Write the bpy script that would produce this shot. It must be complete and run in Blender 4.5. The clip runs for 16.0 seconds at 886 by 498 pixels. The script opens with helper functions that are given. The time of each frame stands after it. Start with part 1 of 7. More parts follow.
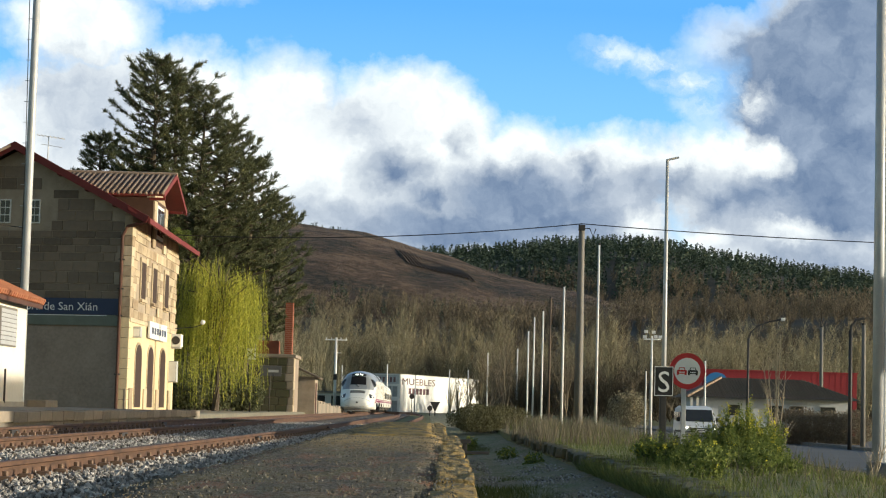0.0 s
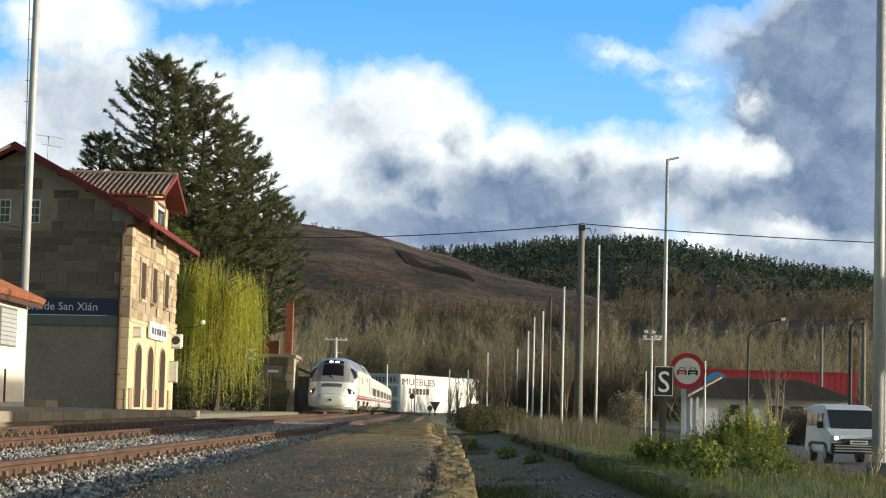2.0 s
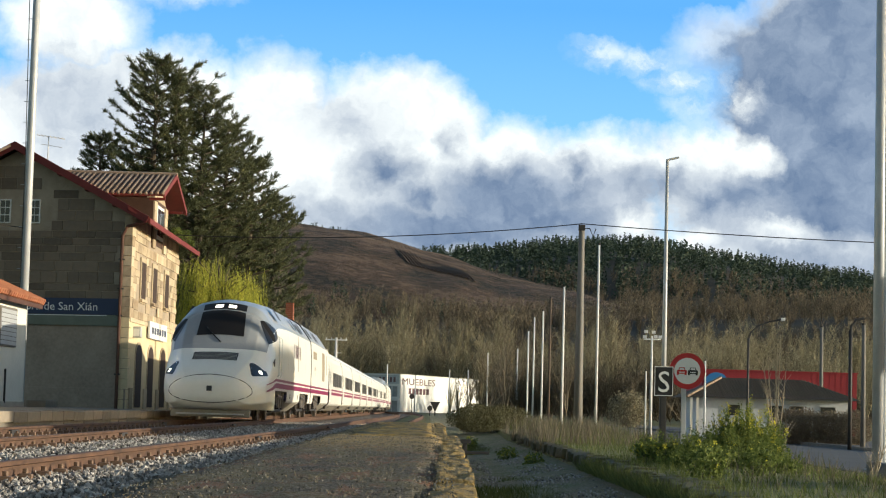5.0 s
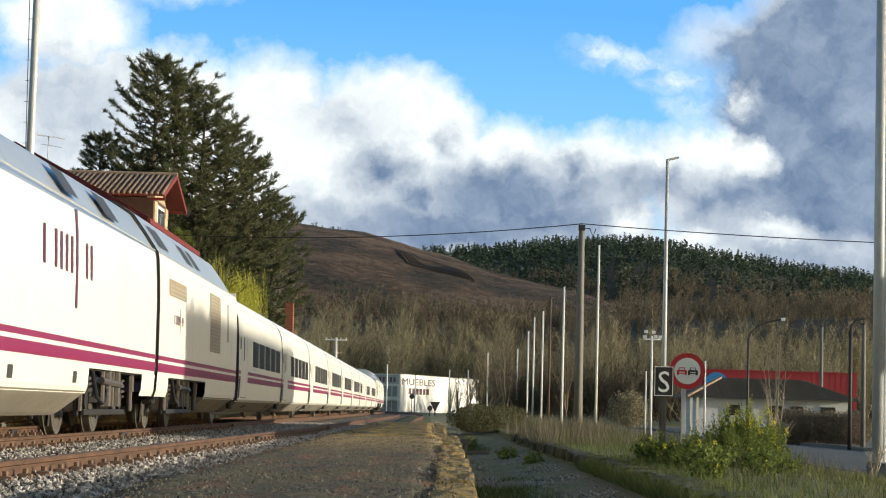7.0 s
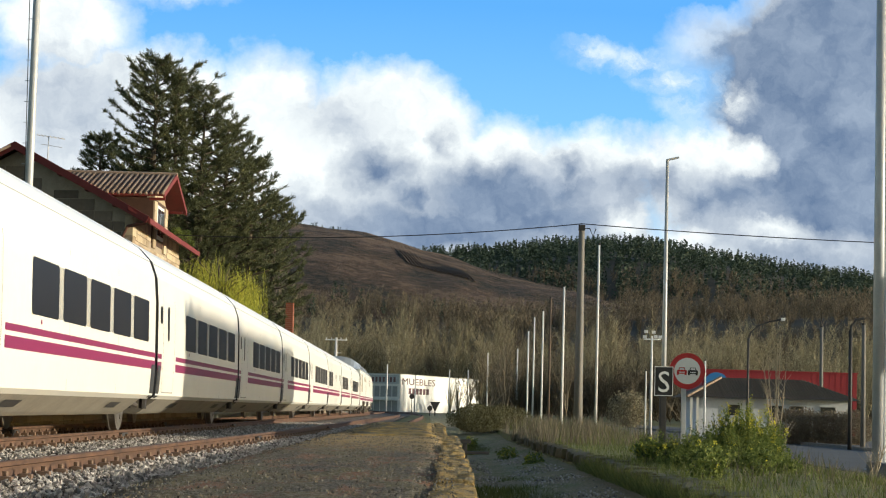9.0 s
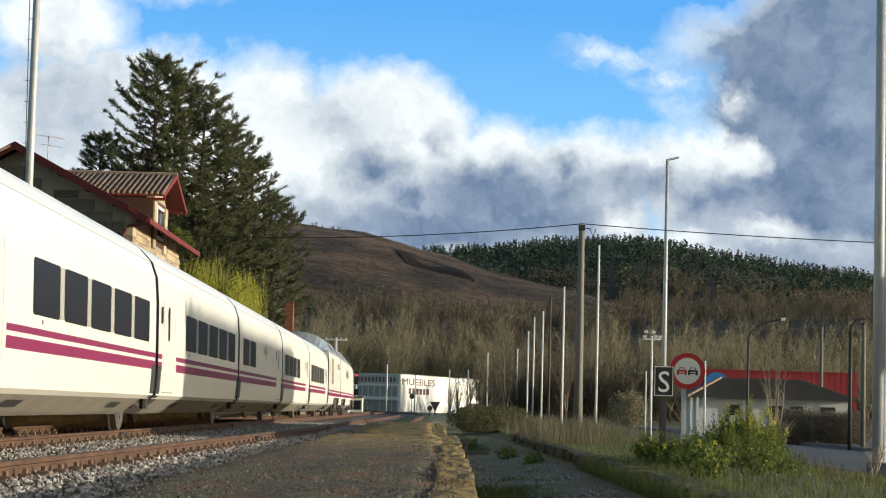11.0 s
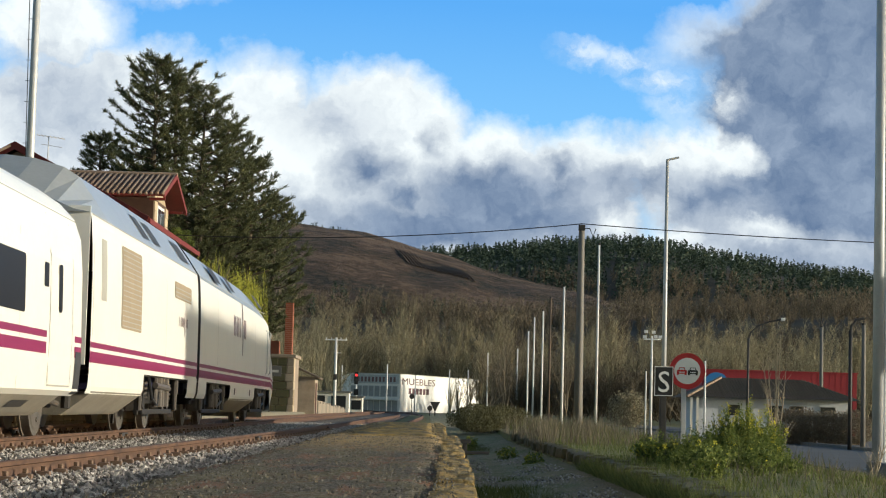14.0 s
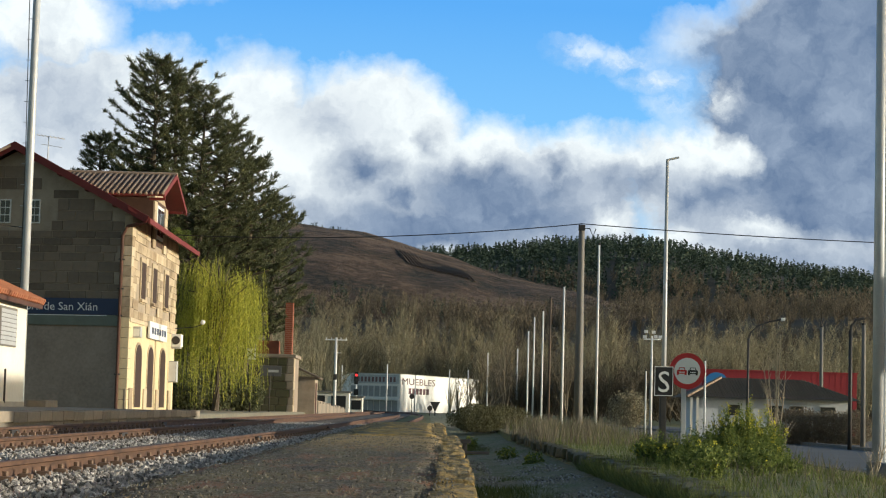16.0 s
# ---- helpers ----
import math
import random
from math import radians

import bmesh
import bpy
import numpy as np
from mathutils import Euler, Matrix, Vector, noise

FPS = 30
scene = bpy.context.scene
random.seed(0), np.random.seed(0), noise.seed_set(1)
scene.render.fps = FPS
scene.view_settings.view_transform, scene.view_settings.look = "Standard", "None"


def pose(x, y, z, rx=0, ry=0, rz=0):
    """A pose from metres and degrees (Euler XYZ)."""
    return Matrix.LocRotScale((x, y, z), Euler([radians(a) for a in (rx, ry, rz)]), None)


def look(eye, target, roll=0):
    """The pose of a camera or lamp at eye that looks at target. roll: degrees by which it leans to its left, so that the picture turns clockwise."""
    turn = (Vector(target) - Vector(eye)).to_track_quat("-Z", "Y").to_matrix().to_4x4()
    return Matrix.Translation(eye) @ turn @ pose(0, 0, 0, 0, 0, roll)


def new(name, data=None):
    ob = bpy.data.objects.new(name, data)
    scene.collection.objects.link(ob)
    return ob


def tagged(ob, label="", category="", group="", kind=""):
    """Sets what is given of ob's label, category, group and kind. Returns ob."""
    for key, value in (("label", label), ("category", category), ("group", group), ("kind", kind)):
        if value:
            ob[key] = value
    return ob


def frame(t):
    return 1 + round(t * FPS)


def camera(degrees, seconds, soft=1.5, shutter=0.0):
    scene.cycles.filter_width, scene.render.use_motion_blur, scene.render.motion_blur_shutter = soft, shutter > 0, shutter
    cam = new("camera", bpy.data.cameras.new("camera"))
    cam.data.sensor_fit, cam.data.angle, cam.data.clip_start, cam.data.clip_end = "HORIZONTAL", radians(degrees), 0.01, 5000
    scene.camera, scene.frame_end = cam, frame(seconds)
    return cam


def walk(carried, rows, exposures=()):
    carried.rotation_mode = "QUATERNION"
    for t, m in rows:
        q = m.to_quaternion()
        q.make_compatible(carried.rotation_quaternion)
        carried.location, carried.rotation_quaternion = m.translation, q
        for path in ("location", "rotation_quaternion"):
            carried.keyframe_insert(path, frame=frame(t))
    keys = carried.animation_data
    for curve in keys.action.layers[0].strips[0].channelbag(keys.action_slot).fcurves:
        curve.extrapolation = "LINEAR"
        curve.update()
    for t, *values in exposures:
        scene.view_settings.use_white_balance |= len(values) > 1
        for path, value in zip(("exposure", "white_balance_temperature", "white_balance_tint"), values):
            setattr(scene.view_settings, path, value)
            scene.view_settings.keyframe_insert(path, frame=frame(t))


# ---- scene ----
cam = camera(25.38, 16.0, soft=1.15)
EYE = (0.0, 0.0, 0.46)
YAW, PITCH = math.atan(21.35 / 3480), math.atan(283.7 / 3480)
AIM = (math.sin(YAW), math.cos(YAW), 0.46 + math.tan(PITCH))
walk(cam, [(0.0, look(EYE, AIM, 1.55)), (16.0, look(EYE, AIM, 1.55))], [(0.0, 0.22, 6300, 4), (8.0, 0.2, 6300, 4), (11.0, 0.08, 6200, 4), (16.0, 0.06, 6150, 4)])

# ---- world and sun ----
SUN_EL, SUN_AZ = radians(7.5), radians(98)      # azimuth clockwise from +y
world = bpy.data.worlds.new("world")
scene.world = world
world.use_nodes = True
wn = world.node_tree.nodes
sky = wn.new("ShaderNodeTexSky")
sky.sky_type, sky.sun_disc = "NISHITA", False
sky.sun_elevation, sky.sun_rotation = SUN_EL, SUN_AZ
wn["Background"].inputs[1].default_value = 0.15
world.node_tree.links.new(sky.outputs[0], wn["Background"].inputs[0])
sun = new("sun", bpy.data.lights.new("sun", "SUN"))
sun.data.energy, sun.data.angle, sun.data.color = 5.0, radians(0.6), (1.0, 0.86, 0.66)
SUN_DIR = Vector((math.sin(SUN_AZ) * math.cos(SUN_EL), math.cos(SUN_AZ) * math.cos(SUN_EL), math.sin(SUN_EL)))
sun.matrix_world = look(SUN_DIR * 50, (0, 0, 0))


# ---- materials ----
class Nodes:
    """A small wrapper to write node trees briefly."""

    def __init__(self, name, roughness=0.8, metallic=0.0, specular=0.4):
        self.mat = bpy.data.materials.new(name)
        self.mat.use_nodes = True
        self.t = self.mat.node_tree
        self.b = self.t.nodes["Principled BSDF"]
        self.b.inputs["Roughness"].default_value = roughness
        self.b.inputs["Metallic"].default_value = metallic
        self.b.inputs["Specular IOR Level"].default_value = specular
        self.co = self.t.nodes.new("ShaderNodeTexCoord")

    def node(self, kind, **ins):
        n = self.t.nodes.new(kind)
        for k, v in ins.items():
            self.put(n.inputs[k.replace("_", " ")], v)
        return n

    def put(self, socket, v):
        if hasattr(v, "is_output"):
            self.t.links.new(v, socket)
        elif hasattr(v, "__len__") and len(v) == 3 and socket.type == "RGBA":
            socket.default_value = (*v, 1)
        else:
            socket.default_value = v

    def coords(self, scale=(1, 1, 1), kind="Object", turn=(0, 0, 0)):
        n = self.t.nodes.new("ShaderNodeMapping")
        self.t.links.new(self.co.outputs[kind], n.inputs[0])
        n.inputs["Scale"].default_value = scale
        n.inputs["Rotation"].default_value = turn
        return n.outputs[0]

    def noise(self, scale, detail=5, rough=0.6, vec=None, distort=0.0):
        n = self.node("ShaderNodeTexNoise", Scale=scale, Detail=detail, Roughness=rough, Distortion=distort)
        self.t.links.new(vec or self.co.outputs["Object"], n.inputs["Vector"])
        return n.outputs["Fac"]

    def math(self, op, a, b=0.0, clamp=False):
        n = self.t.nodes.new("ShaderNodeMath")
        n.operation, n.use_clamp = op, clamp
        self.put(n.inputs[0], a)
        self.put(n.inputs[1], b)
        return n.outputs[0]

    def ramp(self, fac, *stops):
        n = self.t.nodes.new("ShaderNodeValToRGB")
        e = n.color_ramp.elements
        while len(e) < len(stops):
            e.new(0.5)
        for k, (p, c) in zip(e, stops):
            k.position, k.color = p, (*(c if hasattr(c, "__len__") else (c, c, c)), 1)
        self.t.links.new(fac, n.inputs[0])
        return n.outputs[0]

    def mix(self, fac, a, b, how="MIX"):
        n = self.t.nodes.new("ShaderNodeMix")
        n.data_type, n.blend_type = "RGBA", how
        self.put(n.inputs[0], fac)
        self.put(n.inputs[6], a)
        self.put(n.inputs[7], b)
        return n.outputs[2]

    def random(self):
        return self.t.nodes.new("ShaderNodeObjectInfo").outputs["Random"]

    def island(self):
        return self.t.nodes.new("ShaderNodeNewGeometry").outputs["Random Per Island"]

    def xyz(self, vec):
        n = self.t.nodes.new("ShaderNodeSeparateXYZ")
        self.t.links.new(vec, n.inputs[0])
        return n.outputs

    def base(self, c):
        self.put(self.b.inputs["Base Color"], c)
        return self

    def bump(self, h, strength=0.4, distance=0.02):
        n = self.node("ShaderNodeBump", Strength=strength, Distance=distance, Height=h)
        self.t.links.new(n.outputs[0], self.b.inputs["Normal"])
        return self


def paint(name, c, roughness=0.6, metallic=0.0, dirt=0.25, scale=2.0, bump=0.1, specular=0.4):
    """A painted or plain surface with soft stains at two scales and a fine relief."""
    n = Nodes(name, roughness, metallic, specular)
    f = n.math("ADD", n.math("MULTIPLY", n.noise(scale, 5), 0.6), n.math("MULTIPLY", n.noise(scale * 14, 3), 0.4))
    dark = tuple(v * (1 - dirt) for v in c)
    lite = tuple(min(1, v * (1 + dirt * 0.5)) for v in c)
    n.base(n.ramp(f, (0.3, dark), (0.68, lite)))
    if bump:
        n.bump(n.noise(scale * 20, 3), bump, 0.01)
    return n.mat


def glow(name, c, strength):
    n = Nodes(name, 0.3)
    n.base(c)
    n.put(n.b.inputs["Emission Color"], c)
    n.b.inputs["Emission Strength"].default_value = strength
    return n.mat


# ---- mesh helpers ----
def empty(name, m=None):
    ob = new(name)
    if m is not None:
        ob.matrix_basis = m
    return ob


def mesh_of(bm, name, material, smooth=False):
    me = bpy.data.meshes.new(name)
    bm.to_mesh(me)
    bm.free()
    for mt in (material if isinstance(material, (list, tuple)) else [material]):
        me.materials.append(mt)
    if smooth:
        me.shade_smooth()
    return me


def part(name, bm, material, parent, label="", m=None, smooth=False):
    if isinstance(bm, list):
        return [part(name, one, material, parent, label, m, smooth) for one in bm][0]
    ob = new(name, mesh_of(bm, name, material, smooth) if isinstance(bm, bmesh.types.BMesh) else bm)
    ob.parent = parent
    if m is not None:
        ob.matrix_basis = m
    return tagged(ob, label)


def thing(name, bm, material, label, category, m=None, group="", kind="", smooth=False):
    ob = new(name, mesh_of(bm, name, material, smooth))
    if m is not None:
        ob.matrix_basis = m
    return tagged(ob, label, category, group, kind)


def box(x0, x1, y0, y1, z0, z1, bevel=0.0, bm=None):
    own = bmesh.new()
    bmesh.ops.create_cube(own, size=1)
    for v in own.verts:
        v.co = Vector((x0 + (v.co.x + 0.5) * (x1 - x0), y0 + (v.co.y + 0.5) * (y1 - y0), z0 + (v.co.z + 0.5) * (z1 - z0)))
    if bevel:
        bmesh.ops.bevel(own, geom=own.edges[:], offset=bevel, segments=2, affect="EDGES", profile=0.7)
    return own if bm is None else join(bm, own)


def join(bm, own, m=None):
    if m is not None:
        own.transform(m)
    me = bpy.data.meshes.new("tmp")
    own.to_mesh(me)
    own.free()
    bm.from_mesh(me)
    bpy.data.meshes.remove(me)
    return bm


def tube(points, radii, sides=8, bm=None, caps=True):
    """A tube along points with a radius at each."""
    bm = bm or bmesh.new()
    pts = [Vector(p) for p in points]
    if not hasattr(radii, "__len__"):
        radii = [radii] * len(pts)
    rings = []
    for i, p in enumerate(pts):
        d = (pts[min(i + 1, len(pts) - 1)] - pts[max(i - 1, 0)]).normalized()
        q = d.to_track_quat("Z", "X")
        rings.append([bm.verts.new(p + q @ Vector((math.cos(a) * radii[i], math.sin(a) * radii[i], 0)))
                      for a in (2 * math.pi * k / sides for k in range(sides))])
    for a, b in zip(rings, rings[1:]):
        for k in range(sides):
            bm.faces.new((a[k], a[(k + 1) % sides], b[(k + 1) % sides], b[k]))
    if caps:
        bm.faces.new(rings[0][::-1])
        bm.faces.new(rings[-1])
    return bm


def prism(outline, axis, lo, hi, bm=None):
    """A flat outline pushed along an axis; the outline gives the other two axes in order."""
    bm = bm or bmesh.new()

    def at(p, d):
        q = list(p)
        q.insert("xyz".index(axis), d)
        return bm.verts.new(q)

    a, b = [at(p, lo) for p in outline], [at(p, hi) for p in outline]
    n = len(a)
    bm.faces.new(a)
    bm.faces.new(b[::-1])
    for i in range(n):
        bm.faces.new((a[i], b[i], b[(i + 1) % n], a[(i + 1) % n]))
    bmesh.ops.recalc_face_normals(bm, faces=bm.faces[:])
    return bm


def soup(name, verts, faces, material, smooth=False):
    me = bpy.data.meshes.new(name)
    me.from_pydata([tuple(v) for v in verts], [], faces)
    for mt in (material if isinstance(material, (list, tuple)) else [material]):
        me.materials.append(mt)
    if smooth:
        me.shade_smooth()
    me.update()
    return me


def writing(body, size, material, parent, m, name="lettering", label="", stretch=1.0, extrude=0.004):
    """Letters in the built-in font, turned into a mesh."""
    cu = bpy.data.curves.new(name, "FONT")
    cu.body, cu.size, cu.extrude, cu.resolution_u = body, size, extrude, 3
    cu.align_x = "CENTER"
    tmp = bpy.data.objects.new("tmp", cu)
    scene.collection.objects.link(tmp)
    bpy.context.view_layer.update()
    me = bpy.data.meshes.new_from_object(tmp.evaluated_get(bpy.context.evaluated_depsgraph_get()))
    bpy.data.objects.remove(tmp)
    me.materials.clear()
    me.materials.append(material)
    me.transform(Matrix.Diagonal((stretch, 1, 1, 1)))
    ob = new(name, me)
    ob.parent = parent
    ob.matrix_basis = m
    return tagged(ob, label)


# ---- surface materials ----
def stone_material(name, a, b, c):
    n = Nodes(name, 0.9)
    r = n.random()
    f = n.noise(5, 6)
    n.base(n.mix(n.math("MULTIPLY", n.noise(0.7, 4), 0.6), n.mix(n.math("ADD", n.math("MULTIPLY", r, 0.75), n.math("SUBTRACT", n.math("MULTIPLY", f, 0.9), 0.3)), a, b), c))
    return n.bump(n.noise(30, 5), 0.5, 0.02).mat


granite = stone_material("granite", (0.15, 0.125, 0.1), (0.36, 0.3, 0.235), (0.25, 0.215, 0.175))
# Gable tones carry shade, front tones sunlight, in colour: one stone, one plaster.
gable_stone_shaded = stone_material("gable_stone_shaded", (0.09, 0.07, 0.054), (0.27, 0.21, 0.16), (0.17, 0.135, 0.105))
granite_sunlit = stone_material("granite_sunlit", (0.17, 0.12, 0.08), (0.68, 0.58, 0.43), (0.36, 0.27, 0.17))
mortar = paint("mortar", (0.36, 0.3, 0.235), 0.95, dirt=0.35)
plaster_shaded = paint("plaster_shaded", (0.34, 0.275, 0.225), 0.95, dirt=0.35, scale=0.6)
plaster_sunlit = paint("plaster_sunlit", (0.68, 0.56, 0.36), 0.95, dirt=0.22, scale=0.8)
white_wall = paint("white_wall", (0.8, 0.76, 0.68), 0.9, dirt=0.12, scale=0.7)
red_wood = paint("red_wood", (0.17, 0.026, 0.023), 0.65, dirt=0.3)
shutter_wood = paint("shutter_wood", (0.05, 0.03, 0.023), 0.75, dirt=0.35)
brown_wood = paint("brown_wood", (0.1, 0.045, 0.03), 0.7, dirt=0.35)
dark_hole = paint("dark_hole", (0.02, 0.02, 0.022), 0.4, dirt=0.2)
glass_dark = paint("glass_dark", (0.03, 0.033, 0.038), 0.12, dirt=0.2, bump=0, specular=0.6)
tile_clay = stone_material("tile_clay", (0.26, 0.15, 0.1), (0.42, 0.3, 0.22), (0.2, 0.17, 0.14))
tile_orange = stone_material("tile_orange", (0.42, 0.13, 0.06), (0.55, 0.24, 0.12), (0.3, 0.14, 0.09))
tile_dark = stone_material("tile_dark", (0.07, 0.052, 0.04), (0.16, 0.115, 0.085), (0.1, 0.09, 0.065))
steel = paint("steel", (0.5, 0.51, 0.53), 0.45, 0.15, dirt=0.2)
steel_white = paint("steel_white", (0.74, 0.74, 0.74), 0.5, 0.0, dirt=0.15)
concrete_pole = paint("concrete_pole", (0.19, 0.18, 0.17), 0.9, dirt=0.25, scale=1.2)
wood_pole = paint("wood_pole", (0.12, 0.09, 0.07), 0.9, dirt=0.35)
iron_dark = paint("iron_dark", (0.045, 0.042, 0.042), 0.6, dirt=0.4)
black_paint = paint("black_paint", (0.02, 0.02, 0.022), 0.5, dirt=0.2)
white_paint = paint("white_paint", (0.8, 0.8, 0.8), 0.5, dirt=0.08)
sign_red = paint("sign_red", (0.5, 0.03, 0.035), 0.45, dirt=0.12)
sign_blue = paint("sign_blue", (0.03, 0.045, 0.1), 0.5, dirt=0.2)
red_clad = paint("red_clad", (0.33, 0.03, 0.04), 0.6, dirt=0.15)
asphalt = paint("asphalt", (0.1, 0.1, 0.105), 0.9, dirt=0.3, scale=0.5)
lamp_red = glow("lamp_red", (0.9, 0.04, 0.04), 1.3)
lamp_white = glow("lamp_white", (1.0, 0.9, 0.75), 4)


def rust_material():
    n = Nodes("rail_rust", 0.75, 0.2)
    n.base(n.ramp(n.noise(9, 6, vec=n.coords((1, 0.25, 1))), (0.3, (0.065, 0.038, 0.027)), (0.7, (0.16, 0.088, 0.055))))
    return n.bump(n.noise(60, 3), 0.2, 0.004).mat


rail_rust = rust_material()
rail_shine = paint("rail_shine", (0.5, 0.42, 0.36), 0.3, 0.8, dirt=0.25, scale=6)


def ground_material(name, soil, moss, rust, grit, fine=42):
    """Worn ground: soil with moss and rusty patches and a fine grit."""
    n = Nodes(name, 0.95)
    big = n.noise(0.55, 6, 0.65)
    mid = n.noise(2.3, 6, 0.7)
    g = n.noise(fine, 4, 0.7)
    c = n.mix(n.ramp(big, (0.42, 0), (0.56, 1)), soil, moss)
    c = n.mix(n.ramp(mid, (0.52, 0), (0.62, 1)), c, rust)
    c = n.mix(n.ramp(g, (0.45, 0), (0.7, 0.75)), c, grit)
    n.base(c)
    return n.bump(n.math("ADD", g, n.noise(12, 4)), 0.9, 0.03).mat




def island_material():
    """Dark trodden earth with broad mossy, rusty and yellowed patches, pale grit and litter."""
    n = Nodes("platform_ground", 0.95)
    v = n.coords((1.6, 0.35, 1))
    y = n.xyz(n.co.outputs["Object"])[1]
    wide = n.noise(0.8, 6, 0.7, v)
    blot = n.noise(2.1, 7, 0.7, v)
    fine = n.noise(26, 6, 0.75)
    speck = n.noise(75, 3, 0.6)
    c = n.mix(n.ramp(wide, (0.42, 0), (0.58, 1)), (0.06, 0.052, 0.044), (0.13, 0.115, 0.05))
    c = n.mix(n.ramp(blot, (0.5, 0), (0.6, 0.9)), c, (0.25, 0.1, 0.05))
    far = n.math("MULTIPLY", n.ramp(n.math("DIVIDE", y, 60.0), (0.34, 0), (0.46, 1)), n.ramp(blot, (0.3, 0), (0.46, 1)))
    c = n.mix(far, c, (0.5, 0.34, 0.12))
    c = n.mix(n.ramp(fine, (0.46, 0), (0.62, 0.85)), c, (0.3, 0.27, 0.22))
    c = n.mix(n.ramp(fine, (0.3, 0.8), (0.44, 0)), c, (0.025, 0.022, 0.018))
    c = n.mix(n.ramp(speck, (0.6, 0), (0.7, 0.8)), c, (0.5, 0.47, 0.42))
    n.base(c)
    return n.bump(n.math("ADD", fine, n.noise(9, 5, 0.7)), 1.0, 0.09).mat


platform_ground = island_material()
gravel_bed = ground_material("gravel_bed", (0.12, 0.1, 0.085), (0.08, 0.068, 0.056), (0.15, 0.1, 0.07), (0.3, 0.27, 0.24), 28)
field = ground_material("field", (0.12, 0.12, 0.05), (0.14, 0.16, 0.05), (0.2, 0.17, 0.1), (0.2, 0.19, 0.1), 9)
trench_soil = ground_material("trench_soil", (0.19, 0.165, 0.095), (0.12, 0.14, 0.04), (0.28, 0.23, 0.15), (0.5, 0.44, 0.34))


def sunlit_moss_concrete():
    n = Nodes("sunlit_moss_concrete", 0.95)
    # Ochre moss, its colour raised to carry the low sun on the slab.
    c = n.mix(n.ramp(n.noise(1.6, 6, 0.7), (0.4, 0), (0.6, 1)), (0.2, 0.17, 0.1), (0.62, 0.4, 0.1))
    c = n.mix(n.ramp(n.noise(14, 5, 0.7), (0.5, 0), (0.68, 0.7)), c, (0.3, 0.28, 0.24))
    c = n.mix(n.ramp(n.noise(5, 7, 0.75), (0.36, 0.85), (0.5, 0)), c, (0.06, 0.052, 0.035))
    n.base(c)
    return n.bump(n.noise(16, 7, 0.7), 1.0, 0.09).mat


sunlit_moss = sunlit_moss_concrete()


# ---- the line of the track ----
def track_x(s):
    return -5.72 - max(0.0, s - 230.0) ** 2 / 1600.0


def siding_x(s):
    if s < 66:
        return -3.07 + 0.02133 * (s - 14.15) - 0.000247 * (s - 14.15) * (s - 31.5)
    x = -2.406 + 0.0072 * (s - 66)
    return x if s < 120 else x - (s - 120) ** 2 * 0.00028


def edge_x(y):
    """How far the island's edge swings outwards along its length."""
    return 0.0114 * max(0.0, y - 10.3) if y < 35 else 0.23


def sweep(outline, centre, steps, bm=None):
    """An outline of (x, z) carried along the line centre(s)."""
    bm = bm or bmesh.new()
    rows = [[bm.verts.new((centre(s) + x, s, z)) for x, z in outline] for s in steps]
    k = len(outline)
    for a, b in zip(rows, rows[1:]):
        for i in range(k):
            bm.faces.new((a[i], b[i], b[(i + 1) % k], a[(i + 1) % k]))
    bm.faces.new(rows[0])
    bm.faces.new(rows[-1][::-1])
    bmesh.ops.recalc_face_normals(bm, faces=bm.faces[:])
    return bm


# ---- ground ----
def verge_z(x):
    return -0.27 - 0.6 * min(1.0, max(0.0, (x - 5.5) / 3.5))


def ground():
    """One sheet from the tracks to the horizon, with the sunken bed, the verge and the road's level."""
    xs = [-2500, -700, -200, -80, -40, -14, -9.0, -7.45, -7.4, -4, -1.66, -1.64, 0.26, 0.3, 0.7, 1.2, 1.8, 2.4, 2.72, 2.8, 3.4, 4.5, 6, 8, 9.8, 10.8, 11.2, 15, 19.3, 19.7, 30, 60, 150, 400, 1000, 2500]

    def level(x):
        if x <= -7.42:
            return -0.24
        if x <= -1.65:
            return -0.17
        if x <= 0.28:
            return -0.3
        if x < 2.76:
            return -0.72 + 0.16 * max(0.0, x - 1.4)
        return verge_z(x)

    ys = [-200, -60, -10] + list(range(0, 60, 2)) + list(range(60, 130, 5)) + list(range(130, 420, 30)) + [520, 700, 1000, 1600, 2600, 4200]
    verts = []
    for y in ys:
        for x in xs:
            z = level(x)
            w = min(1.0, max(0.0, (y - 66) / 20.0))
            if -1.65 < x < 2.76:
                z = z * (1 - w) - 0.25 * w
            if x > 11 or x < -60:
                k = min(1.0, max(0.0, (y - 180) / 200.0))
                z = z * (1 - k) - 0.3 * k
            z += 0.05 * noise.noise((x * 0.7, y * 0.5, 0)) * (1 if x > 0.5 and not 10.9 < x < 19.8 else 0.1)
            verts.append((x, y, z))
    nx = len(xs)
    faces, mats = [], []
    for j in range(len(ys) - 1):
        for i in range(nx - 1):
            faces.append((j * nx + i, j * nx + i + 1, (j + 1) * nx + i + 1, (j + 1) * nx + i))
            x = (xs[i] + xs[i + 1]) / 2
            mats.append(1 if -7.45 < x < -1.6 else 2 if 0.28 < x < 2.76 else 0)
    me = soup("ground", verts, faces, [field, gravel_bed, trench_soil])
    me.polygons.foreach_set("material_index", mats)
    ob = new("ground", me)
    tagged(ob, "rough grassy ground with gravel track bed and sunken mossy siding", "ground", kind="structure")


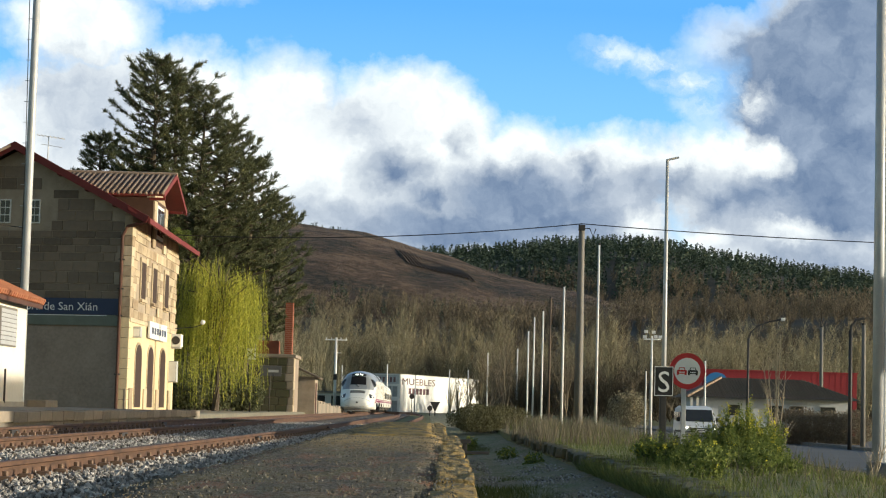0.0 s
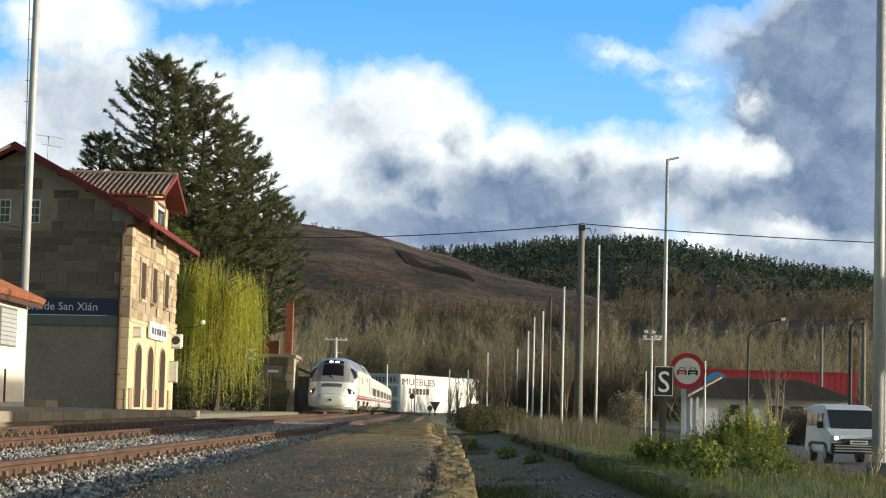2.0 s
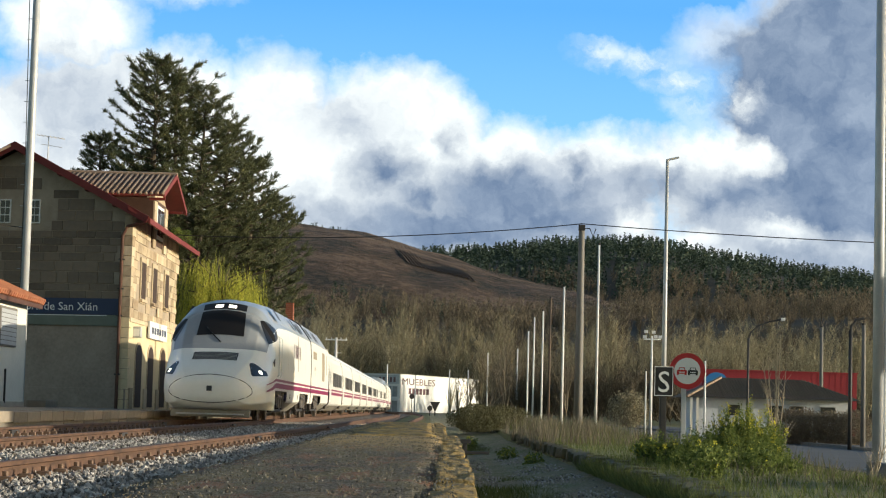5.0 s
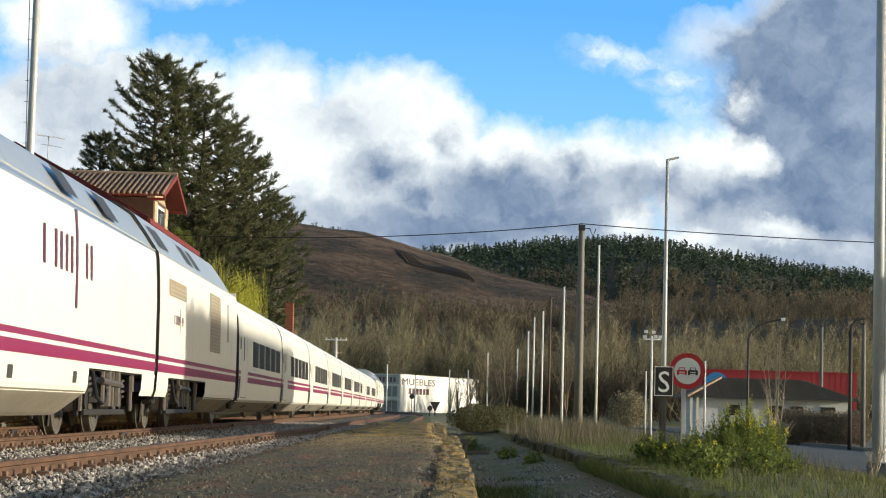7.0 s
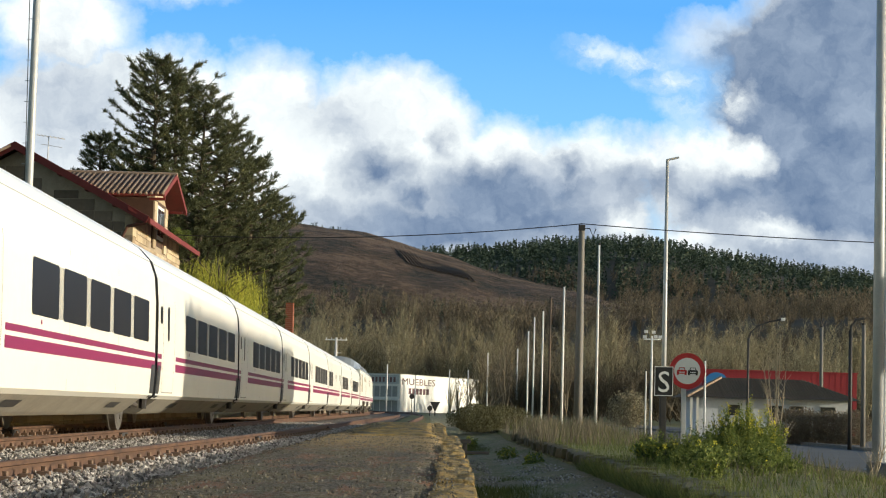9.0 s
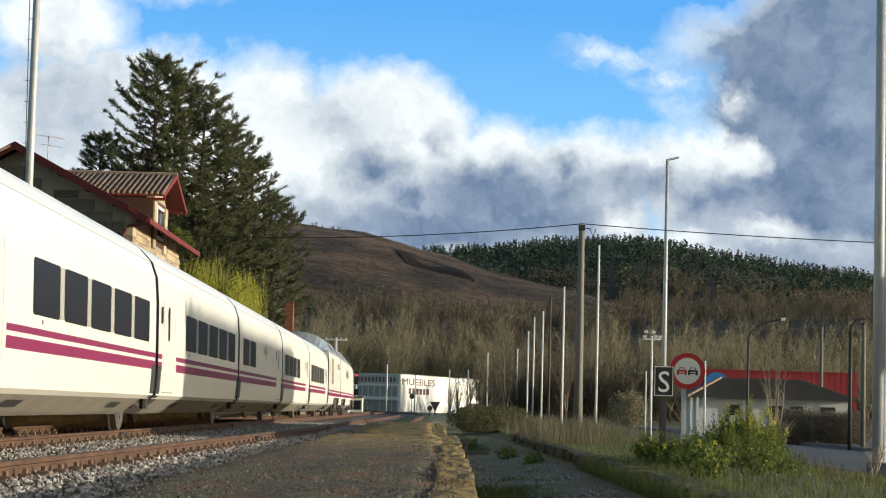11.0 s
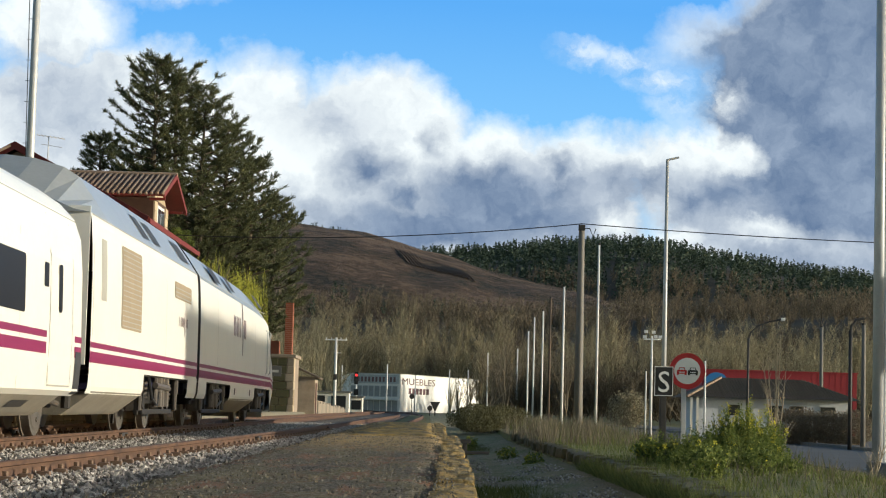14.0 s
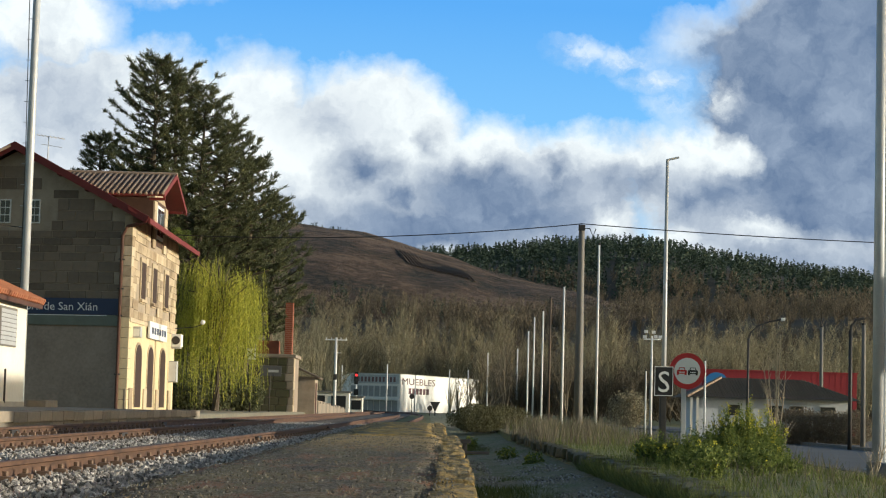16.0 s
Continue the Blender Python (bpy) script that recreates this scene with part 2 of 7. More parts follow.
def rough_slab(name, x0, x1, y0, y1, z0, z1, material, label, parent=None, step=0.25, amp=0.012, edge=0.02, swing=lambda y: 0.0):
    """A slab whose top is uneven and whose rims are worn."""
    nx, ny = max(2, int((x1 - x0) / step)), max(2, int((y1 - y0) / (step * 2)))
    bm = bmesh.new()
    grid = []
    for j in range(ny + 1):
        row = []
        for i in range(nx + 1):
            x, y = x0 + (x1 - x0) * i / nx, y0 + (y1 - y0) * j / ny
            z = z1 + amp * noise.noise((x * 2.3, y * 1.9, 1)) - (edge if i in (0, nx) else 0)
            if i in (0, nx):
                x += edge * 2 * noise.noise((x * 3, y * 1.3, 4))
            x += swing(y) * i / nx
            row.append(bm.verts.new((x, y, z)))
        grid.append(row)
    for a, b in zip(grid, grid[1:]):
        for i in range(nx):
            bm.faces.new((a[i], a[i + 1], b[i + 1], b[i]))
    rim = [grid[0], [r[-1] for r in grid], grid[-1][::-1], [r[0] for r in grid][::-1]]
    for line in rim:
        low = [bm.verts.new((v.co.x, v.co.y, z0)) for v in line]
        for k in range(len(line) - 1):
            bm.faces.new((line[k], low[k], low[k + 1], line[k + 1]))
    ob = new(name, mesh_of(bm, name, material, True))
    return tagged(ob, label, "platform", kind="structure")


ground()
rough_slab("pavement_island", -1.65, 0.02, 1.5, 66, -0.6, -0.005, platform_ground, "low worn island platform of mossy earth and gravel", step=0.15, amp=0.035, swing=edge_x)
island_kerb = empty("pavement_kerb")
tagged(island_kerb, "row of mossy yellowed concrete edge stones along the island platform", "kerb", kind="structure")
for i in range(44):
    y0 = 1.5 + i * 1.46
    bm = box(0.022, 0.29, 0, 1.44, -0.85, 0.0, 0.03)
    bmesh.ops.subdivide_edges(bm, edges=[e for e in bm.edges if e.calc_length() > 0.2], cuts=4, use_grid_fill=True)
    for v in bm.verts:
        v.co.z += 0.035 * noise.noise((v.co.x * 9, v.co.y * 3 + i * 7, 0))
        v.co.x += 0.03 * noise.noise((v.co.z * 4, v.co.y * 4 + i * 5, 3))
    part("edge_stone", bm, sunlit_moss, island_kerb, m=pose(edge_x(y0) - (0.12 if 35 < y0 < 50 else 0) + random.uniform(-0.02, 0.02), y0, random.uniform(-0.03, 0.0), 0, 0, -0.65 if y0 < 34 else 0))
rough_slab("pavement_slab", -1.3, -0.1, 33, 62, -0.3, 0.018, sunlit_moss, "mossy concrete surface on the island platform, its yellow brightened as if sunlit", step=0.12, amp=0.05, swing=edge_x)

station_wall = rough_slab("pavement_station", -40, -7.4, 16, 64, -0.3, 0.2, paint("station_paving", (0.2, 0.18, 0.15), 0.95, dirt=0.35), "grey stone station platform beside the track", step=1.0)
rough_slab("pavement_station_far", -40, -7.6, 64, 130, -0.3, 0.08, paint("station_paving_far", (0.22, 0.2, 0.15), 0.95, dirt=0.35), "earth-covered lower end of the station platform", step=1.0)
coping = empty("platform_kerb")
tagged(coping, "row of weathered granite edge blocks along the station platform", "kerb", kind="structure")
for i in range(40):
    y0 = 16 + i * 1.2
    part("edge_stone", box(0, 0.42, 0, 1.18, -0.2, 0, 0.025), granite, coping, m=pose(-7.75, y0, 0.222 + random.uniform(-0.012, 0.012)))
for i in range(40):
    part("face_stone", box(0, 0.3, 0, 1.16, 0, 0.34, 0.03), granite, coping, m=pose(-7.7 + random.uniform(-0.01, 0.01), 16.4 + i * 1.2, -0.33))

# side wall of the sunken bed
bank_stone = stone_material("bank_stone", (0.045, 0.045, 0.024), (0.1, 0.085, 0.055), (0.075, 0.08, 0.03))
bank = empty("wall_bank")
tagged(bank, "low rough stone wall along the sunken bed", "wall", kind="structure")
y0 = 10.0
while y0 < 62:
    for z in (-0.62, -0.43):
        ln = random.uniform(0.3, 0.75)
        bm = box(0, 0.3, 0, ln, 0, 0.19, 0.05)
        for v in bm.verts:
            v.co += Vector((0.06, 0.03, 0.05)) * noise.noise(v.co * 4 + Vector((0, y0 * 5, z)))
        part("stone", bm, bank_stone, bank, m=pose(2.7 + random.uniform(-0.05, 0.05) - (z + 0.43) * 0.3, y0, z + random.uniform(-0.03, 0.0), 0, 0, random.uniform(-4, 4)))
    y0 += ln - 0.03

# road
thing("road", box(11.1, 19.3, -60, 330, -0.95, -0.845), asphalt, "grey asphalt road beside the railway", "road", kind="structure")
kerb = empty("road_kerb")
tagged(kerb, "pale concrete kerb along the far side of the road", "kerb", kind="structure")
for i in range(100):
    part("kerb_stone", box(0, 0.25, 0, 0.99, 0, 0.2, 0.02), concrete_pole, kerb, m=pose(19.3, 60 + i, -0.9))
thing("pavement_far", box(19.56, 26, 40, 250, -0.95, -0.74), asphalt, "grey paved yard beside the road", "pavement", kind="structure")
edge_wall = thing("wall_road", box(10.72, 11.0, 20, 48, -1.0, -0.52, 0.03), concrete_pole, "low grey concrete edge wall beside the road", "wall", kind="structure")

# ---- track ----
RAIL = [(-0.07, -0.17), (0.07, -0.17), (0.07, -0.155), (0.012, -0.135), (0.012, -0.045), (0.036, -0.035), (0.036, -0.004), (0.028, 0.0),
        (-0.028, 0.0), (-0.036, -0.004), (-0.036, -0.035), (-0.012, -0.045), (-0.012, -0.135), (-0.07, -0.155)]
clip_rust = paint("clip_rust", (0.2, 0.13, 0.09), 0.7, 0.1, dirt=0.35, scale=8)
STEPS = list(range(4, 120, 4)) + list(range(120, 520, 10))
clip_mesh = mesh_of(tube([(0, 0, 0.075), (0, 0, 0.11)], 0.022, 6, box(-0.055, 0.055, -0.045, 0.045, 0, 0.075, 0.02)), "rail_clip", clip_rust)


def rail(line, label, y0, y1, clips):
    thing_ob = thing("rail", sweep(RAIL, line, [s for s in STEPS if y0 <= s <= y1]), rail_rust, label, "rail", group="rails")
    y = max(y0, 12) + 0.2
    for _ in range(clips):
        part("rail_clip", clip_mesh, None, thing_ob, m=pose(line(y) + 0.1, y, -0.17))
        part("rail_clip", clip_mesh, None, thing_ob, m=pose(line(y) - 0.1, y, -0.17))
        y += 0.62
    for y in (13.5, 31.5, 49.5):
        part("fishplate", box(-0.03, 0.03, -0.3, 0.3, -0.135, -0.045, 0.008), iron_dark, thing_ob, "dark steel joint plate", m=pose(line(y) + 0.035, y, 0))
    return thing_ob


rail(lambda s: track_x(s) + 0.87, "rusty brown steel rail on gravel, nearer rail of the main track", 4, 510, 60)
rail(lambda s: track_x(s) - 0.87, "rusty brown steel rail on gravel beside the station platform", 4, 510, 60)
rail(siding_x, "rusty brown siding rail on pale gravel", 4, 300, 60)
rail(lambda s: siding_x(s) + 1.74, "rusty siding rail beyond the end of the island platform", 72, 300, 0)
sleeper_mesh = mesh_of(box(-1.3, 1.3, -0.12, 0.12, -0.16, 0, 0.02), "sleeper", wood_pole)
for y in range(0, 110):
    tagged(new("sleeper", sleeper_mesh), "dark wooden sleeper bedded in gravel", "sleeper", "sleepers").matrix_basis = pose(-5.72, 14 + y * 0.62, -0.165)
for y in range(0, 60):
    tagged(new("sleeper", bpy.data.meshes["sleeper"]), "dark wooden sleeper bedded in gravel", "sleeper", "sleepers").matrix_basis = pose(-5.72, 82.5 + y * 1.24, -0.165)
thing("timber_crossing", box(-6.4, -5.0, 62.0, 64.5, -0.2, -0.03, 0.02), wood_pole, "dark timber crossing boards between the rails", "crossing")


def scatter_stones(name, spots, lo, hi, material, label):
    """Loose stones of a few sides each, in one mesh."""
    v0 = np.array([(1, 0, 0), (-1, 0, 0), (0, 1, 0), (0, -1, 0), (0, 0, 1), (0, 0, -1)], float)
    f0 = np.array([(0, 2, 4), (2, 1, 4), (1, 3, 4), (3, 0, 4), (2, 0, 5), (1, 2, 5), (3, 1, 5), (0, 3, 5)])
    rng = np.random.default_rng(5)
    n = len(spots)
    size = rng.uniform(lo, hi, (n, 1, 1))
    a = rng.uniform(0, 6.28, (n, 1))
    local = v0[None] * rng.uniform(0.55, 1.2, (n, 6, 1)) * rng.uniform(0.7, 1.1, (n, 1, 3)) + rng.normal(0, 0.12, (n, 6, 3))
    x = local[:, :, 0] * np.cos(a) - local[:, :, 1] * np.sin(a)
    y = local[:, :, 0] * np.sin(a) + local[:, :, 1] * np.cos(a)
    tilt = rng.uniform(-0.8, 0.8, (n, 1))
    z = local[:, :, 2] * np.cos(tilt) - x * np.sin(tilt)
    x = local[:, :, 2] * np.sin(tilt) + x * np.cos(tilt)
    verts = (np.stack([x, y, z], 2) * size + spots[:, None, :]).reshape(-1, 3)
    faces = (f0[None] + 6 * np.arange(n)[:, None, None]).reshape(-1, 3)
    me = bpy.data.meshes.new(name)
    me.from_pydata(verts.tolist(), [], faces.tolist())
    me.materials.append(material)
    return tagged(new(name, me), label, "gravel", kind="stuff")


def ballast_material(name, a, b):
    n = Nodes(name, 0.9)
    n.base(n.mix(n.island(), a, b))
    return n.bump(n.noise(60, 3), 0.3, 0.01).mat


ballast_stone = ballast_material("ballast_stone", (0.07, 0.06, 0.052), (0.56, 0.52, 0.49))
earth_stone = ballast_material("earth_stone", (0.03, 0.026, 0.022), (0.26, 0.235, 0.2))
rng = np.random.default_rng(2)
N = 62000
by = 8 + 62 * rng.random(N) ** 1.7
bx = rng.uniform(-7.3, -1.62, N)
bz = -0.155 + 0.03 * rng.random(N) - 0.03 * (np.abs(bx + 5.72) < 0.9)
scatter_stones("ballast", np.stack([bx, by, bz], 1), 0.015, 0.034, ballast_stone, "loose pale grey crushed stone ballast between the rails")
N = 9000
by = 5 + 45 * rng.random(N) ** 1.6
bx = rng.uniform(-1.6, 0.2, N)
scatter_stones("gravel", np.stack([bx, by, np.full(N, 0.0)], 1), 0.003, 0.011, earth_stone, "fine loose gravel on the island platform")
N = 12000
bx = rng.uniform(0.3, 2.5, N)
by = 7 + 40 * rng.random(N) ** 1.5
scatter_stones("gravel", np.stack([bx, by, -0.715 + 0.16 * np.maximum(0, bx - 1.4)], 1), 0.008, 0.026, ballast_stone, "fine pale gravel in the sunken bed")


# ---- station house ----
LEAN = 0.2                                     # the gable wall recedes towards its far corner


def gable_y(x):
    return 80.6 + LEAN * (-12.3 - x)


def station_house():
    h = tagged(empty("station_house"), "two-storey granite station house with red eaves and a dormer", "house")
    FX, RX, RZ, EZ, Y1 = -12.3, -17.35, 10.95, 8.2, 95.3
    # core walls
    bm = bmesh.new()
    base = [(FX, gable_y(FX)), (FX, Y1), (-22.3, Y1), (-22.3, gable_y(-22.3))]
    lo = [bm.verts.new((x, y, 0.0)) for x, y in base]
    hi = [bm.verts.new((x, y, EZ)) for x, y in base]
    ra, rb = bm.verts.new((RX, gable_y(RX), RZ - 0.25)), bm.verts.new((RX, Y1, RZ - 0.25))
    bm.faces.new((lo[3], lo[0], hi[0], ra, hi[3]))
    bm.faces.new((lo[1], lo[2], hi[2], rb, hi[1]))
    bm.faces.new((lo[0], lo[1], hi[1], hi[0]))
    bm.faces.new((lo[2], lo[3], hi[3], hi[2]))
    bmesh.ops.recalc_face_normals(bm, faces=bm.faces[:])
    wall = part("wall", bm, mortar, h)
    # gable face: smooth plaster below, stone blocks above, both coloured darker as if shaded
    turn = math.degrees(math.atan(-LEAN))
    G = pose(FX, gable_y(FX), 0, 0, 0, turn)      # x runs along the gable, towards -x
    part("plaster_panel", box(-10.0, -0.02, -0.03, 0.02, 0.1, 3.75), plaster_shaded, h, "plastered lower wall in a shaded grey tone", m=G)
    part("plinth", box(-10.0, 0.0, -0.07, 0.02, 0.0, 0.95, 0.02), plaster_shaded, h, m=G)
    rs = random.Random(3)
    blocks = {}

    def block(w, hh, mat, parent, m):
        key = (round(w, 1), round(hh, 2), mat.name)
        if key not in blocks:
            bm = box(0, key[0] - 0.03, -0.035, 0.02, 0, key[1] - 0.03, 0.018)
            for v in bm.verts:
                v.co += Vector((1, 0.3, 1)) * 0.012 * noise.noise(v.co * 4 + Vector((key[0] * 9, 0, 0)))
            blocks[key] = mesh_of(bm, "stone", mat)
        part("stone", blocks[key], None, parent, m=m)

    z = 3.78
    while z < 10.3:
        hh = rs.choice((0.3, 0.36, 0.42, 0.5))
        edge = 0.0
        lim = min(6.2, 10.0)
        x = -rs.uniform(0.3, 0.7)
        # quoin first
        top = z + hh
        while True:
            w = rs.choice((0.5, 0.7, 0.8, 0.9, 1.1))
            xr = x
            x -= w
            # keep below the roof line
            reach = RZ - 0.3 - 0.52 * abs((-12.3 + x * math.cos(LEAN)) - RX)
            reach2 = RZ - 0.3 - 0.52 * abs((-12.3 + xr * math.cos(LEAN)) - RX)
            if x < -6.4:
                break
            if top < min(reach, reach2) and not any(z < 8.8 and top > 7.6 and x < c + 0.34 and xr > c - 0.34 for c in (-5.55, -4.25)):
                block(w, hh, gable_stone_shaded, h, G @ pose(x + 0.015, 0, z, 0, 0, 0))
        z += hh
    # corner quoins on both faces
    z = 0.1
    i = 0
    while z < 7.9:
        w = 0.9 if i % 2 else 0.6
        part("quoin", box(-0.3, 0.05, -0.055, w, 0, 0.4, 0.015), plaster_sunlit if z < 3.6 else granite_sunlit, h, m=pose(FX, gable_y(FX), z))
        z += 0.42
        i += 1
    # attic windows of the gable
    for cx in (-5.55, -4.25):
        w = part("window", box(-0.24, 0.24, -0.06, 0.02, 0, 1.0, 0.02), steel_white, h, "small white-framed attic window", m=G @ pose(cx, 0, 7.7))
        for k in range(2):
            for j in range(3):
                part("pane", box(-0.2 + k * 0.21, -0.02 + k * 0.21, -0.07, -0.055, 0.05 + j * 0.31, 0.32 + j * 0.31), glass_dark, w)
    # front wall: plaster below, stone above, both coloured as if sunlit, openings
    part("plaster_panel", box(0, 0.03, 0.6, 14.6, 0.1, 3.7), plaster_sunlit, h, "cream plaster in a sunlit tone", m=pose(FX, 80.65, 0))
    part("string_course", box(0, 0.09, 0, 14.7, 3.7, 3.88, 0.02), granite_sunlit, h, m=pose(FX, 80.62, 0))
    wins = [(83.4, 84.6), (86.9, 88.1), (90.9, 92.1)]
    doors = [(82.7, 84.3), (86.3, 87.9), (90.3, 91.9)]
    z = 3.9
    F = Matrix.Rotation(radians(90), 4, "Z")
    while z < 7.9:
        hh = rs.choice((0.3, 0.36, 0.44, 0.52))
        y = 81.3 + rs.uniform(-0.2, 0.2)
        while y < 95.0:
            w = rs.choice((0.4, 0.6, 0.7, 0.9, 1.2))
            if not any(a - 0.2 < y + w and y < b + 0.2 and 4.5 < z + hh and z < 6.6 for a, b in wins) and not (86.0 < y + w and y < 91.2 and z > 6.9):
                block(w, hh, granite_sunlit, h, Matrix.Translation((FX, y, z)) @ F)
            y += w
        z += hh
    for a, b in wins:
        w = part("window", box(0, 0.07, a - 0.18, b + 0.18, 4.6, 6.55, 0.02), granite_sunlit, h, "tall window in a pale stone surround", m=pose(FX, 0, 0))
        part("pane", box(0.05, 0.085, a, b, 4.82, 6.35), shutter_wood, w)
        part("sill", box(0, 0.16, a - 0.2, b + 0.2, 4.66, 4.78, 0.015), granite_sunlit, w)
    for a, b in doors:
        arch = [(a, 0.2), (b, 0.2)] + [((a + b) / 2 + (b - a) / 2 * math.cos(t), 2.35 + 0.5 * math.sin(t)) for t in np.linspace(0, math.pi, 9)]
        big = [((y - (a + b) / 2) * 1.22 + (a + b) / 2, z * 1.035) for y, z in arch]
        d = part("door", prism(big, "x", 0.0, 0.06), granite_sunlit, h, "arched doorway with stone surround", m=pose(FX, 0, 0))
        part("door_leaf", prism(arch, "x", 0.0, 0.075), shutter_wood, d, "dark brown boarded door leaf")
    for y in (81.0, 85.2, 89.1, 93.2):
        part("plinth_stone", box(0, 0.1, 0, 0.9, 0.05, 1.0, 0.03), granite_sunlit, h, m=pose(FX, y, 0))
    # roof
    OV = 0.85
    s = 0.528
    roof = bmesh.new()
    for side in (1, -1):
        half = 5.0 + OV
        ex, ez = RX + side * half, RZ - s * half
        y0a, y0b = gable_y(RX) - 0.6, gable_y(FX) - 0.75
        quad = [(RX, y0a, RZ + 0.05), (ex, y0b, ez + 0.05), (ex, Y1 + 2.0, ez + 0.05), (RX, Y1 + 2.0, RZ + 0.05)]
        v = [roof.verts.new(p) for p in quad] + [roof.verts.new((p[0], p[1], p[2] - 0.1)) for p in quad]
        roof.faces.new(v[:4])
        roof.faces.new(v[7:3:-1])
        for k in range(4):
            roof.faces.new((v[k], v[k + 4], v[(k + 1) % 4 + 4], v[(k + 1) % 4]))
    bmesh.ops.recalc_face_normals(roof, faces=roof.faces[:])
    r = part("roof", roof, tile_clay, h, "clay tile roof")

    def board(p, q, th, hh, mat=red_wood, name="bargeboard"):
        p, q = Vector(p), Vector(q)
        d = q - p
        m = Matrix.Translation(p) @ d.to_track_quat("X", "Z").to_matrix().to_4x4()
        part(name, box(0, d.length, -th / 2, th / 2, -hh, 0, 0.01), mat, r, "dark red painted eaves board", m=m)

    half = 5.0 + OV
    board((RX, gable_y(RX) - 0.62, RZ + 0.1), (RX + half, gable_y(FX) - 0.77, RZ - s * half + 0.1), 0.06, 0.3)
    board((RX, gable_y(RX) - 0.62, RZ + 0.1), (RX - half, gable_y(-22) - 0.77, RZ - s * half + 0.1), 0.06, 0.3)
    board((RX + half, gable_y(FX) - 0.75, RZ - s * half + 0.04), (RX + half, Y1 + 2.0, RZ - s * half + 0.04), 0.1, 0.22, name="eaves_board")
    part("soffit", prism([(FX - 0.1, EZ + 0.05), (RX + half - 0.02, RZ - s * half - 0.16), (RX + half - 0.02, RZ - s * half - 0.1), (FX - 0.1, EZ + 0.2)], "y", gable_y(FX) - 0.7, Y1 + 1.9), red_wood, r)
    for i in range(14):
        part("rafter", box(0, 0.9, -0.06, 0.06, -0.14, 0, 0.01), red_wood, r, m=pose(FX, 81.4 + i * 1.08, EZ + 0.12, 0, math.degrees(math.atan(s))))
    for k in range(4):
        x = FX - 0.7 - k * 1.2
        part("purlin", box(-0.08, 0.08, -0.6, 0.1, -0.2, 0, 0.01), red_wood, r, m=pose(x, gable_y(x), RZ - s * (x - RX) - 0.06))
    # gutter and downpipe at the corner
    part("downpipe", tube([(FX - 0.35, gable_y(FX) - 0.16, 0.1), (FX - 0.35, gable_y(FX) - 0.16, 7.2), (FX - 0.15, gable_y(FX) - 0.2, 7.6), (FX + 0.6, gable_y(FX) - 0.3, 7.75)], 0.07), brown_wood, h, "dark red downpipe")
    for z in (1.5, 3.9, 5.0, 6.2):
        part("pipe_clamp", box(-0.12, 0.12, -0.1, 0.1, 0, 0.06, 0.01), iron_dark, h, m=pose(FX - 0.35, gable_y(FX) - 0.12, z))
    # dormer
    # Brown board colour is darkened further for the eaves' shadow.
    d = part("dormer", box(FX - 5, FX + 0.04, 86.2, 90.6, 7.4, 9.4), paint("dormer_boards_shaded", (0.085, 0.05, 0.04), 0.85, dirt=0.35), h, "stone dormer with a gabled tile roof")
    apex, ey, ez, ax = 88.2, 4.0, 9.36, 10.6
    part("dormer_gable", prism([(86.2, 9.3), (90.6, 9.3), (88.4, 10.3)], "x", FX - 0.3, FX + 0.03), granite_sunlit, d)
    for z in (7.2, 7.62, 8.04, 8.46, 8.88):
        for y in (86.2, 89.7):
            part("stone", box(0, 0.09, 0, 0.85, 0, 0.4, 0.02), granite_sunlit, d, m=pose(FX + 0.02, y + 0.05 * ((z * 10) % 3), z))
    part("dormer_window", box(0, 0.1, 87.2, 89.4, 7.7, 9.2, 0.02), steel_white, d, m=pose(FX, 0, 0))
    for y in (87.35, 88.4):
        part("dormer_pane", box(0.09, 0.12, y, y + 0.85, 7.85, 9.05), glass_dark, d, m=pose(FX, 0, 0))
    for sgn in (-1, 1):
        slope = math.atan((ax - ez) / ey)
        long = ey / math.cos(slope)
        m0 = Matrix.Translation((0, apex, ax)) @ Matrix.Rotation((-slope if sgn > 0 else slope), 4, "X")
        yy = (0, long) if sgn > 0 else (-long, 0)
        part("dormer_roof_deck", box(-17.2, -11.55, *yy, -0.1, 0.0), red_wood, d, m=m0)
        n = 24
        for k in range(n):
            x = -17.1 + k * (5.5 / (n - 1))
            bm = tube([(x, yy[0], 0.02), (x, yy[1], 0.02)], 0.085, 6)
            part("roof_roll", bm, tile_clay, d, m=m0, smooth=True)
        e = apex + sgn * ey
        for xx in (-11.55,):
            p, q = Vector((xx, apex, ax + 0.1)), Vector((xx, e, ez + 0.06))
            dd = q - p
            part("bargeboard", box(0, dd.length, -0.04, 0.04, -0.22, 0, 0.01), red_wood, d, "dark red painted bargeboard", m=Matrix.Translation(p) @ dd.to_track_quat("X", "Z").to_matrix().to_4x4())
    part("ridge_tile", tube([(-17.2, apex, ax + 0.05), (-11.5, apex, ax + 0.05)], 0.12, 6), tile_clay, d)
    part("bracket", box(0, 0.7, -0.06, 0.06, -0.12, 0, 0.01), red_wood, d, m=pose(FX, 85.2, 9.3))
    part("bracket", box(0, 0.7, -0.06, 0.06, -0.12, 0, 0.01), red_wood, d, m=pose(FX, 91.2, 9.3))
    return h


station_house()


def on_gable(x, y, z):
    return pose(-12.3, 80.6, 0, 0, 0, math.degrees(math.atan(-LEAN))) @ Matrix.Translation((x, y, z))


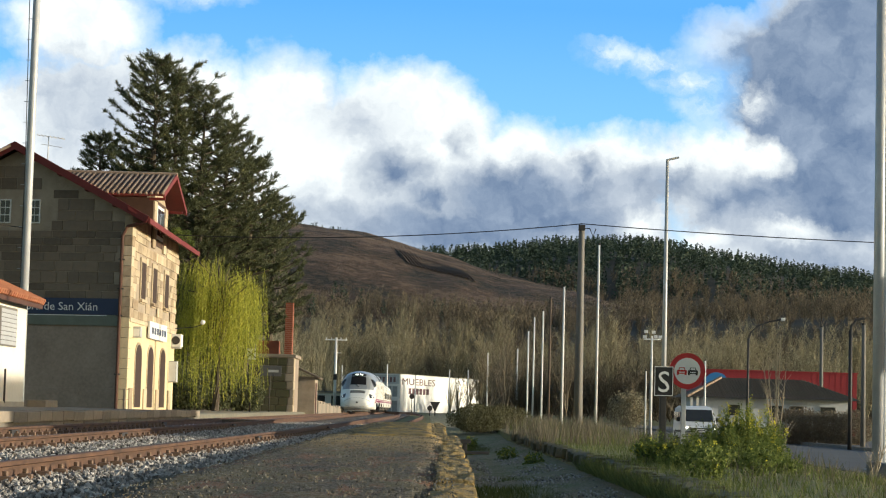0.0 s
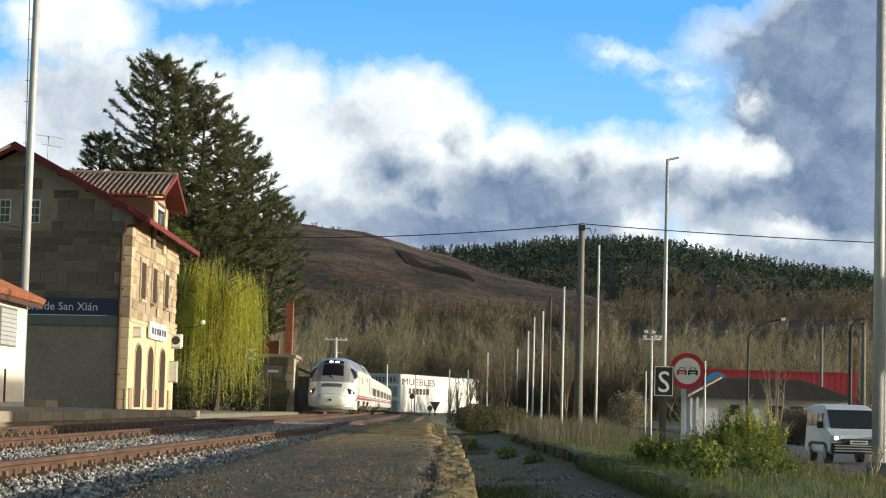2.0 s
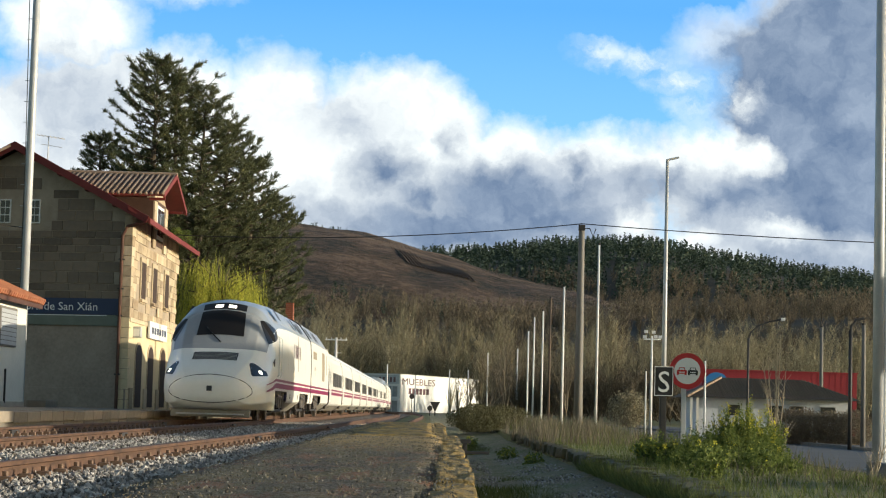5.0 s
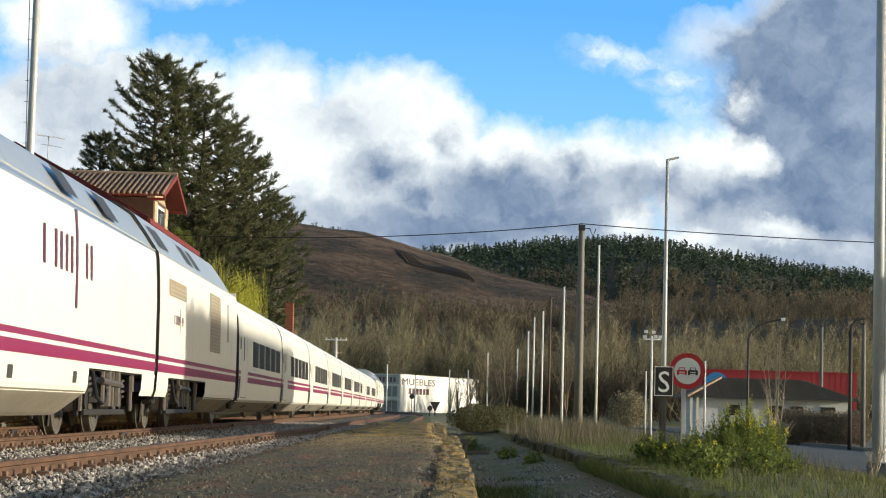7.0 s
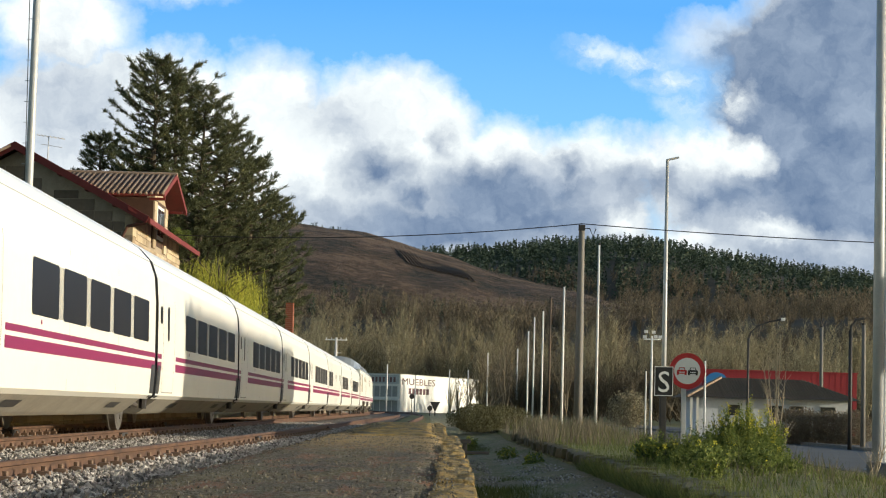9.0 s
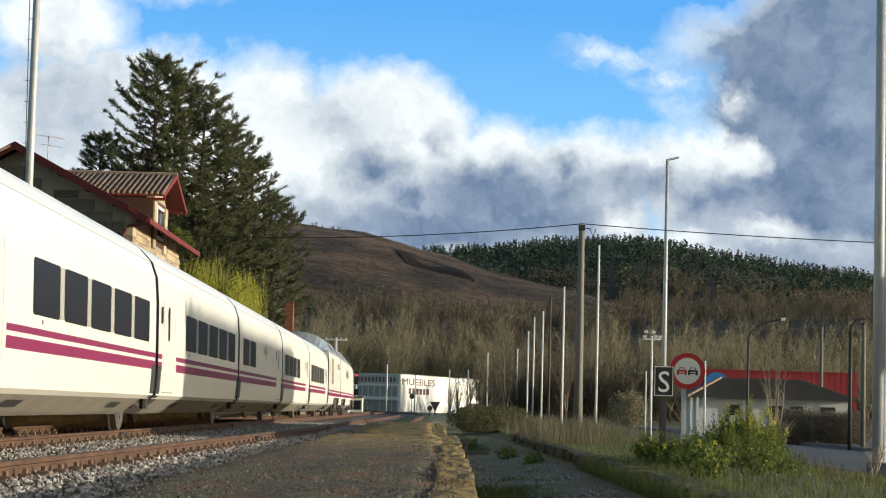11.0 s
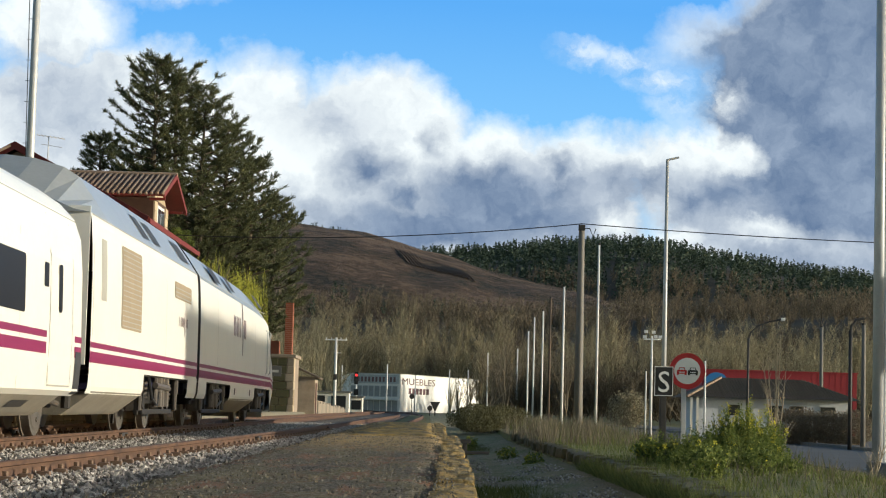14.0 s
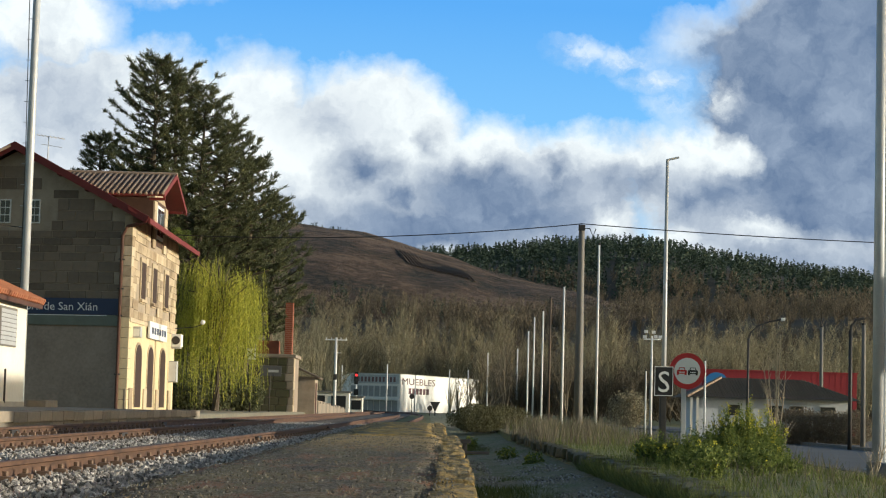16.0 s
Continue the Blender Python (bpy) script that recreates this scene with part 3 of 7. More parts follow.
sign = tagged(empty("station_sign", on_gable(0, 0, 0)), "dark blue enamel station name board on the gable wall", "sign")
part("board", box(-5.6, -0.42, -0.12, -0.05, 3.95, 4.62, 0.015), sign_blue, sign)
part("lower_band", box(-5.6, -0.42, -0.11, -0.05, 3.5, 3.94, 0.01), paint("sign_band", (0.16, 0.18, 0.15), 0.6), sign, "grey-green lower band")
part("rule", box(-4.6, -0.9, -0.125, -0.11, 3.9, 3.93), white_paint, sign)
writing("Pobra de San Xián", 0.47, white_paint, sign, pose(-3.12, -0.125, 4.12, 90), stretch=1.05)
front_sign = tagged(empty("platform_name_sign", pose(-12.3, 0, 0)), "white name panel fixed above the station doors", "sign")
part("panel", box(0.1, 0.2, 85.6, 91.2, 3.2, 3.95, 0.02), white_paint, front_sign)
for k in range(6):
    part("lettering_bar", box(0.2, 0.21, 86.2 + k * 0.8, 86.7 + k * 0.8, 3.42, 3.7), sign_blue, front_sign)
part("bracket", box(0.02, 0.12, 88, 88.2, 3.3, 3.9), iron_dark, front_sign)
box_lamp = tagged(empty("wall_lamp", pose(-12.3, 82.0, 3.1)), "grey box lamp on the station wall", "lamp")
part("housing", box(0, 0.35, -0.25, 0.25, 0, 0.45, 0.03), steel, box_lamp)
part("lens", box(0.05, 0.3, -0.26, -0.2, 0.06, 0.36, 0.01), white_paint, box_lamp)
ac = tagged(empty("air_conditioner", pose(-12.3, 94.4, 3.1)), "white air conditioner unit on the wall corner", "air conditioner")
part("housing", box(0, 0.5, -0.4, 0.4, 0, 0.6, 0.04), white_paint, ac)
part("fan_grille", tube([(0.25, -0.42, 0.3), (0.25, -0.39, 0.3)], 0.2, 20), iron_dark, ac)
part("bracket", box(0, 0.45, -0.3, 0.3, -0.08, 0, 0.01), steel, ac)
meter = tagged(empty("meter_cabinet", pose(-12.3, 93.8, 1.4)), "grey meter cabinet on the wall", "cabinet")
part("body", box(0, 0.4, -0.3, 0.3, 0, 1.0, 0.02), steel, meter)
part("door", box(0.03, 0.36, -0.315, -0.295, 0.05, 0.95, 0.01), steel_white, meter)
bulb = tagged(empty("globe_lamp", pose(-12.3, 95.2, 3.5)), "small white globe lamp on a wall arm", "lamp")
part("arm", tube([(0, 0, 0.5), (0.9, 0.2, 0.6), (1.35, 0.2, 0.75)], 0.02), iron_dark, bulb)
g = bmesh.new()
bmesh.ops.create_uvsphere(g, u_segments=14, v_segments=8, radius=0.12)
part("globe", g, white_paint, bulb, m=pose(1.35, 0.2, 0.85), smooth=True)


def white_annex():
    a = tagged(empty("station_annex"), "low white rendered annex with an orange tile roof", "house")
    part("wall", box(-19, -12.3, 38, 60.2, 0, 3.35), white_wall, a)
    part("plinth", box(-12.3, -12.26, 38, 60.2, 0.05, 0.35, 0.01), paint("annex_plinth", (0.5, 0.45, 0.38), 0.9), a)
    rf = part("roof", prism([(-11.95, 3.42), (-15.6, 4.95), (-19.6, 3.42), (-19.6, 3.3), (-15.6, 4.8), (-11.95, 3.3)], "y", 37.5, 60.8), tile_orange, a, "orange clay tile roof")
    part("eaves_board", box(-12.0, -11.93, 37.5, 60.8, 3.2, 3.34, 0.01), brown_wood, rf)
    part("soffit", box(-12.4, -11.97, 37.6, 60.7, 3.28, 3.3), brown_wood, rf)
    sl = math.atan(1.53 / 3.9)
    for k in range(80):
        y = 37.6 + k * 0.293
        part("roof_roll", tube([(-15.5, y, 4.93), (-11.87, y, 3.42)], 0.1, 6), tile_orange, rf)
    for k in range(12):
        part("verge_tile", box(-0.2, 0.2, -0.13, 0.13, 0, 0.1, 0.03), tile_orange, rf, m=pose(-12.1 - k * 0.31, 60.8, 3.5 + k * 0.122, 0, math.degrees(sl)))
    w = part("window", box(-12.3, -12.24, 56.3, 58.6, 1.95, 3.1, 0.02), concrete_pole, a, "closed pale roller shutter window")
    for k in range(8):
        part("shutter_slat", box(-12.24, -12.225, 56.4, 58.5, 2.0 + k * 0.13, 2.11 + k * 0.13, 0.004), steel, w)
    part("cable", tube([(-12.27, 57.4, 0.3), (-12.27, 57.4, 1.3)], 0.03, 6), iron_dark, a)
    part("step", box(-12.2, -11.6, 60.2, 62.2, 0.1, 0.42, 0.05), granite, a)


white_annex()


# ---- masts and poles ----
def pole(name, label, category, x, y, z0, z1, r0, r1, material, group="", sides=10):
    p = tagged(empty(name, pose(x, y, z0)), label, category, group)
    part("shaft", tube([(0, 0, 0), (0, 0, (z1 - z0) / 2), (0, 0, z1 - z0)], [r0, (r0 + r1) / 2, r1], sides), material, p, smooth=True)
    return p


mast = pole("lamp_mast", "tall galvanised steel mast with climbing rungs", "mast", -14.43, 70, 0.05, 20, 0.17, 0.12, steel)
for k in range(22):
    part("rung", tube([(-0.27, -0.06, 0), (0.0, -0.06, 0)], 0.014, 5), steel, mast, m=pose(0, 0, 3.5 + k * 0.75))
part("conduit", tube([(-0.12, -0.1, 0), (-0.14, -0.1, 9), (-0.33, -0.05, 19.5)], 0.016, 6), iron_dark, mast)
aerial = pole("tv_aerial", "thin rooftop television aerial", "aerial", -16.55, 84.0, 10.2, 11.7, 0.025, 0.02, steel)
part("boom", tube([(-0.5, 0, 1.55), (0.7, 0, 1.4)], 0.012, 5), steel, aerial)
for k in range(7):
    part("element", tube([(-0.45 + k * 0.18, -0.25, 1.545 - k * 0.0225), (-0.45 + k * 0.18, 0.25, 1.545 - k * 0.0225)], 0.02, 4), steel, aerial)
part("boom", tube([(-0.3, 0, 1.15), (0.6, 0, 1.02)], 0.012, 5), steel, aerial)
part("mount", box(-0.08, 0.08, -0.08, 0.08, -0.5, 0.1), iron_dark, aerial)

big = pole("street_lamp", "tall galvanised steel lamp mast beside the road", "street lamp", 11.98, 52.3, -0.86, 13.5, 0.16, 0.13, steel)
part("base_plate", box(-0.3, 0.3, -0.3, 0.3, 0, 0.06, 0.01), steel, big)
part("stay_tube", tube([(0.17, -0.05, 0), (0.15, -0.05, 14)], 0.035, 6), steel_white, big)
crete = pole("concrete_pole", "square grey concrete line pole carrying a cable", "utility pole", 6.6, 86, -0.6, 8.7, 0.21, 0.13, concrete_pole, sides=4)
part("insulator_cap", box(-0.14, 0.14, -0.14, 0.14, 9.05, 9.3, 0.02), iron_dark, crete)
part("hook", tube([(0.1, 0, 9.15), (0.35, 0, 9.15), (0.5, 0, 8.8), (0.62, 0, 9.15)], 0.025, 5), iron_dark, crete)
lamp2 = pole("street_lamp", "tall slim steel lamp post with a small floodlight", "street lamp", 10.79, 90, -0.95, 12.16, 0.13, 0.07, steel)
part("lamp_head", box(-0.05, 0.55, -0.12, 0.12, -0.02, 0.06, 0.02), steel, lamp2, m=pose(0, 0, 13.13, 0, -14))
flood = pole("floodlight_post", "white post with a ring of floodlights", "floodlight", 13.58, 119.5, -0.9, 5.25, 0.09, 0.06, steel_white)
for a in range(5):
    part("floodlight", box(-0.11, 0.11, -0.08, 0.08, -0.09, 0.09, 0.02), steel_white, flood, m=pose(0.5 * math.cos(a * 1.26), 0.5 * math.sin(a * 1.26), 6.1 + 0.3 * (a % 2)))
part("ring", tube([(0.5 * math.cos(a), 0.5 * math.sin(a), 5.95) for a in np.linspace(0, 6.28, 13)], 0.03, 5), steel_white, flood)
for x, y, z1, r, mat in ((7.55, 88, 8.0, 0.065, steel_white), (8.35, 122, 8.25, 0.085, steel_white), (8.65, 149, 8.1, 0.085, steel_white), (9.75, 158, 9.6, 0.11, wood_pole),
                         (9.45, 176, 8.9, 0.09, steel_white), (9.75, 192, 8.3, 0.1, steel_white), (11.5, 253, 8.5, 0.12, steel_white), (9.4, 309, 9.5, 0.14, steel_white),
                         (14.2, 128, 3.3, 0.06, steel_white), (17.2, 122, 3.9, 0.07, steel_white), (30.0, 150, 7.5, 0.17, concrete_pole), (19.8, 89.4, 4.8, 0.12, concrete_pole),
                         (-2.0, 330, 6.0, 0.12, steel_white), (6.8, 330, 7.2, 0.12, steel_white), (3.6, 322, 7.0, 0.12, steel_white), (-6.5, 318, 7.5, 0.13, steel_white), (-13.0, 300, 6.8, 0.1, steel_white)):
    p = pole("line_post", "slim bare %s post standing along the railway" % ("white steel" if mat is steel_white else "grey concrete" if mat is concrete_pole else "dark wooden"), "post", x, y, -0.95 if x > 5.5 else -0.3, z1, r, r * 0.7, mat, "line posts", 8)
    part("cap", tube([(0, 0, 0), (0, 0, 0.08)], r * 0.85, 8), iron_dark, p, m=pose(0, 0, z1 + (0.95 if x > 5.5 else 0.3)))
curved = pole("street_lamp", "dark street lamp with a long curved arm", "street lamp", 17.9, 110, -0.86, 4.9, 0.08, 0.06, iron_dark)
part("arm", tube([(0, 0, 5.7), (0.12, 0, 6.05), (0.5, 0, 6.45), (1.2, 0, 6.72), (1.85, 0, 6.85)], 0.045, 6), iron_dark, curved)
part("lamp_head", box(1.8, 2.05, -0.1, 0.1, 6.78, 6.94, 0.04), white_paint, curved)
dark2 = pole("street_lamp", "dark iron street lamp with a bent top", "street lamp", 18.9, 88, -0.86, 4.5, 0.1, 0.08, iron_dark)
part("arm", tube([(0, 0, 5.3), (0.05, 0, 5.55), (0.25, 0, 5.8), (0.6, 0, 5.9)], 0.06, 6), iron_dark, dark2)
tele = pole("telegraph_pole", "white telegraph pole with a crossbar", "utility pole", -7.95, 170, -0.25, 6.4, 0.14, 0.1, steel_white)
part("crossbar", box(-0.95, 0.95, -0.06, 0.06, 6.4, 6.5, 0.01), steel_white, tele)
part("crossbar", box(-0.15, 0.45, -0.05, 0.05, 5.3, 5.36, 0.01), steel_white, tele)
for x in (-0.85, -0.4, 0.4, 0.85):
    part("insulator", tube([(x, 0, 6.5), (x, 0, 6.65)], 0.04, 6), white_paint, tele)
part("junction_box", box(-0.15, 0.15, -0.2, -0.1, 3.0, 3.5, 0.02), iron_dark, tele)

# cable through the pole top
def catenary(a, b, sag, n=24):
    a, b = Vector(a), Vector(b)
    return [a.lerp(b, i / n) - Vector((0, 0, sag * 4 * (i / n) * (1 - i / n))) for i in range(n + 1)]


cable = tagged(empty("overhead_cable"), "black overhead cable slung from the house to the pole", "cable")
part("strand", tube(catenary((-12.2, 88, 7.95), (6.6, 86, 8.75), 0.35), 0.022, 5), black_paint, cable)
part("strand", tube(catenary((6.6, 86, 8.75), (24.0, 84, 8.05), 0.12), 0.022, 5), black_paint, cable)
part("strand", tube(catenary((-12.35, 88, 8.02), (-19, 78, 7.5), 0.2), 0.022, 5), black_paint, cable)


# ---- signs ----
def whistle_sign():
    s = tagged(empty("whistle_sign", pose(3.95, 33, -0.3)), "black whistle board with white letter on an old post", "sign")
    part("post", box(-0.055, 0.055, -0.05, 0.05, 0, 1.1, 0.015), iron_dark, s, "rusty dark post")
    b = part("board", box(-0.16, 0.16, -0.09, -0.05, 1.08, 1.58, 0.01), black_paint, s)
    part("border", box(-0.155, 0.155, -0.094, -0.09, 1.085, 1.095), white_paint, b)
    part("border", box(-0.155, 0.155, -0.094, -0.09, 1.565, 1.575), white_paint, b)
    part("border", box(-0.155, -0.145, -0.094, -0.09, 1.09, 1.57), white_paint, b)
    part("border", box(0.145, 0.155, -0.094, -0.09, 1.09, 1.57), white_paint, b)
    writing("S", 0.5, white_paint, s, pose(0, -0.094, 1.15, 90), stretch=0.95)


whistle_sign()


def disc(r, d0, d1, n=48):
    return tube([(0, d0, 0), (0, d1, 0)], r, n)


def road_sign():
    s = tagged(empty("no_overtaking_sign", pose(4.455, 33.8, -0.35)), "round red and white no-overtaking road sign on a steel post", "sign")
    part("post", box(-0.09, -0.01, 0.0, 0.06, 0, 1.8, 0.01), steel, s, "square steel post")
    c = Matrix.Translation((0, 0, 1.58))
    f = part("face", disc(0.31, -0.02, 0.0), sign_red, s, m=c)
    part("white_disc", disc(0.225, -0.026, -0.02), white_paint, f)
    for x, mat in ((-0.095, sign_red), (0.095, black_paint)):
        ol = [(x - 0.085, -0.05), (x + 0.085, -0.05), (x + 0.085, 0.01), (x + 0.06, 0.015), (x + 0.045, 0.06), (x - 0.045, 0.06), (x - 0.06, 0.015), (x - 0.085, 0.01)]
        car = part("car_symbol", prism(ol, "y", -0.03, -0.026), mat, f)
        part("car_window", prism([(x - 0.045, 0.018), (x + 0.045, 0.018), (x + 0.035, 0.048), (x - 0.035, 0.048)], "y", -0.032, -0.03), white_paint, f)
        part("car_grille", box(x - 0.05, x + 0.05, -0.032, -0.03, -0.03, -0.015), white_paint, f)
        for k in (-1, 1):
            part("car_wheel", box(x + k * 0.065 - 0.018, x + k * 0.065 + 0.018, -0.03, -0.026, -0.07, -0.048), mat, f)


road_sign()
xs = pole("cross_marker", "white square board with a black cross on a slim post", "sign", -8.95, 100, 0.02, 3.2, 0.035, 0.035, iron_dark)
part("board", box(-0.22, 0.22, -0.06, -0.03, 2.7, 3.25, 0.01), white_paint, xs)
for a in (40, -40):
    part("cross_bar", box(-0.27, 0.27, -0.07, -0.062, -0.03, 0.03), black_paint, xs, m=pose(0, 0, 2.97) @ Matrix.Rotation(radians(a), 4, "Y"))
pd = pole("platform_sign", "dark direction board on a pole at the platform end", "sign", -8.3, 104, 0.02, 2.5, 0.03, 0.03, iron_dark)
part("board", box(-0.55, 0.6, -0.06, -0.03, 1.95, 2.5, 0.01), paint("board_dull", (0.1, 0.1, 0.11), 0.5), pd)
part("lettering_bar", box(-0.1, 0.45, -0.066, -0.06, 2.15, 2.28), steel, pd)
part("arrow", prism([(-0.55, 2.0), (-0.55, 2.5), (-0.95, 2.25)], "y", -0.06, -0.03), iron_dark, pd)
sg = pole("railway_signal", "white-banded railway signal post showing a red light", "signal", -9.0, 250, -0.25, 4.2, 0.13, 0.11, steel_white)
part("head", box(-0.25, 0.25, -0.2, 0.1, 3.6, 5.2, 0.08), black_paint, sg)
for z in (4.75, 4.2):
    part("lamp", disc(0.17, -0.24, -0.2, 14), lamp_red if z > 4.5 else iron_dark, sg, m=pose(0, 0, z))
part("lower_head", box(-0.3, 0.3, -0.2, 0.1, 2.2, 3.0, 0.05), black_paint, sg)
part("base", box(-0.35, 0.35, -0.3, 0.3, 0, 0.9, 0.05), concrete_pole, sg)
for x, y, z in ((-1.6, 210, 2.1), (0.9, 210, 1.2), (0.35, 212, 0.9)):
    m1 = pole("line_marker", "small dark railway marker on a thin post beside the siding", "sign", x, y, -0.25, z, 0.05, 0.05, iron_dark, "line markers")
    if x > 0.8:
        part("plate", prism([(-0.55, z + 0.3), (0.55, z + 0.3), (0, z - 0.75)], "y", -0.07, -0.03), iron_dark, m1)
    else:
        part("plate", disc(0.28, -0.07, -0.03, 18), iron_dark, m1, m=pose(0, 0, z - 0.1))
stop = tagged(empty("buffer_frame", pose(0.62, 38, -0.8)), "low rusty iron frame lying beside the platform edge", "frame")
part("beam", box(-0.3, 0.25, 0, 0.1, 0.62, 0.7, 0.01), iron_dark, stop)
part("leg", box(-0.25, -0.17, 0, 0.1, 0, 0.62, 0.01), iron_dark, stop)
part("leg", box(0.1, 0.18, 0, 0.1, 0, 0.62, 0.01), iron_dark, stop)
part("beam", box(0.1, 0.6, -0.1, 0.0, 0.42, 0.48, 0.01), iron_dark, stop)


# ---- buildings farther off ----
def furniture_store():
    store_glass = paint("store_glass", (0.3, 0.31, 0.33), 0.3, dirt=0.2)
    f = tagged(empty("furniture_store", pose(-4.9, 360, -0.4)), "long white two-storey furniture warehouse with painted lettering", "building")
    clad = paint("store_wall", (0.78, 0.77, 0.76), 0.8, dirt=0.1, scale=0.12)
    # corner nearest; one side runs back to the right, the other to the left
    part("wall", prism([(0, 0), (15.5, 45), (4, 60), (-12.5, 40), (-9.4, 3.0)], "z", 0, 7.0), clad, f)
    part("parapet", prism([(-0.05, -0.05), (15.6, 45), (15.4, 45.2), (0, 0.3), (-9.4, 3.2), (-9.5, 2.95)], "z", 7.0, 7.15), steel, f)
    A = pose(0, 0, 0, 0, 0, math.degrees(math.atan2(45, 15.5)))     # x along the right side
    B = pose(0, 0, 0, 0, 0, math.degrees(math.atan2(3.0, -9.4)))    # x along the left side
    red = paint("store_letters", (0.11, 0.055, 0.065), 0.7)
    writing("MUEBLES", 1.75, red, f, A @ pose(10.2, -0.05, 5.2, 90), stretch=2.75)
    for k in range(6):
        part("lettering_bar", box(4.6 + k * 2.0, 6.0 + k * 2.0, -0.05, -0.01, 3.5, 4.6), red, f, m=A)
    part("upper_band", box(0.2, 9.6, -0.02, 0.12, 5.3, 6.9), paint("store_band", (0.5, 0.52, 0.55), 0.8), f, m=B)
    for k in range(12):
        part("lettering_bar", box(0.9 + k * 0.7, 1.3 + k * 0.7, 0.12, 0.17, 5.6, 6.5), paint("store_bar", (0.2, 0.12, 0.13), 0.7) if k == 0 else bpy.data.materials["store_bar"], f, m=B)
    for k in range(8):
        w = part("window", box(0.5 + k * 1.15, 1.5 + k * 1.15, -0.02, 0.1, 2.9, 4.9, 0.02), steel, f, m=B)
        part("pane", box(0.58 + k * 1.15, 1.42 + k * 1.15, 0.1, 0.14, 3.0, 4.8), store_glass, w)
    part("canopy", box(0.1, 9.6, -0.1, 0.7, 2.3, 2.7, 0.03), steel_white, f, m=B)
    for k in range(8):
        part("shop_window", box(0.5 + k * 1.15, 1.5 + k * 1.15, -0.02, 0.1, 0.2, 2.2), store_glass, f, m=B)


furniture_store()


def white_house():
    house_wall = paint("house_wall", (0.62, 0.64, 0.68), 0.9, dirt=0.2, scale=0.5)
    house_tile = stone_material("house_tile", (0.065, 0.045, 0.034), (0.16, 0.12, 0.09), (0.08, 0.072, 0.045))
    h = tagged(empty("white_house", pose(17.9, 130, -0.86)), "low white house with a mossy dark hipped tile roof", "house")
    part("wall", box(0, 10.1, 0, 8, 0, 2.65), house_wall, h)
    bm = bmesh.new()
    e = [(-0.75, -0.7, 2.6), (10.7, -0.7, 2.6), (10.7, 8.7, 2.6), (-0.75, 8.7, 2.6)]
    v = [bm.verts.new(p) for p in e]
    a, b = bm.verts.new((2.2, 4, 4.0)), bm.verts.new((7.7, 4, 3.95))
    for q in ((v[0], v[1], b, a), (v[1], v[2], b), (v[2], v[3], a, b), (v[3], v[0], a), (v[3], v[2], v[1], v[0])):
        bm.faces.new(q)
    bmesh.ops.recalc_face_normals(bm, faces=bm.faces[:])
    r = part("roof", bm, house_tile, h, "dark mossy clay tile roof")
    for k in range(60):
        t = k / 59
        x = -0.7 + 11.35 * t
        top = 4.0 if 2.2 < x < 7.7 else 2.6 + 1.4 * max(0, (x + 0.75) / 2.95 if x < 3 else (10.7 - x) / 3.0)
        yt = -0.7 + 4.7 * (top - 2.6) / 1.4
        part("roof_roll", tube([(x, -0.72, 2.6), (x, yt, top - 0.005)], 0.028, 5), house_tile, r)
    for k in range(9):
        t = k / 9
        part("hip_tile", box(-0.2, 0.2, -0.12, 0.12, 0, 0.14, 0.04), tile_clay, r, m=pose(-0.75 + 2.95 * t, -0.7 + 4.7 * t, 2.62 + 1.4 * t, 0, -20, 45))
    for x, w, z in ((1.9, 0.9, 1.4), (4.6, 1.0, 1.0), (6.0, 1.0, 1.0), (8.0, 1.1, 1.6)):
        wi = part("window", box(x, x + w, -0.06, 0.0, z, 2.2, 0.02), steel, h)
        part("pane", box(x + 0.06, x + w - 0.06, -0.09, -0.06, z + 0.06, 2.14), glass_dark, wi)
    part("lettering_bar", box(5.6, 7.2, -0.03, 0, 2.25, 2.45), steel, h)
    part("porch_post", box(-0.6, -0.45, -0.6, -0.45, 0, 2.6), white_wall, h)
    part("porch_post", box(-0.2, -0.05, -0.6, -0.45, 0, 2.6), white_wall, h)
    s = tagged(empty("red_shed", pose(23.0, 165, -0.86)), "long low shed with red cladding behind the white house", "building")
    part("wall", box(0, 13.0, 0, 12, 0, 5.2), red_clad, s)
    part("roof_edge", box(-0.1, 13.1, -0.1, 12, 5.2, 5.3), red_clad, s)
    for k in range(26):
        part("cladding_rib", box(0.2 + k * 0.5, 0.26 + k * 0.5, -0.012, 0, 0.2, 5.1), red_clad, s)
    em = part("emblem", disc(1.05, -0.08, -0.04, 28), paint("emblem_blue", (0.04, 0.2, 0.5), 0.5), s, "round blue and green emblem", m=pose(1.2, 0, 4.0))
    part("emblem_leaf", disc(0.65, -0.1, -0.08, 20), paint("emblem_green", (0.1, 0.35, 0.16), 0.5), em, m=pose(0.3, 0, -0.15))
    part("emblem_leaf", disc(0.35, -0.12, -0.1, 16), paint("emblem_orange", (0.5, 0.22, 0.05), 0.5), em, m=pose(-0.35, 0, -0.45))


white_house()


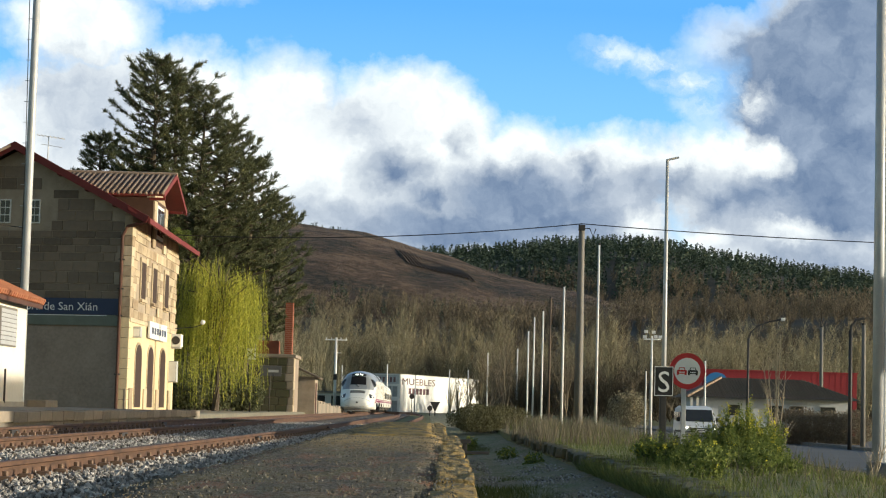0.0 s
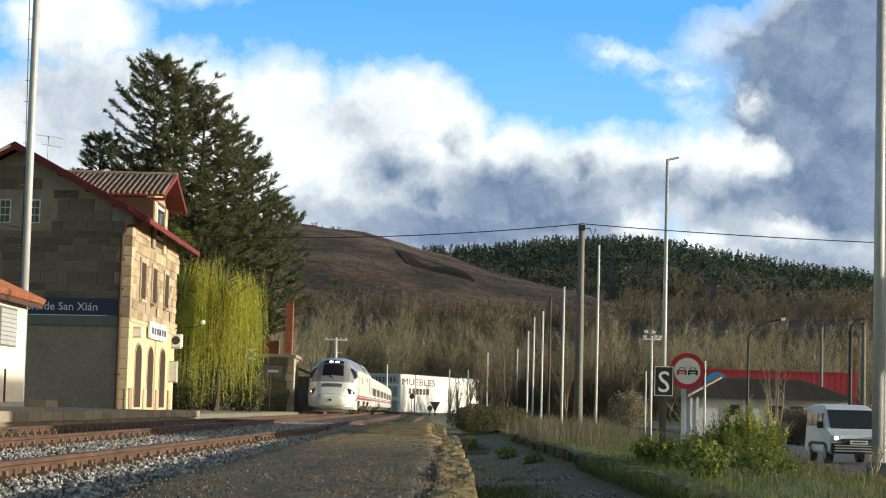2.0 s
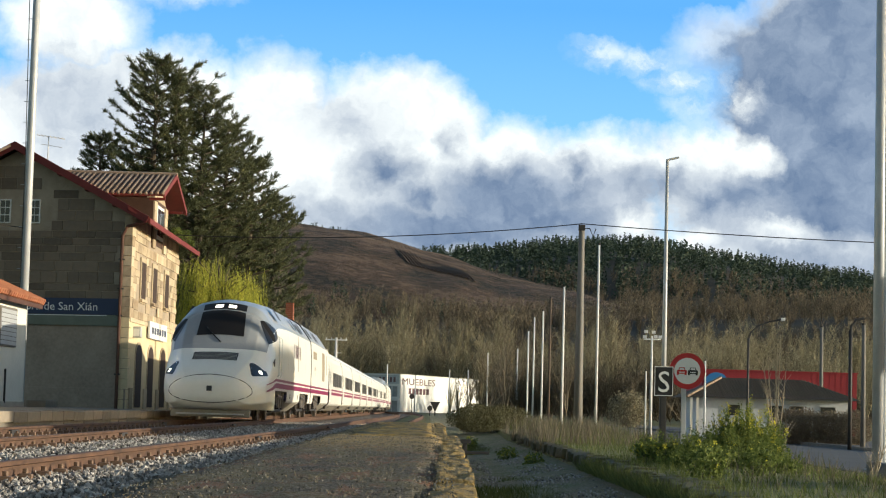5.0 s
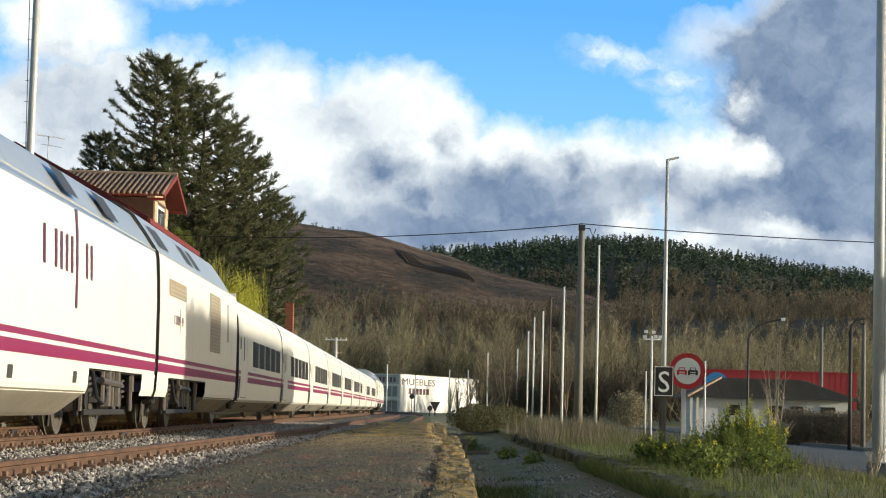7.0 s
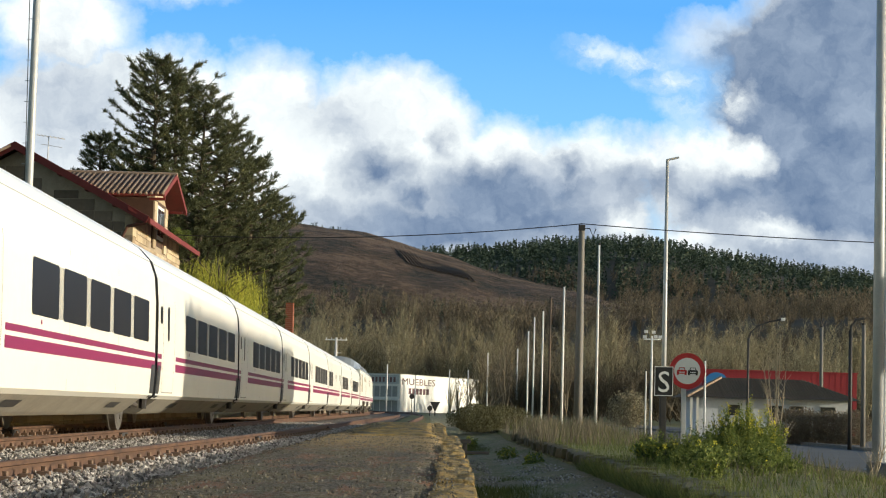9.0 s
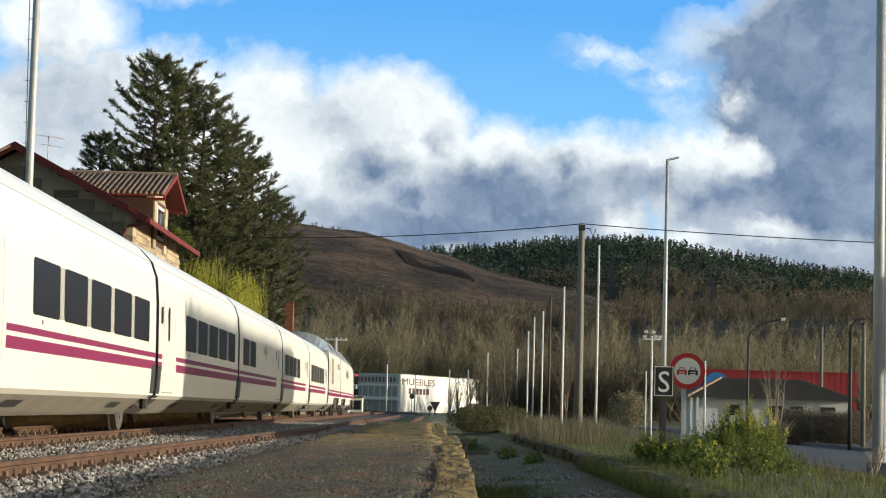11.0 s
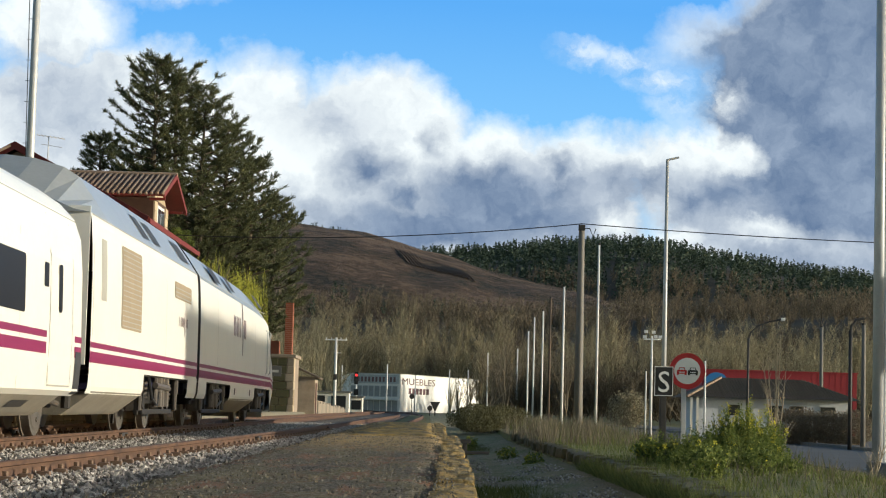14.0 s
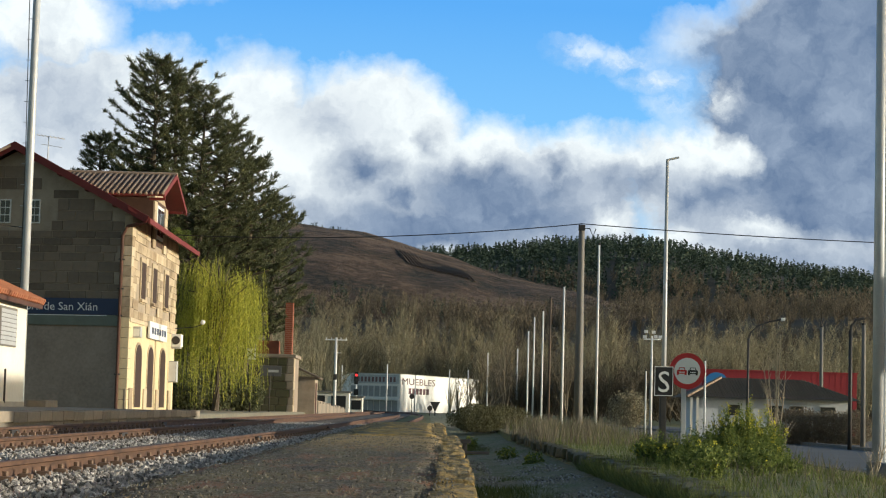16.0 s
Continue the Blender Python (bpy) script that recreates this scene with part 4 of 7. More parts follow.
def stone_store():
    s = tagged(empty("stone_shed", pose(-10.6, 118, 0)), "old granite goods shed with a tall brick chimney", "building")
    part("wall", box(-4, 2.55, 0, 5, -0.2, 3.3), plaster_shaded, s)
    # Face stones take darker colours for shade; the right corner gets a sunlit tone.
    rs = random.Random(9)
    for row in range(7):
        x = -0.0 - 0.2 * (row % 2)
        while x < 2.5:
            w = rs.choice((0.55, 0.7, 0.85))
            part("stone", box(x, min(x + w - 0.03, 2.58), -0.06, 0.02, row * 0.47, row * 0.47 + 0.44, 0.02), granite if x > 1.9 else bank_stone, s)
            x += w
    for row in range(7):
        part("quoin", box(2.5, 2.62, -0.05, 0.9, row * 0.47, row * 0.47 + 0.44, 0.02), granite_sunlit, s)
    part("cornice", box(-4.1, 2.7, -0.12, 5.1, 3.3, 3.5, 0.03), granite, s)
    brick = stone_material("brick", (0.3, 0.08, 0.045), (0.42, 0.14, 0.08), (0.22, 0.1, 0.07))
    ch = part("chimney", box(1.98, 2.4, 0.3, 1.0, 3.4, 6.6), mortar, s, "red brick chimney")
    for row in range(26):
        for k in range(2 + row % 2):
            x0 = 1.97 + k * 0.225 - 0.11 * (row % 2)
            part("brick", box(max(1.96, x0), min(2.42, x0 + 0.21), 0.27, 0.4, 3.5 + row * 0.12, 3.6 + row * 0.12), brick, ch)
        part("brick", box(2.37, 2.425, 0.42, 1.0, 3.5 + row * 0.12, 3.6 + row * 0.12), brick, ch)
    part("chimney", box(0.3, 1.6, 0.5, 1.6, 3.4, 4.3), brick, s, "short brick stack")
    a = tagged(empty("stone_hut", pose(-8.35, 124, 0)), "small pale hut with a sloping dark roof", "hut")
    part("wall", box(0, 1.3, 0, 3, -0.2, 2.3), mortar, a)
    part("roof", prism([(-0.1, 2.85), (1.6, 2.15), (1.6, 2.25), (-0.1, 3.0)], "y", -0.4, 3.4), tile_dark, a)
    part("door", box(1.3, 1.34, 0.6, 1.6, -0.1, 1.9), brown_wood, a)
    w = tagged(empty("wall_yard", pose(0, 0, 0)), "low yellowish stone yard wall beside the track", "wall", kind="structure")
    for k in range(34):
        part("stone", box(-7.4 - rs.uniform(0, 0.2), -7.0, 128 + k * 1.25, 129.22 + k * 1.25, -0.3, 0.72 + rs.uniform(-0.1, 0.14) - 0.012 * k, 0.09), granite, w)
    for k, (x, y, ww, hh) in enumerate(((-11.5, 190, 4.0, 2.1), (-10.0, 215, 3.0, 1.8))):
        b = tagged(empty("track_hut", pose(x, y, -0.3)), "small white trackside hut with dark openings", "hut", "track huts")
        part("wall", box(0, ww, 0, 3, 0, hh), white_wall, b)
        part("roof", box(-0.2, ww + 0.2, -0.2, 3.2, hh, hh + 0.15, 0.02), concrete_pole, b)
        for j in range(2):
            part("window", box(0.3 + j * ww * 0.5, 0.3 + j * ww * 0.5 + ww * 0.35, -0.05, 0, 0.5, hh - 0.3), dark_hole, b)


stone_store()


# ---- train ----
cream = paint("train_white", (0.82, 0.81, 0.77), 0.32, dirt=0.06, scale=0.7, bump=0.0, specular=0.5)
train_grey = paint("train_grey", (0.36, 0.38, 0.4), 0.35, 0.2, dirt=0.15, scale=1.2, bump=0.0)
train_glass = paint("train_glass", (0.017, 0.015, 0.015), 0.35, dirt=0.2, bump=0, specular=0.12)
cab_grey = paint("cab_grey", (0.3, 0.31, 0.325), 0.4, 0.1, dirt=0.1, scale=1.2, bump=0.0)
# This grey includes the shade on the skirt's downward slope.
skirt_shaded_grey = paint("skirt_shaded_grey", (0.27, 0.25, 0.215), 0.6, dirt=0.3, scale=1.5, bump=0.0)
purple = paint("stripe_purple", (0.24, 0.022, 0.09), 0.4, dirt=0.08, bump=0.0)
word_purple = paint("word_purple", (0.1, 0.02, 0.05), 0.4, dirt=0.05, bump=0.0)
grille_brown = paint("grille_brown", (0.36, 0.29, 0.2), 0.6, 0.2, dirt=0.15, scale=4)
seam_dark = paint("seam_dark", (0.05, 0.05, 0.052), 0.6, dirt=0.2)
seam_grey = paint("seam_grey", (0.4, 0.39, 0.36), 0.6, dirt=0.2)
bogie_grey = paint("bogie_grey", (0.04, 0.036, 0.034), 0.65, 0.3, dirt=0.5, scale=6)
bogie_lite = paint("bogie_lite", (0.12, 0.105, 0.095), 0.6, 0.3, dirt=0.5, scale=6)
inner_blue = paint("inner_blue", (0.015, 0.015, 0.06), 0.7)
wheel_steel = paint("wheel_steel", (0.28, 0.25, 0.22), 0.4, 0.7, dirt=0.4, scale=5)

COACH = [(1.12, 0.30), (1.38, 0.50), (1.46, 0.56), (1.48, 0.9), (1.48, 1.3), (1.465, 2.0), (1.43, 2.4), (1.34, 2.65), (1.16, 2.84), (0.88, 3.02), (0.45, 3.16), (0.0, 3.2)]
POWER = [(1.47, 0.86), (1.48, 1.0), (1.48, 1.3), (1.475, 2.0), (1.46, 2.4), (1.44, 2.7), (1.42, 2.82), (1.22, 3.12), (1.0, 3.42), (0.8, 3.55), (0.4, 3.66), (0.0, 3.7)]


def width_at(profile, z):
    for (xa, za), (xb, zb) in zip(profile, profile[1:]):
        if za <= z <= zb:
            return xa + (xb - xa) * (z - za) / (zb - za)
    return profile[0][0]


def hull(profile, y0, y1, lo=0, hi=None, bm=None):
    """The skin of a car body between two points of its profile, both sides."""
    bm = bm or bmesh.new()
    pts = profile[lo:hi]
    ring = pts + [(-x, z) for x, z in reversed(pts) if x > 1e-6]
    a = [bm.verts.new((x, y0, z)) for x, z in ring]
    b = [bm.verts.new((x, y1, z)) for x, z in ring]
    for i in range(len(ring) - 1):
        bm.faces.new((a[i], b[i], b[i + 1], a[i + 1]))
    if hi is None:
        bm.faces.new((a[0], a[-1], b[-1], b[0]))
        bm.faces.new(a)
        bm.faces.new(b[::-1])
    bmesh.ops.recalc_face_normals(bm, faces=bm.faces[:])
    return bm


def patch(profile, y0, y1, z0, z1, off=0.005, cut=0.0, sides=(1, -1), rows=4):
    """A plate that lies on the car's side, on both sides; cut rounds its corners."""
    made = []
    for s in sides:
        bm = bmesh.new()
        made.append(bm)
        zs = [z0 + (z1 - z0) * k / rows for k in range(rows + 1)]
        if cut:
            zs = sorted(set([z0, z0 + cut * 0.35, z0 + cut] + [z for z in zs if z0 + cut < z < z1 - cut] + [z1 - cut, z1 - cut * 0.35, z1]))
        line = []
        for z in zs:
            d = min(z - z0, z1 - z)
            ins = cut * (1 - math.sqrt(max(0, 1 - (1 - min(1, d / cut)) ** 2))) if cut else 0
            x = (width_at(profile, z) + off) * s
            line.append((bm.verts.new((x, y0 + ins, z)), bm.verts.new((x, y1 - ins, z))))
        for (a, b), (c, d) in zip(line, line[1:]):
            bm.faces.new((a, b, d, c) if s > 0 else (b, a, c, d))
    return made


def wheelset():
    bm = tube([(-0.9, 0, 0), (0.9, 0, 0)], 0.08, 10)
    for s in (-1, 1):
        x = s * 0.87
        tube([(x - s * 0.07, 0, 0), (x - s * 0.045, 0, 0), (x - s * 0.04, 0, 0), (x + s * 0.06, 0, 0)], [0.485, 0.485, 0.46, 0.455], 28, bm)
        tube([(x + s * 0.06, 0, 0), (x + s * 0.068, 0, 0)], [0.4, 0.36], 28, bm)
        tube([(x + s * 0.06, 0, 0), (x + s * 0.12, 0, 0)], [0.14, 0.12], 14, bm)
        for k in range(6):
            a = k * math.pi / 3
            tube([(x + s * 0.06, 0.26 * math.cos(a), 0.26 * math.sin(a)), (x + s * 0.08, 0.26 * math.cos(a), 0.26 * math.sin(a))], 0.035, 6, bm)
    return mesh_of(bm, "wheelset", wheel_steel)


WHEELS = wheelset()
SPIN = []


def add_wheels(car, y):
    w = part("wheelset", WHEELS, None, car, "worn steel wheels on one axle", m=pose(0, y, 0.46))
    SPIN.append((w, y))


def bogie(car, yc, half=1.4):
    b = part("bogie", box(-1.12, 1.12, yc - half - 0.6, yc + half + 0.6, 0.42, 0.62, 0.05), bogie_grey, car, "grimy dark bogie with springs and dampers")
    for s in (-1, 1):
        part("side_frame", box(s * 1.1 - 0.08, s * 1.1 + 0.08, yc - half - 0.75, yc + half + 0.75, 0.5, 0.72, 0.04), bogie_grey, b)
        for k in (-1, 1):
            y = yc + k * half
            part("axle_box", box(s * 1.13 - 0.12, s * 1.13 + 0.12, y - 0.2, y + 0.2, 0.3, 0.62, 0.05), bogie_lite, b)
            part("hub_cover", tube([(s * 1.24, y, 0.46), (s * 1.3, y, 0.46)], 0.13, 12), bogie_grey, b)
            for d in (-0.42, 0.42):
                part("coil_spring", tube([(s * 1.2 + 0.075 * math.cos(t * 0.9), y + d + 0.075 * math.sin(t * 0.9), 0.52 + t * 0.011) for t in range(28)], 0.022, 5), bogie_lite, b)
            part("damper", tube([(s * 1.33, y + k * 0.7, 0.32), (s * 1.33, y + k * 0.7, 0.6), (s * 1.33, y + k * 0.7, 0.6), (s * 1.33, y + k * 0.7, 0.9)], [0.04, 0.04, 0.06, 0.06], 8), bogie_lite, b)
            part("brake_arm", box(s * 1.26 - 0.03, s * 1.26 + 0.03, y - 0.58, y - 0.5, 0.25, 0.85, 0.015), bogie_grey, b)
        for k in range(4):
            part("damper", tube([(s * 1.36, yc - 0.6 + k * 0.4, 0.38), (s * 1.36, yc - 0.6 + k * 0.4, 0.88)], 0.045 + 0.02 * (k % 2), 8), bogie_lite, b)
        part("yaw_damper", tube([(s * 1.4, yc - 0.9, 0.72), (s * 1.4, yc + 0.7, 0.68)], 0.05, 8), bogie_lite, b)
        part("hose", tube([(s * 1.36, yc - half, 0.85), (s * 1.4, yc - half + 0.2, 0.5), (s * 1.38, yc - 0.5, 0.4), (s * 1.36, yc, 0.8)], 0.025, 6), black_paint, b)
        part("sand_pipe", tube([(s * 0.95, yc - half - 0.62, 0.6), (s * 0.9, yc - half - 0.5, 0.12)], 0.03, 6), bogie_grey, b)
        part("lower_beam", box(s * 1.3 - 0.03, s * 1.3 + 0.03, yc - half - 0.3, yc + half + 0.3, 0.26, 0.34, 0.02), bogie_grey, b)
    part("inner_wall", box(-1.0, 1.0, yc - half - 0.75, yc + half + 0.75, 0.62, 0.86), inner_blue, b)
    add_wheels(car, yc - half)
    add_wheels(car, yc + half)


def stripes(car, profile, y0, y1, up=(1.14, 1.215), low=(0.96, 1.09)):
    part("stripe", patch(profile, y0, y1, *up, off=0.004, rows=2), purple, car, "purple stripe")
    part("stripe", patch(profile, y0, y1, *low, off=0.004, rows=2), purple, car, "purple stripe")


def word_shape(car, profile, y, z, size, flip=1):
    """The maker's word mark, as plain bars of its size and colour."""
    for s in (1, -1):
        for k, (lo, hi) in enumerate(((0, 0.55), (0, 0.55), (0, 0.55), (-0.5, 1.0), (0, 0.55))):
            yy = y + s * (k - 2) * size * 0.85
            for d in ((0.0, 0.42) if k in (1, 2, 4) else (0.0,)):
                bm = patch(profile, yy + d * size - 0.09 * size, yy + d * size + 0.09 * size, z + lo * size, z + hi * size, 0.006, 0.02, (s,))
                part("word_mark_bar", bm, word_purple, car)


def coach(k):
    L = 13.42
    door_first = k <= 5
    c = tagged(empty("passenger_coach"), "cream white low-floor passenger coach with two purple stripes", "railway coach", "train coaches")
    body = part("body", hull(COACH, 0.17, L - 0.17, 1), cream, c, smooth=False)
    # Black cap over the end face, in place of shade in the gap.
    part("end_frame", hull([(x * 0.998, z) for x, z in COACH[1:]], 0.15, 0.175), seam_dark, c, "black end cap standing for shade in the gap between cars")
    part("underbody", hull([(1.05, 0.26), (1.12, 0.30), (1.38, 0.50), (1.38, 0.55), (0, 0.56)], 0.9, L - 0.9), skirt_shaded_grey, c, "sloping underbody skirt in a shaded grey")
    part("gangway", hull([(x * 0.86, 0.6 + (z - 0.5) * 0.9) for x, z in COACH[1:]], L - 0.3, L + 0.3), seam_dark, c, "black rubber gangway bellows")
    yd = 0.75 if door_first else L - 2.2
    stripes(c, COACH, 0.14, yd - 0.15)
    stripes(c, COACH, yd + 1.6, L - 0.14)
    for a, b in ((yd, yd + 0.012), (yd + 1.4, yd + 1.412)):
        part("door_seam", patch(COACH, a, b, 0.62, 2.55, 0.006), seam_dark, c)
    d = part("door", patch(COACH, yd + 0.04, yd + 1.36, 0.62, 2.55, 0.004, 0.1), cream, c, "plug door flush with the side")
    part("door_window", patch(COACH, yd + 0.5, yd + 0.72, 1.45, 2.0, 0.009, 0.05), train_glass, d)
    part("side_panel", patch(COACH, yd - 0.35, yd - 0.1, 1.7, 1.97, 0.006, 0.03), train_glass, c)
    part("door_bottom_line", patch(COACH, yd, yd + 1.4, 0.6, 0.62, 0.006), seam_grey, c)
    n = {6: 2, 7: 4}.get(k, 5)
    y0 = 3.65 if door_first else 1.0
    for i in range(n):
        y = y0 + i * 1.83
        part("window", patch(COACH, y, y + 1.52, 1.36, 1.98, 0.006, 0.05), train_glass, c, "tinted dark window")
        if i < n - 1:
            part("window_pillar", patch(COACH, y + 1.54, y + 1.81, 1.37, 1.97, 0.004), seam_grey, c)
    for y in (5.9, 9.6):
        part("panel_seam", patch(COACH, y, y + 0.014, 0.56, 2.8, 0.003), seam_grey, c)
    part("roof_line", patch(COACH, 0.2, L - 0.2, 2.615, 2.63, 0.003, rows=1), seam_grey, c)
    part("destination_dot", patch(COACH, y0 + 0.5, y0 + 0.57, 1.27, 1.32, 0.006), purple, c)
    if k == 6:
        word_shape(c, COACH, 7.2, 1.75, 0.32)
    for y in (3.3, 10.2):
        part("vent", patch(COACH, y, y + 0.9, 0.36, 0.44, 0.012), seam_dark, c)
    for a, b in ((0.16, 0.5), (L - 0.55, L - 0.16)):
        part("joint_recess", patch(COACH, a, b, 0.52, 1.03, 0.008, 0.03), seam_dark, c, "dark recess at the articulation")
    # articulation between the coaches
    j = part("joint_frame", box(-1.1, 1.1, L - 0.2, L + 0.1, 0.35, 0.75, 0.03), bogie_grey, c, "dark articulation frame with dampers")
    for s in (-1, 1):
        part("damper", tube([(s * 1.3, L - 0.05, 0.35), (s * 1.3, L, 1.05)], 0.06, 8), bogie_grey, j)
        part("guide_rod", tube([(s * 1.2, L - 0.1, 0.4), (s * 1.15, L - 1.1, 0.5)], 0.04, 8), bogie_lite, j)
        part("joint_cover", box(s * 1.38 - 0.04, s * 1.38 + 0.04, L - 0.17, L + 0.13, 0.55, 1.02, 0.02), inner_blue, j)
        part("spring", tube([(s * 1.05, L + 0.12, 0.4), (s * 1.05, L + 0.12, 0.75)], 0.09, 8), bogie_lite, j)
    add_wheels(c, L - 0.02)
    return c


def generator_car(front, L):
    """front: its bogie stands at its low end, beside the leading power car."""
    c = tagged(empty("generator_car"), "tall cream white generator car with grilles and grey roof", "railway coach", "generator cars")

    def Y(a, b):
        return (a, b) if front else (L - b, L - a)

    part("body", hull(POWER, *Y(0.2, L - 0.5), hi=7), cream, c)
    bm = hull(POWER, *Y(0.2, L - 1.9), lo=6)
    part("roof", bm, train_grey, c, "grey sloping roof")
    # roof steps down to the coaches
    bm = bmesh.new()
    ya, yb = (L - 1.9, L - 0.45) if front else (1.9, 0.45)
    low = [(1.42, 2.82), (1.2, 2.86), (1.0, 2.95), (0.8, 3.02), (0.4, 3.12), (0, 3.15)]
    a = [bm.verts.new((x, ya, z)) for x, z in POWER[6:] + [(-x, z) for x, z in reversed(POWER[6:-1])]]
    b = [bm.verts.new((x, yb, z)) for x, z in low + [(-x, z) for x, z in reversed(low[:-1])]]
    for i in range(len(a) - 1):
        bm.faces.new((a[i], b[i], b[i + 1], a[i + 1]))
    bm.faces.new(b)
    bmesh.ops.recalc_face_normals(bm, faces=bm.faces[:])
    part("roof_slope", bm, train_grey, c)
    # Same black cap here, so the gap looks shaded.
    part("end_frame", hull([(x * 0.998, z) for x, z in POWER], *Y(0.17, 0.21)), seam_dark, c, "black end cap standing for shade in the gap between cars")
    end = box(-1.42, 1.42, *Y(L - 0.52, L - 0.48), 0.9, 2.9)
    part("end_wall", end, cream, c)
    part("gangway", hull([(x * 0.9, 0.6 + (z - 0.5) * 0.9) for x, z in COACH[1:]], *Y(L - 0.6, L + 0.3)), seam_dark, c, "black rubber gangway bellows")
    part("gangway", hull([(x * 0.85, z * 0.93 + 0.15) for x, z in POWER], *Y(-0.2, 0.25)), seam_dark, c, "black rubber gangway bellows")
    stripes(c, POWER, *Y(0.2, L - 0.5), up=(1.12, 1.19), low=(0.93, 1.07))
    part("skirt", patch(COACH, *Y(6.9, L - 0.5), 0.54, 0.9, 0.0), cream, c)
    part("skirt", patch(COACH, *Y(0.14, 1.5), 0.54, 0.9, 0.0), cream, c)
    part("underbody", hull([(1.05, 0.26), (1.12, 0.30), (1.38, 0.50), (1.46, 0.57), (0, 0.58)], *Y(7.0, L - 0.9)), skirt_shaded_grey, c, "sloping underbody skirt in a shaded grey")
    part("floor", box(-1.4, 1.4, *Y(0.3, L - 0.6), 0.84, 0.88), bogie_grey, c)
    for a, b, z0, z1 in ((1.3, 3.6, 2.2, 2.48), (7.4, 9.3, 1.46, 2.6)):
        g = part("grille", patch(POWER, *Y(a, b), z0, z1, 0.006, 0.04), grille_brown, c, "tan louvred intake grille")
        n = int((z1 - z0) / 0.07)
        for k in range(n):
            part("louvre", patch(POWER, *Y(a + 0.06, b - 0.06), z0 + 0.03 + k * 0.07, z0 + 0.045 + k * 0.07, 0.012, rows=1), seam_grey, g)
    part("side_panel", patch(POWER, *Y(10.6, 11.0), 1.75, 2.55, 0.005), seam_grey, c)
    for y in (4.6, 11.6):
        part("panel_seam", patch(POWER, *Y(y, y + 0.015), 0.9, 2.8, 0.004), seam_grey, c)
    word_shape(c, POWER, 2.5 if front else L - 2.5, 1.75, 0.3)
    for a, b in ((0.8, 2.0), (4.6, 5.4), (5.9, 6.6)):
        part("roof_vent", patch(POWER, *Y(a, b), 2.95, 3.3, 0.012, rows=2), seam_dark, c)
    part("roof_line", patch(POWER, *Y(0.2, L - 0.6), 2.8, 2.82, 0.006, rows=1), seam_grey, c)
    bogie(c, 4.2 if front else L - 4.2)
    if front:
        j = part("joint_frame", box(-1.1, 1.1, L - 0.2, L + 0.1, 0.35, 0.75, 0.03), bogie_grey, c)
        for s in (-1, 1):
            part("damper", tube([(s * 1.3, L - 0.05, 0.35), (s * 1.3, L, 1.05)], 0.06, 8), bogie_grey, j)
            part("joint_cover", box(s * 1.38 - 0.04, s * 1.38 + 0.04, L - 0.35, L + 0.13, 0.55, 1.02, 0.02), inner_blue, j)
        add_wheels(c, L - 0.02)
    return c


# the power car's nose: (y, half width, bottom, top, how far it has the body's section)
NOSE = [(0.0, 0.5, 0.62, 0.95, 0), (0.04, 0.76, 0.48, 1.08, 0), (0.15, 0.96, 0.36, 1.22, 0), (0.4, 1.12, 0.31, 1.4, 0), (0.9, 1.26, 0.3, 1.6, 0.0),
        (1.5, 1.385, 0.3, 1.82, 0.0), (2.0, 1.445, 0.3, 2.12, 0.1), (2.6, 1.475, 0.3, 2.57, 0.3), (3.2, 1.48, 0.3, 3.02, 0.75), (3.8, 1.48, 0.3, 3.32, 0.97),
        (4.5, 1.48, 0.3, 3.43, 1.0), (5.6, 1.48, 0.3, 3.48, 1.0), (8.0, 1.48, 0.3, 3.56, 1.0), (20.0, 1.48, 0.3, 3.64, 1.0)]
SOFT = [(0.8, 0.0), (0.965, 0.13), (1.0, 0.32), (1.0, 0.45), (0.985, 0.56), (0.93, 0.66), (0.86, 0.76), (0.78, 0.86), (0.69, 0.935), (0.5, 0.98), (0.25, 0.995), (0.0, 1.0)]


def nose_at(y):
    for a, b in zip(NOSE, NOSE[1:]):
        if a[0] <= y <= b[0]:
            f = (y - a[0]) / (b[0] - a[0])
            return [p + (q - p) * f for p, q in zip(a, b)]
    return list(NOSE[-1])


def section(y):
    """The outline at y, from the sill over the roof's middle."""
    _, w, zb, zt, k = nose_at(y)
    sill = 0.86 if y > 3.3 else zb
    pts = []
    for (u, v), (px, pz) in zip(SOFT, POWER):
        ax, az = (w if y > 3.29 and v < 0.35 else u * w), sill + (zt - sill) * v
        bx, bz = px * w / 1.48, sill + (pz - 0.86) * (zt - sill) / 2.84
        pts.append((ax + (bx - ax) * k, az + (bz - az) * k))
    if y < 3.3:
        round_in = 0.86 if y < 0.5 else 0.93
        pts[0] = (pts[0][0] * round_in, pts[0][1])
    return pts


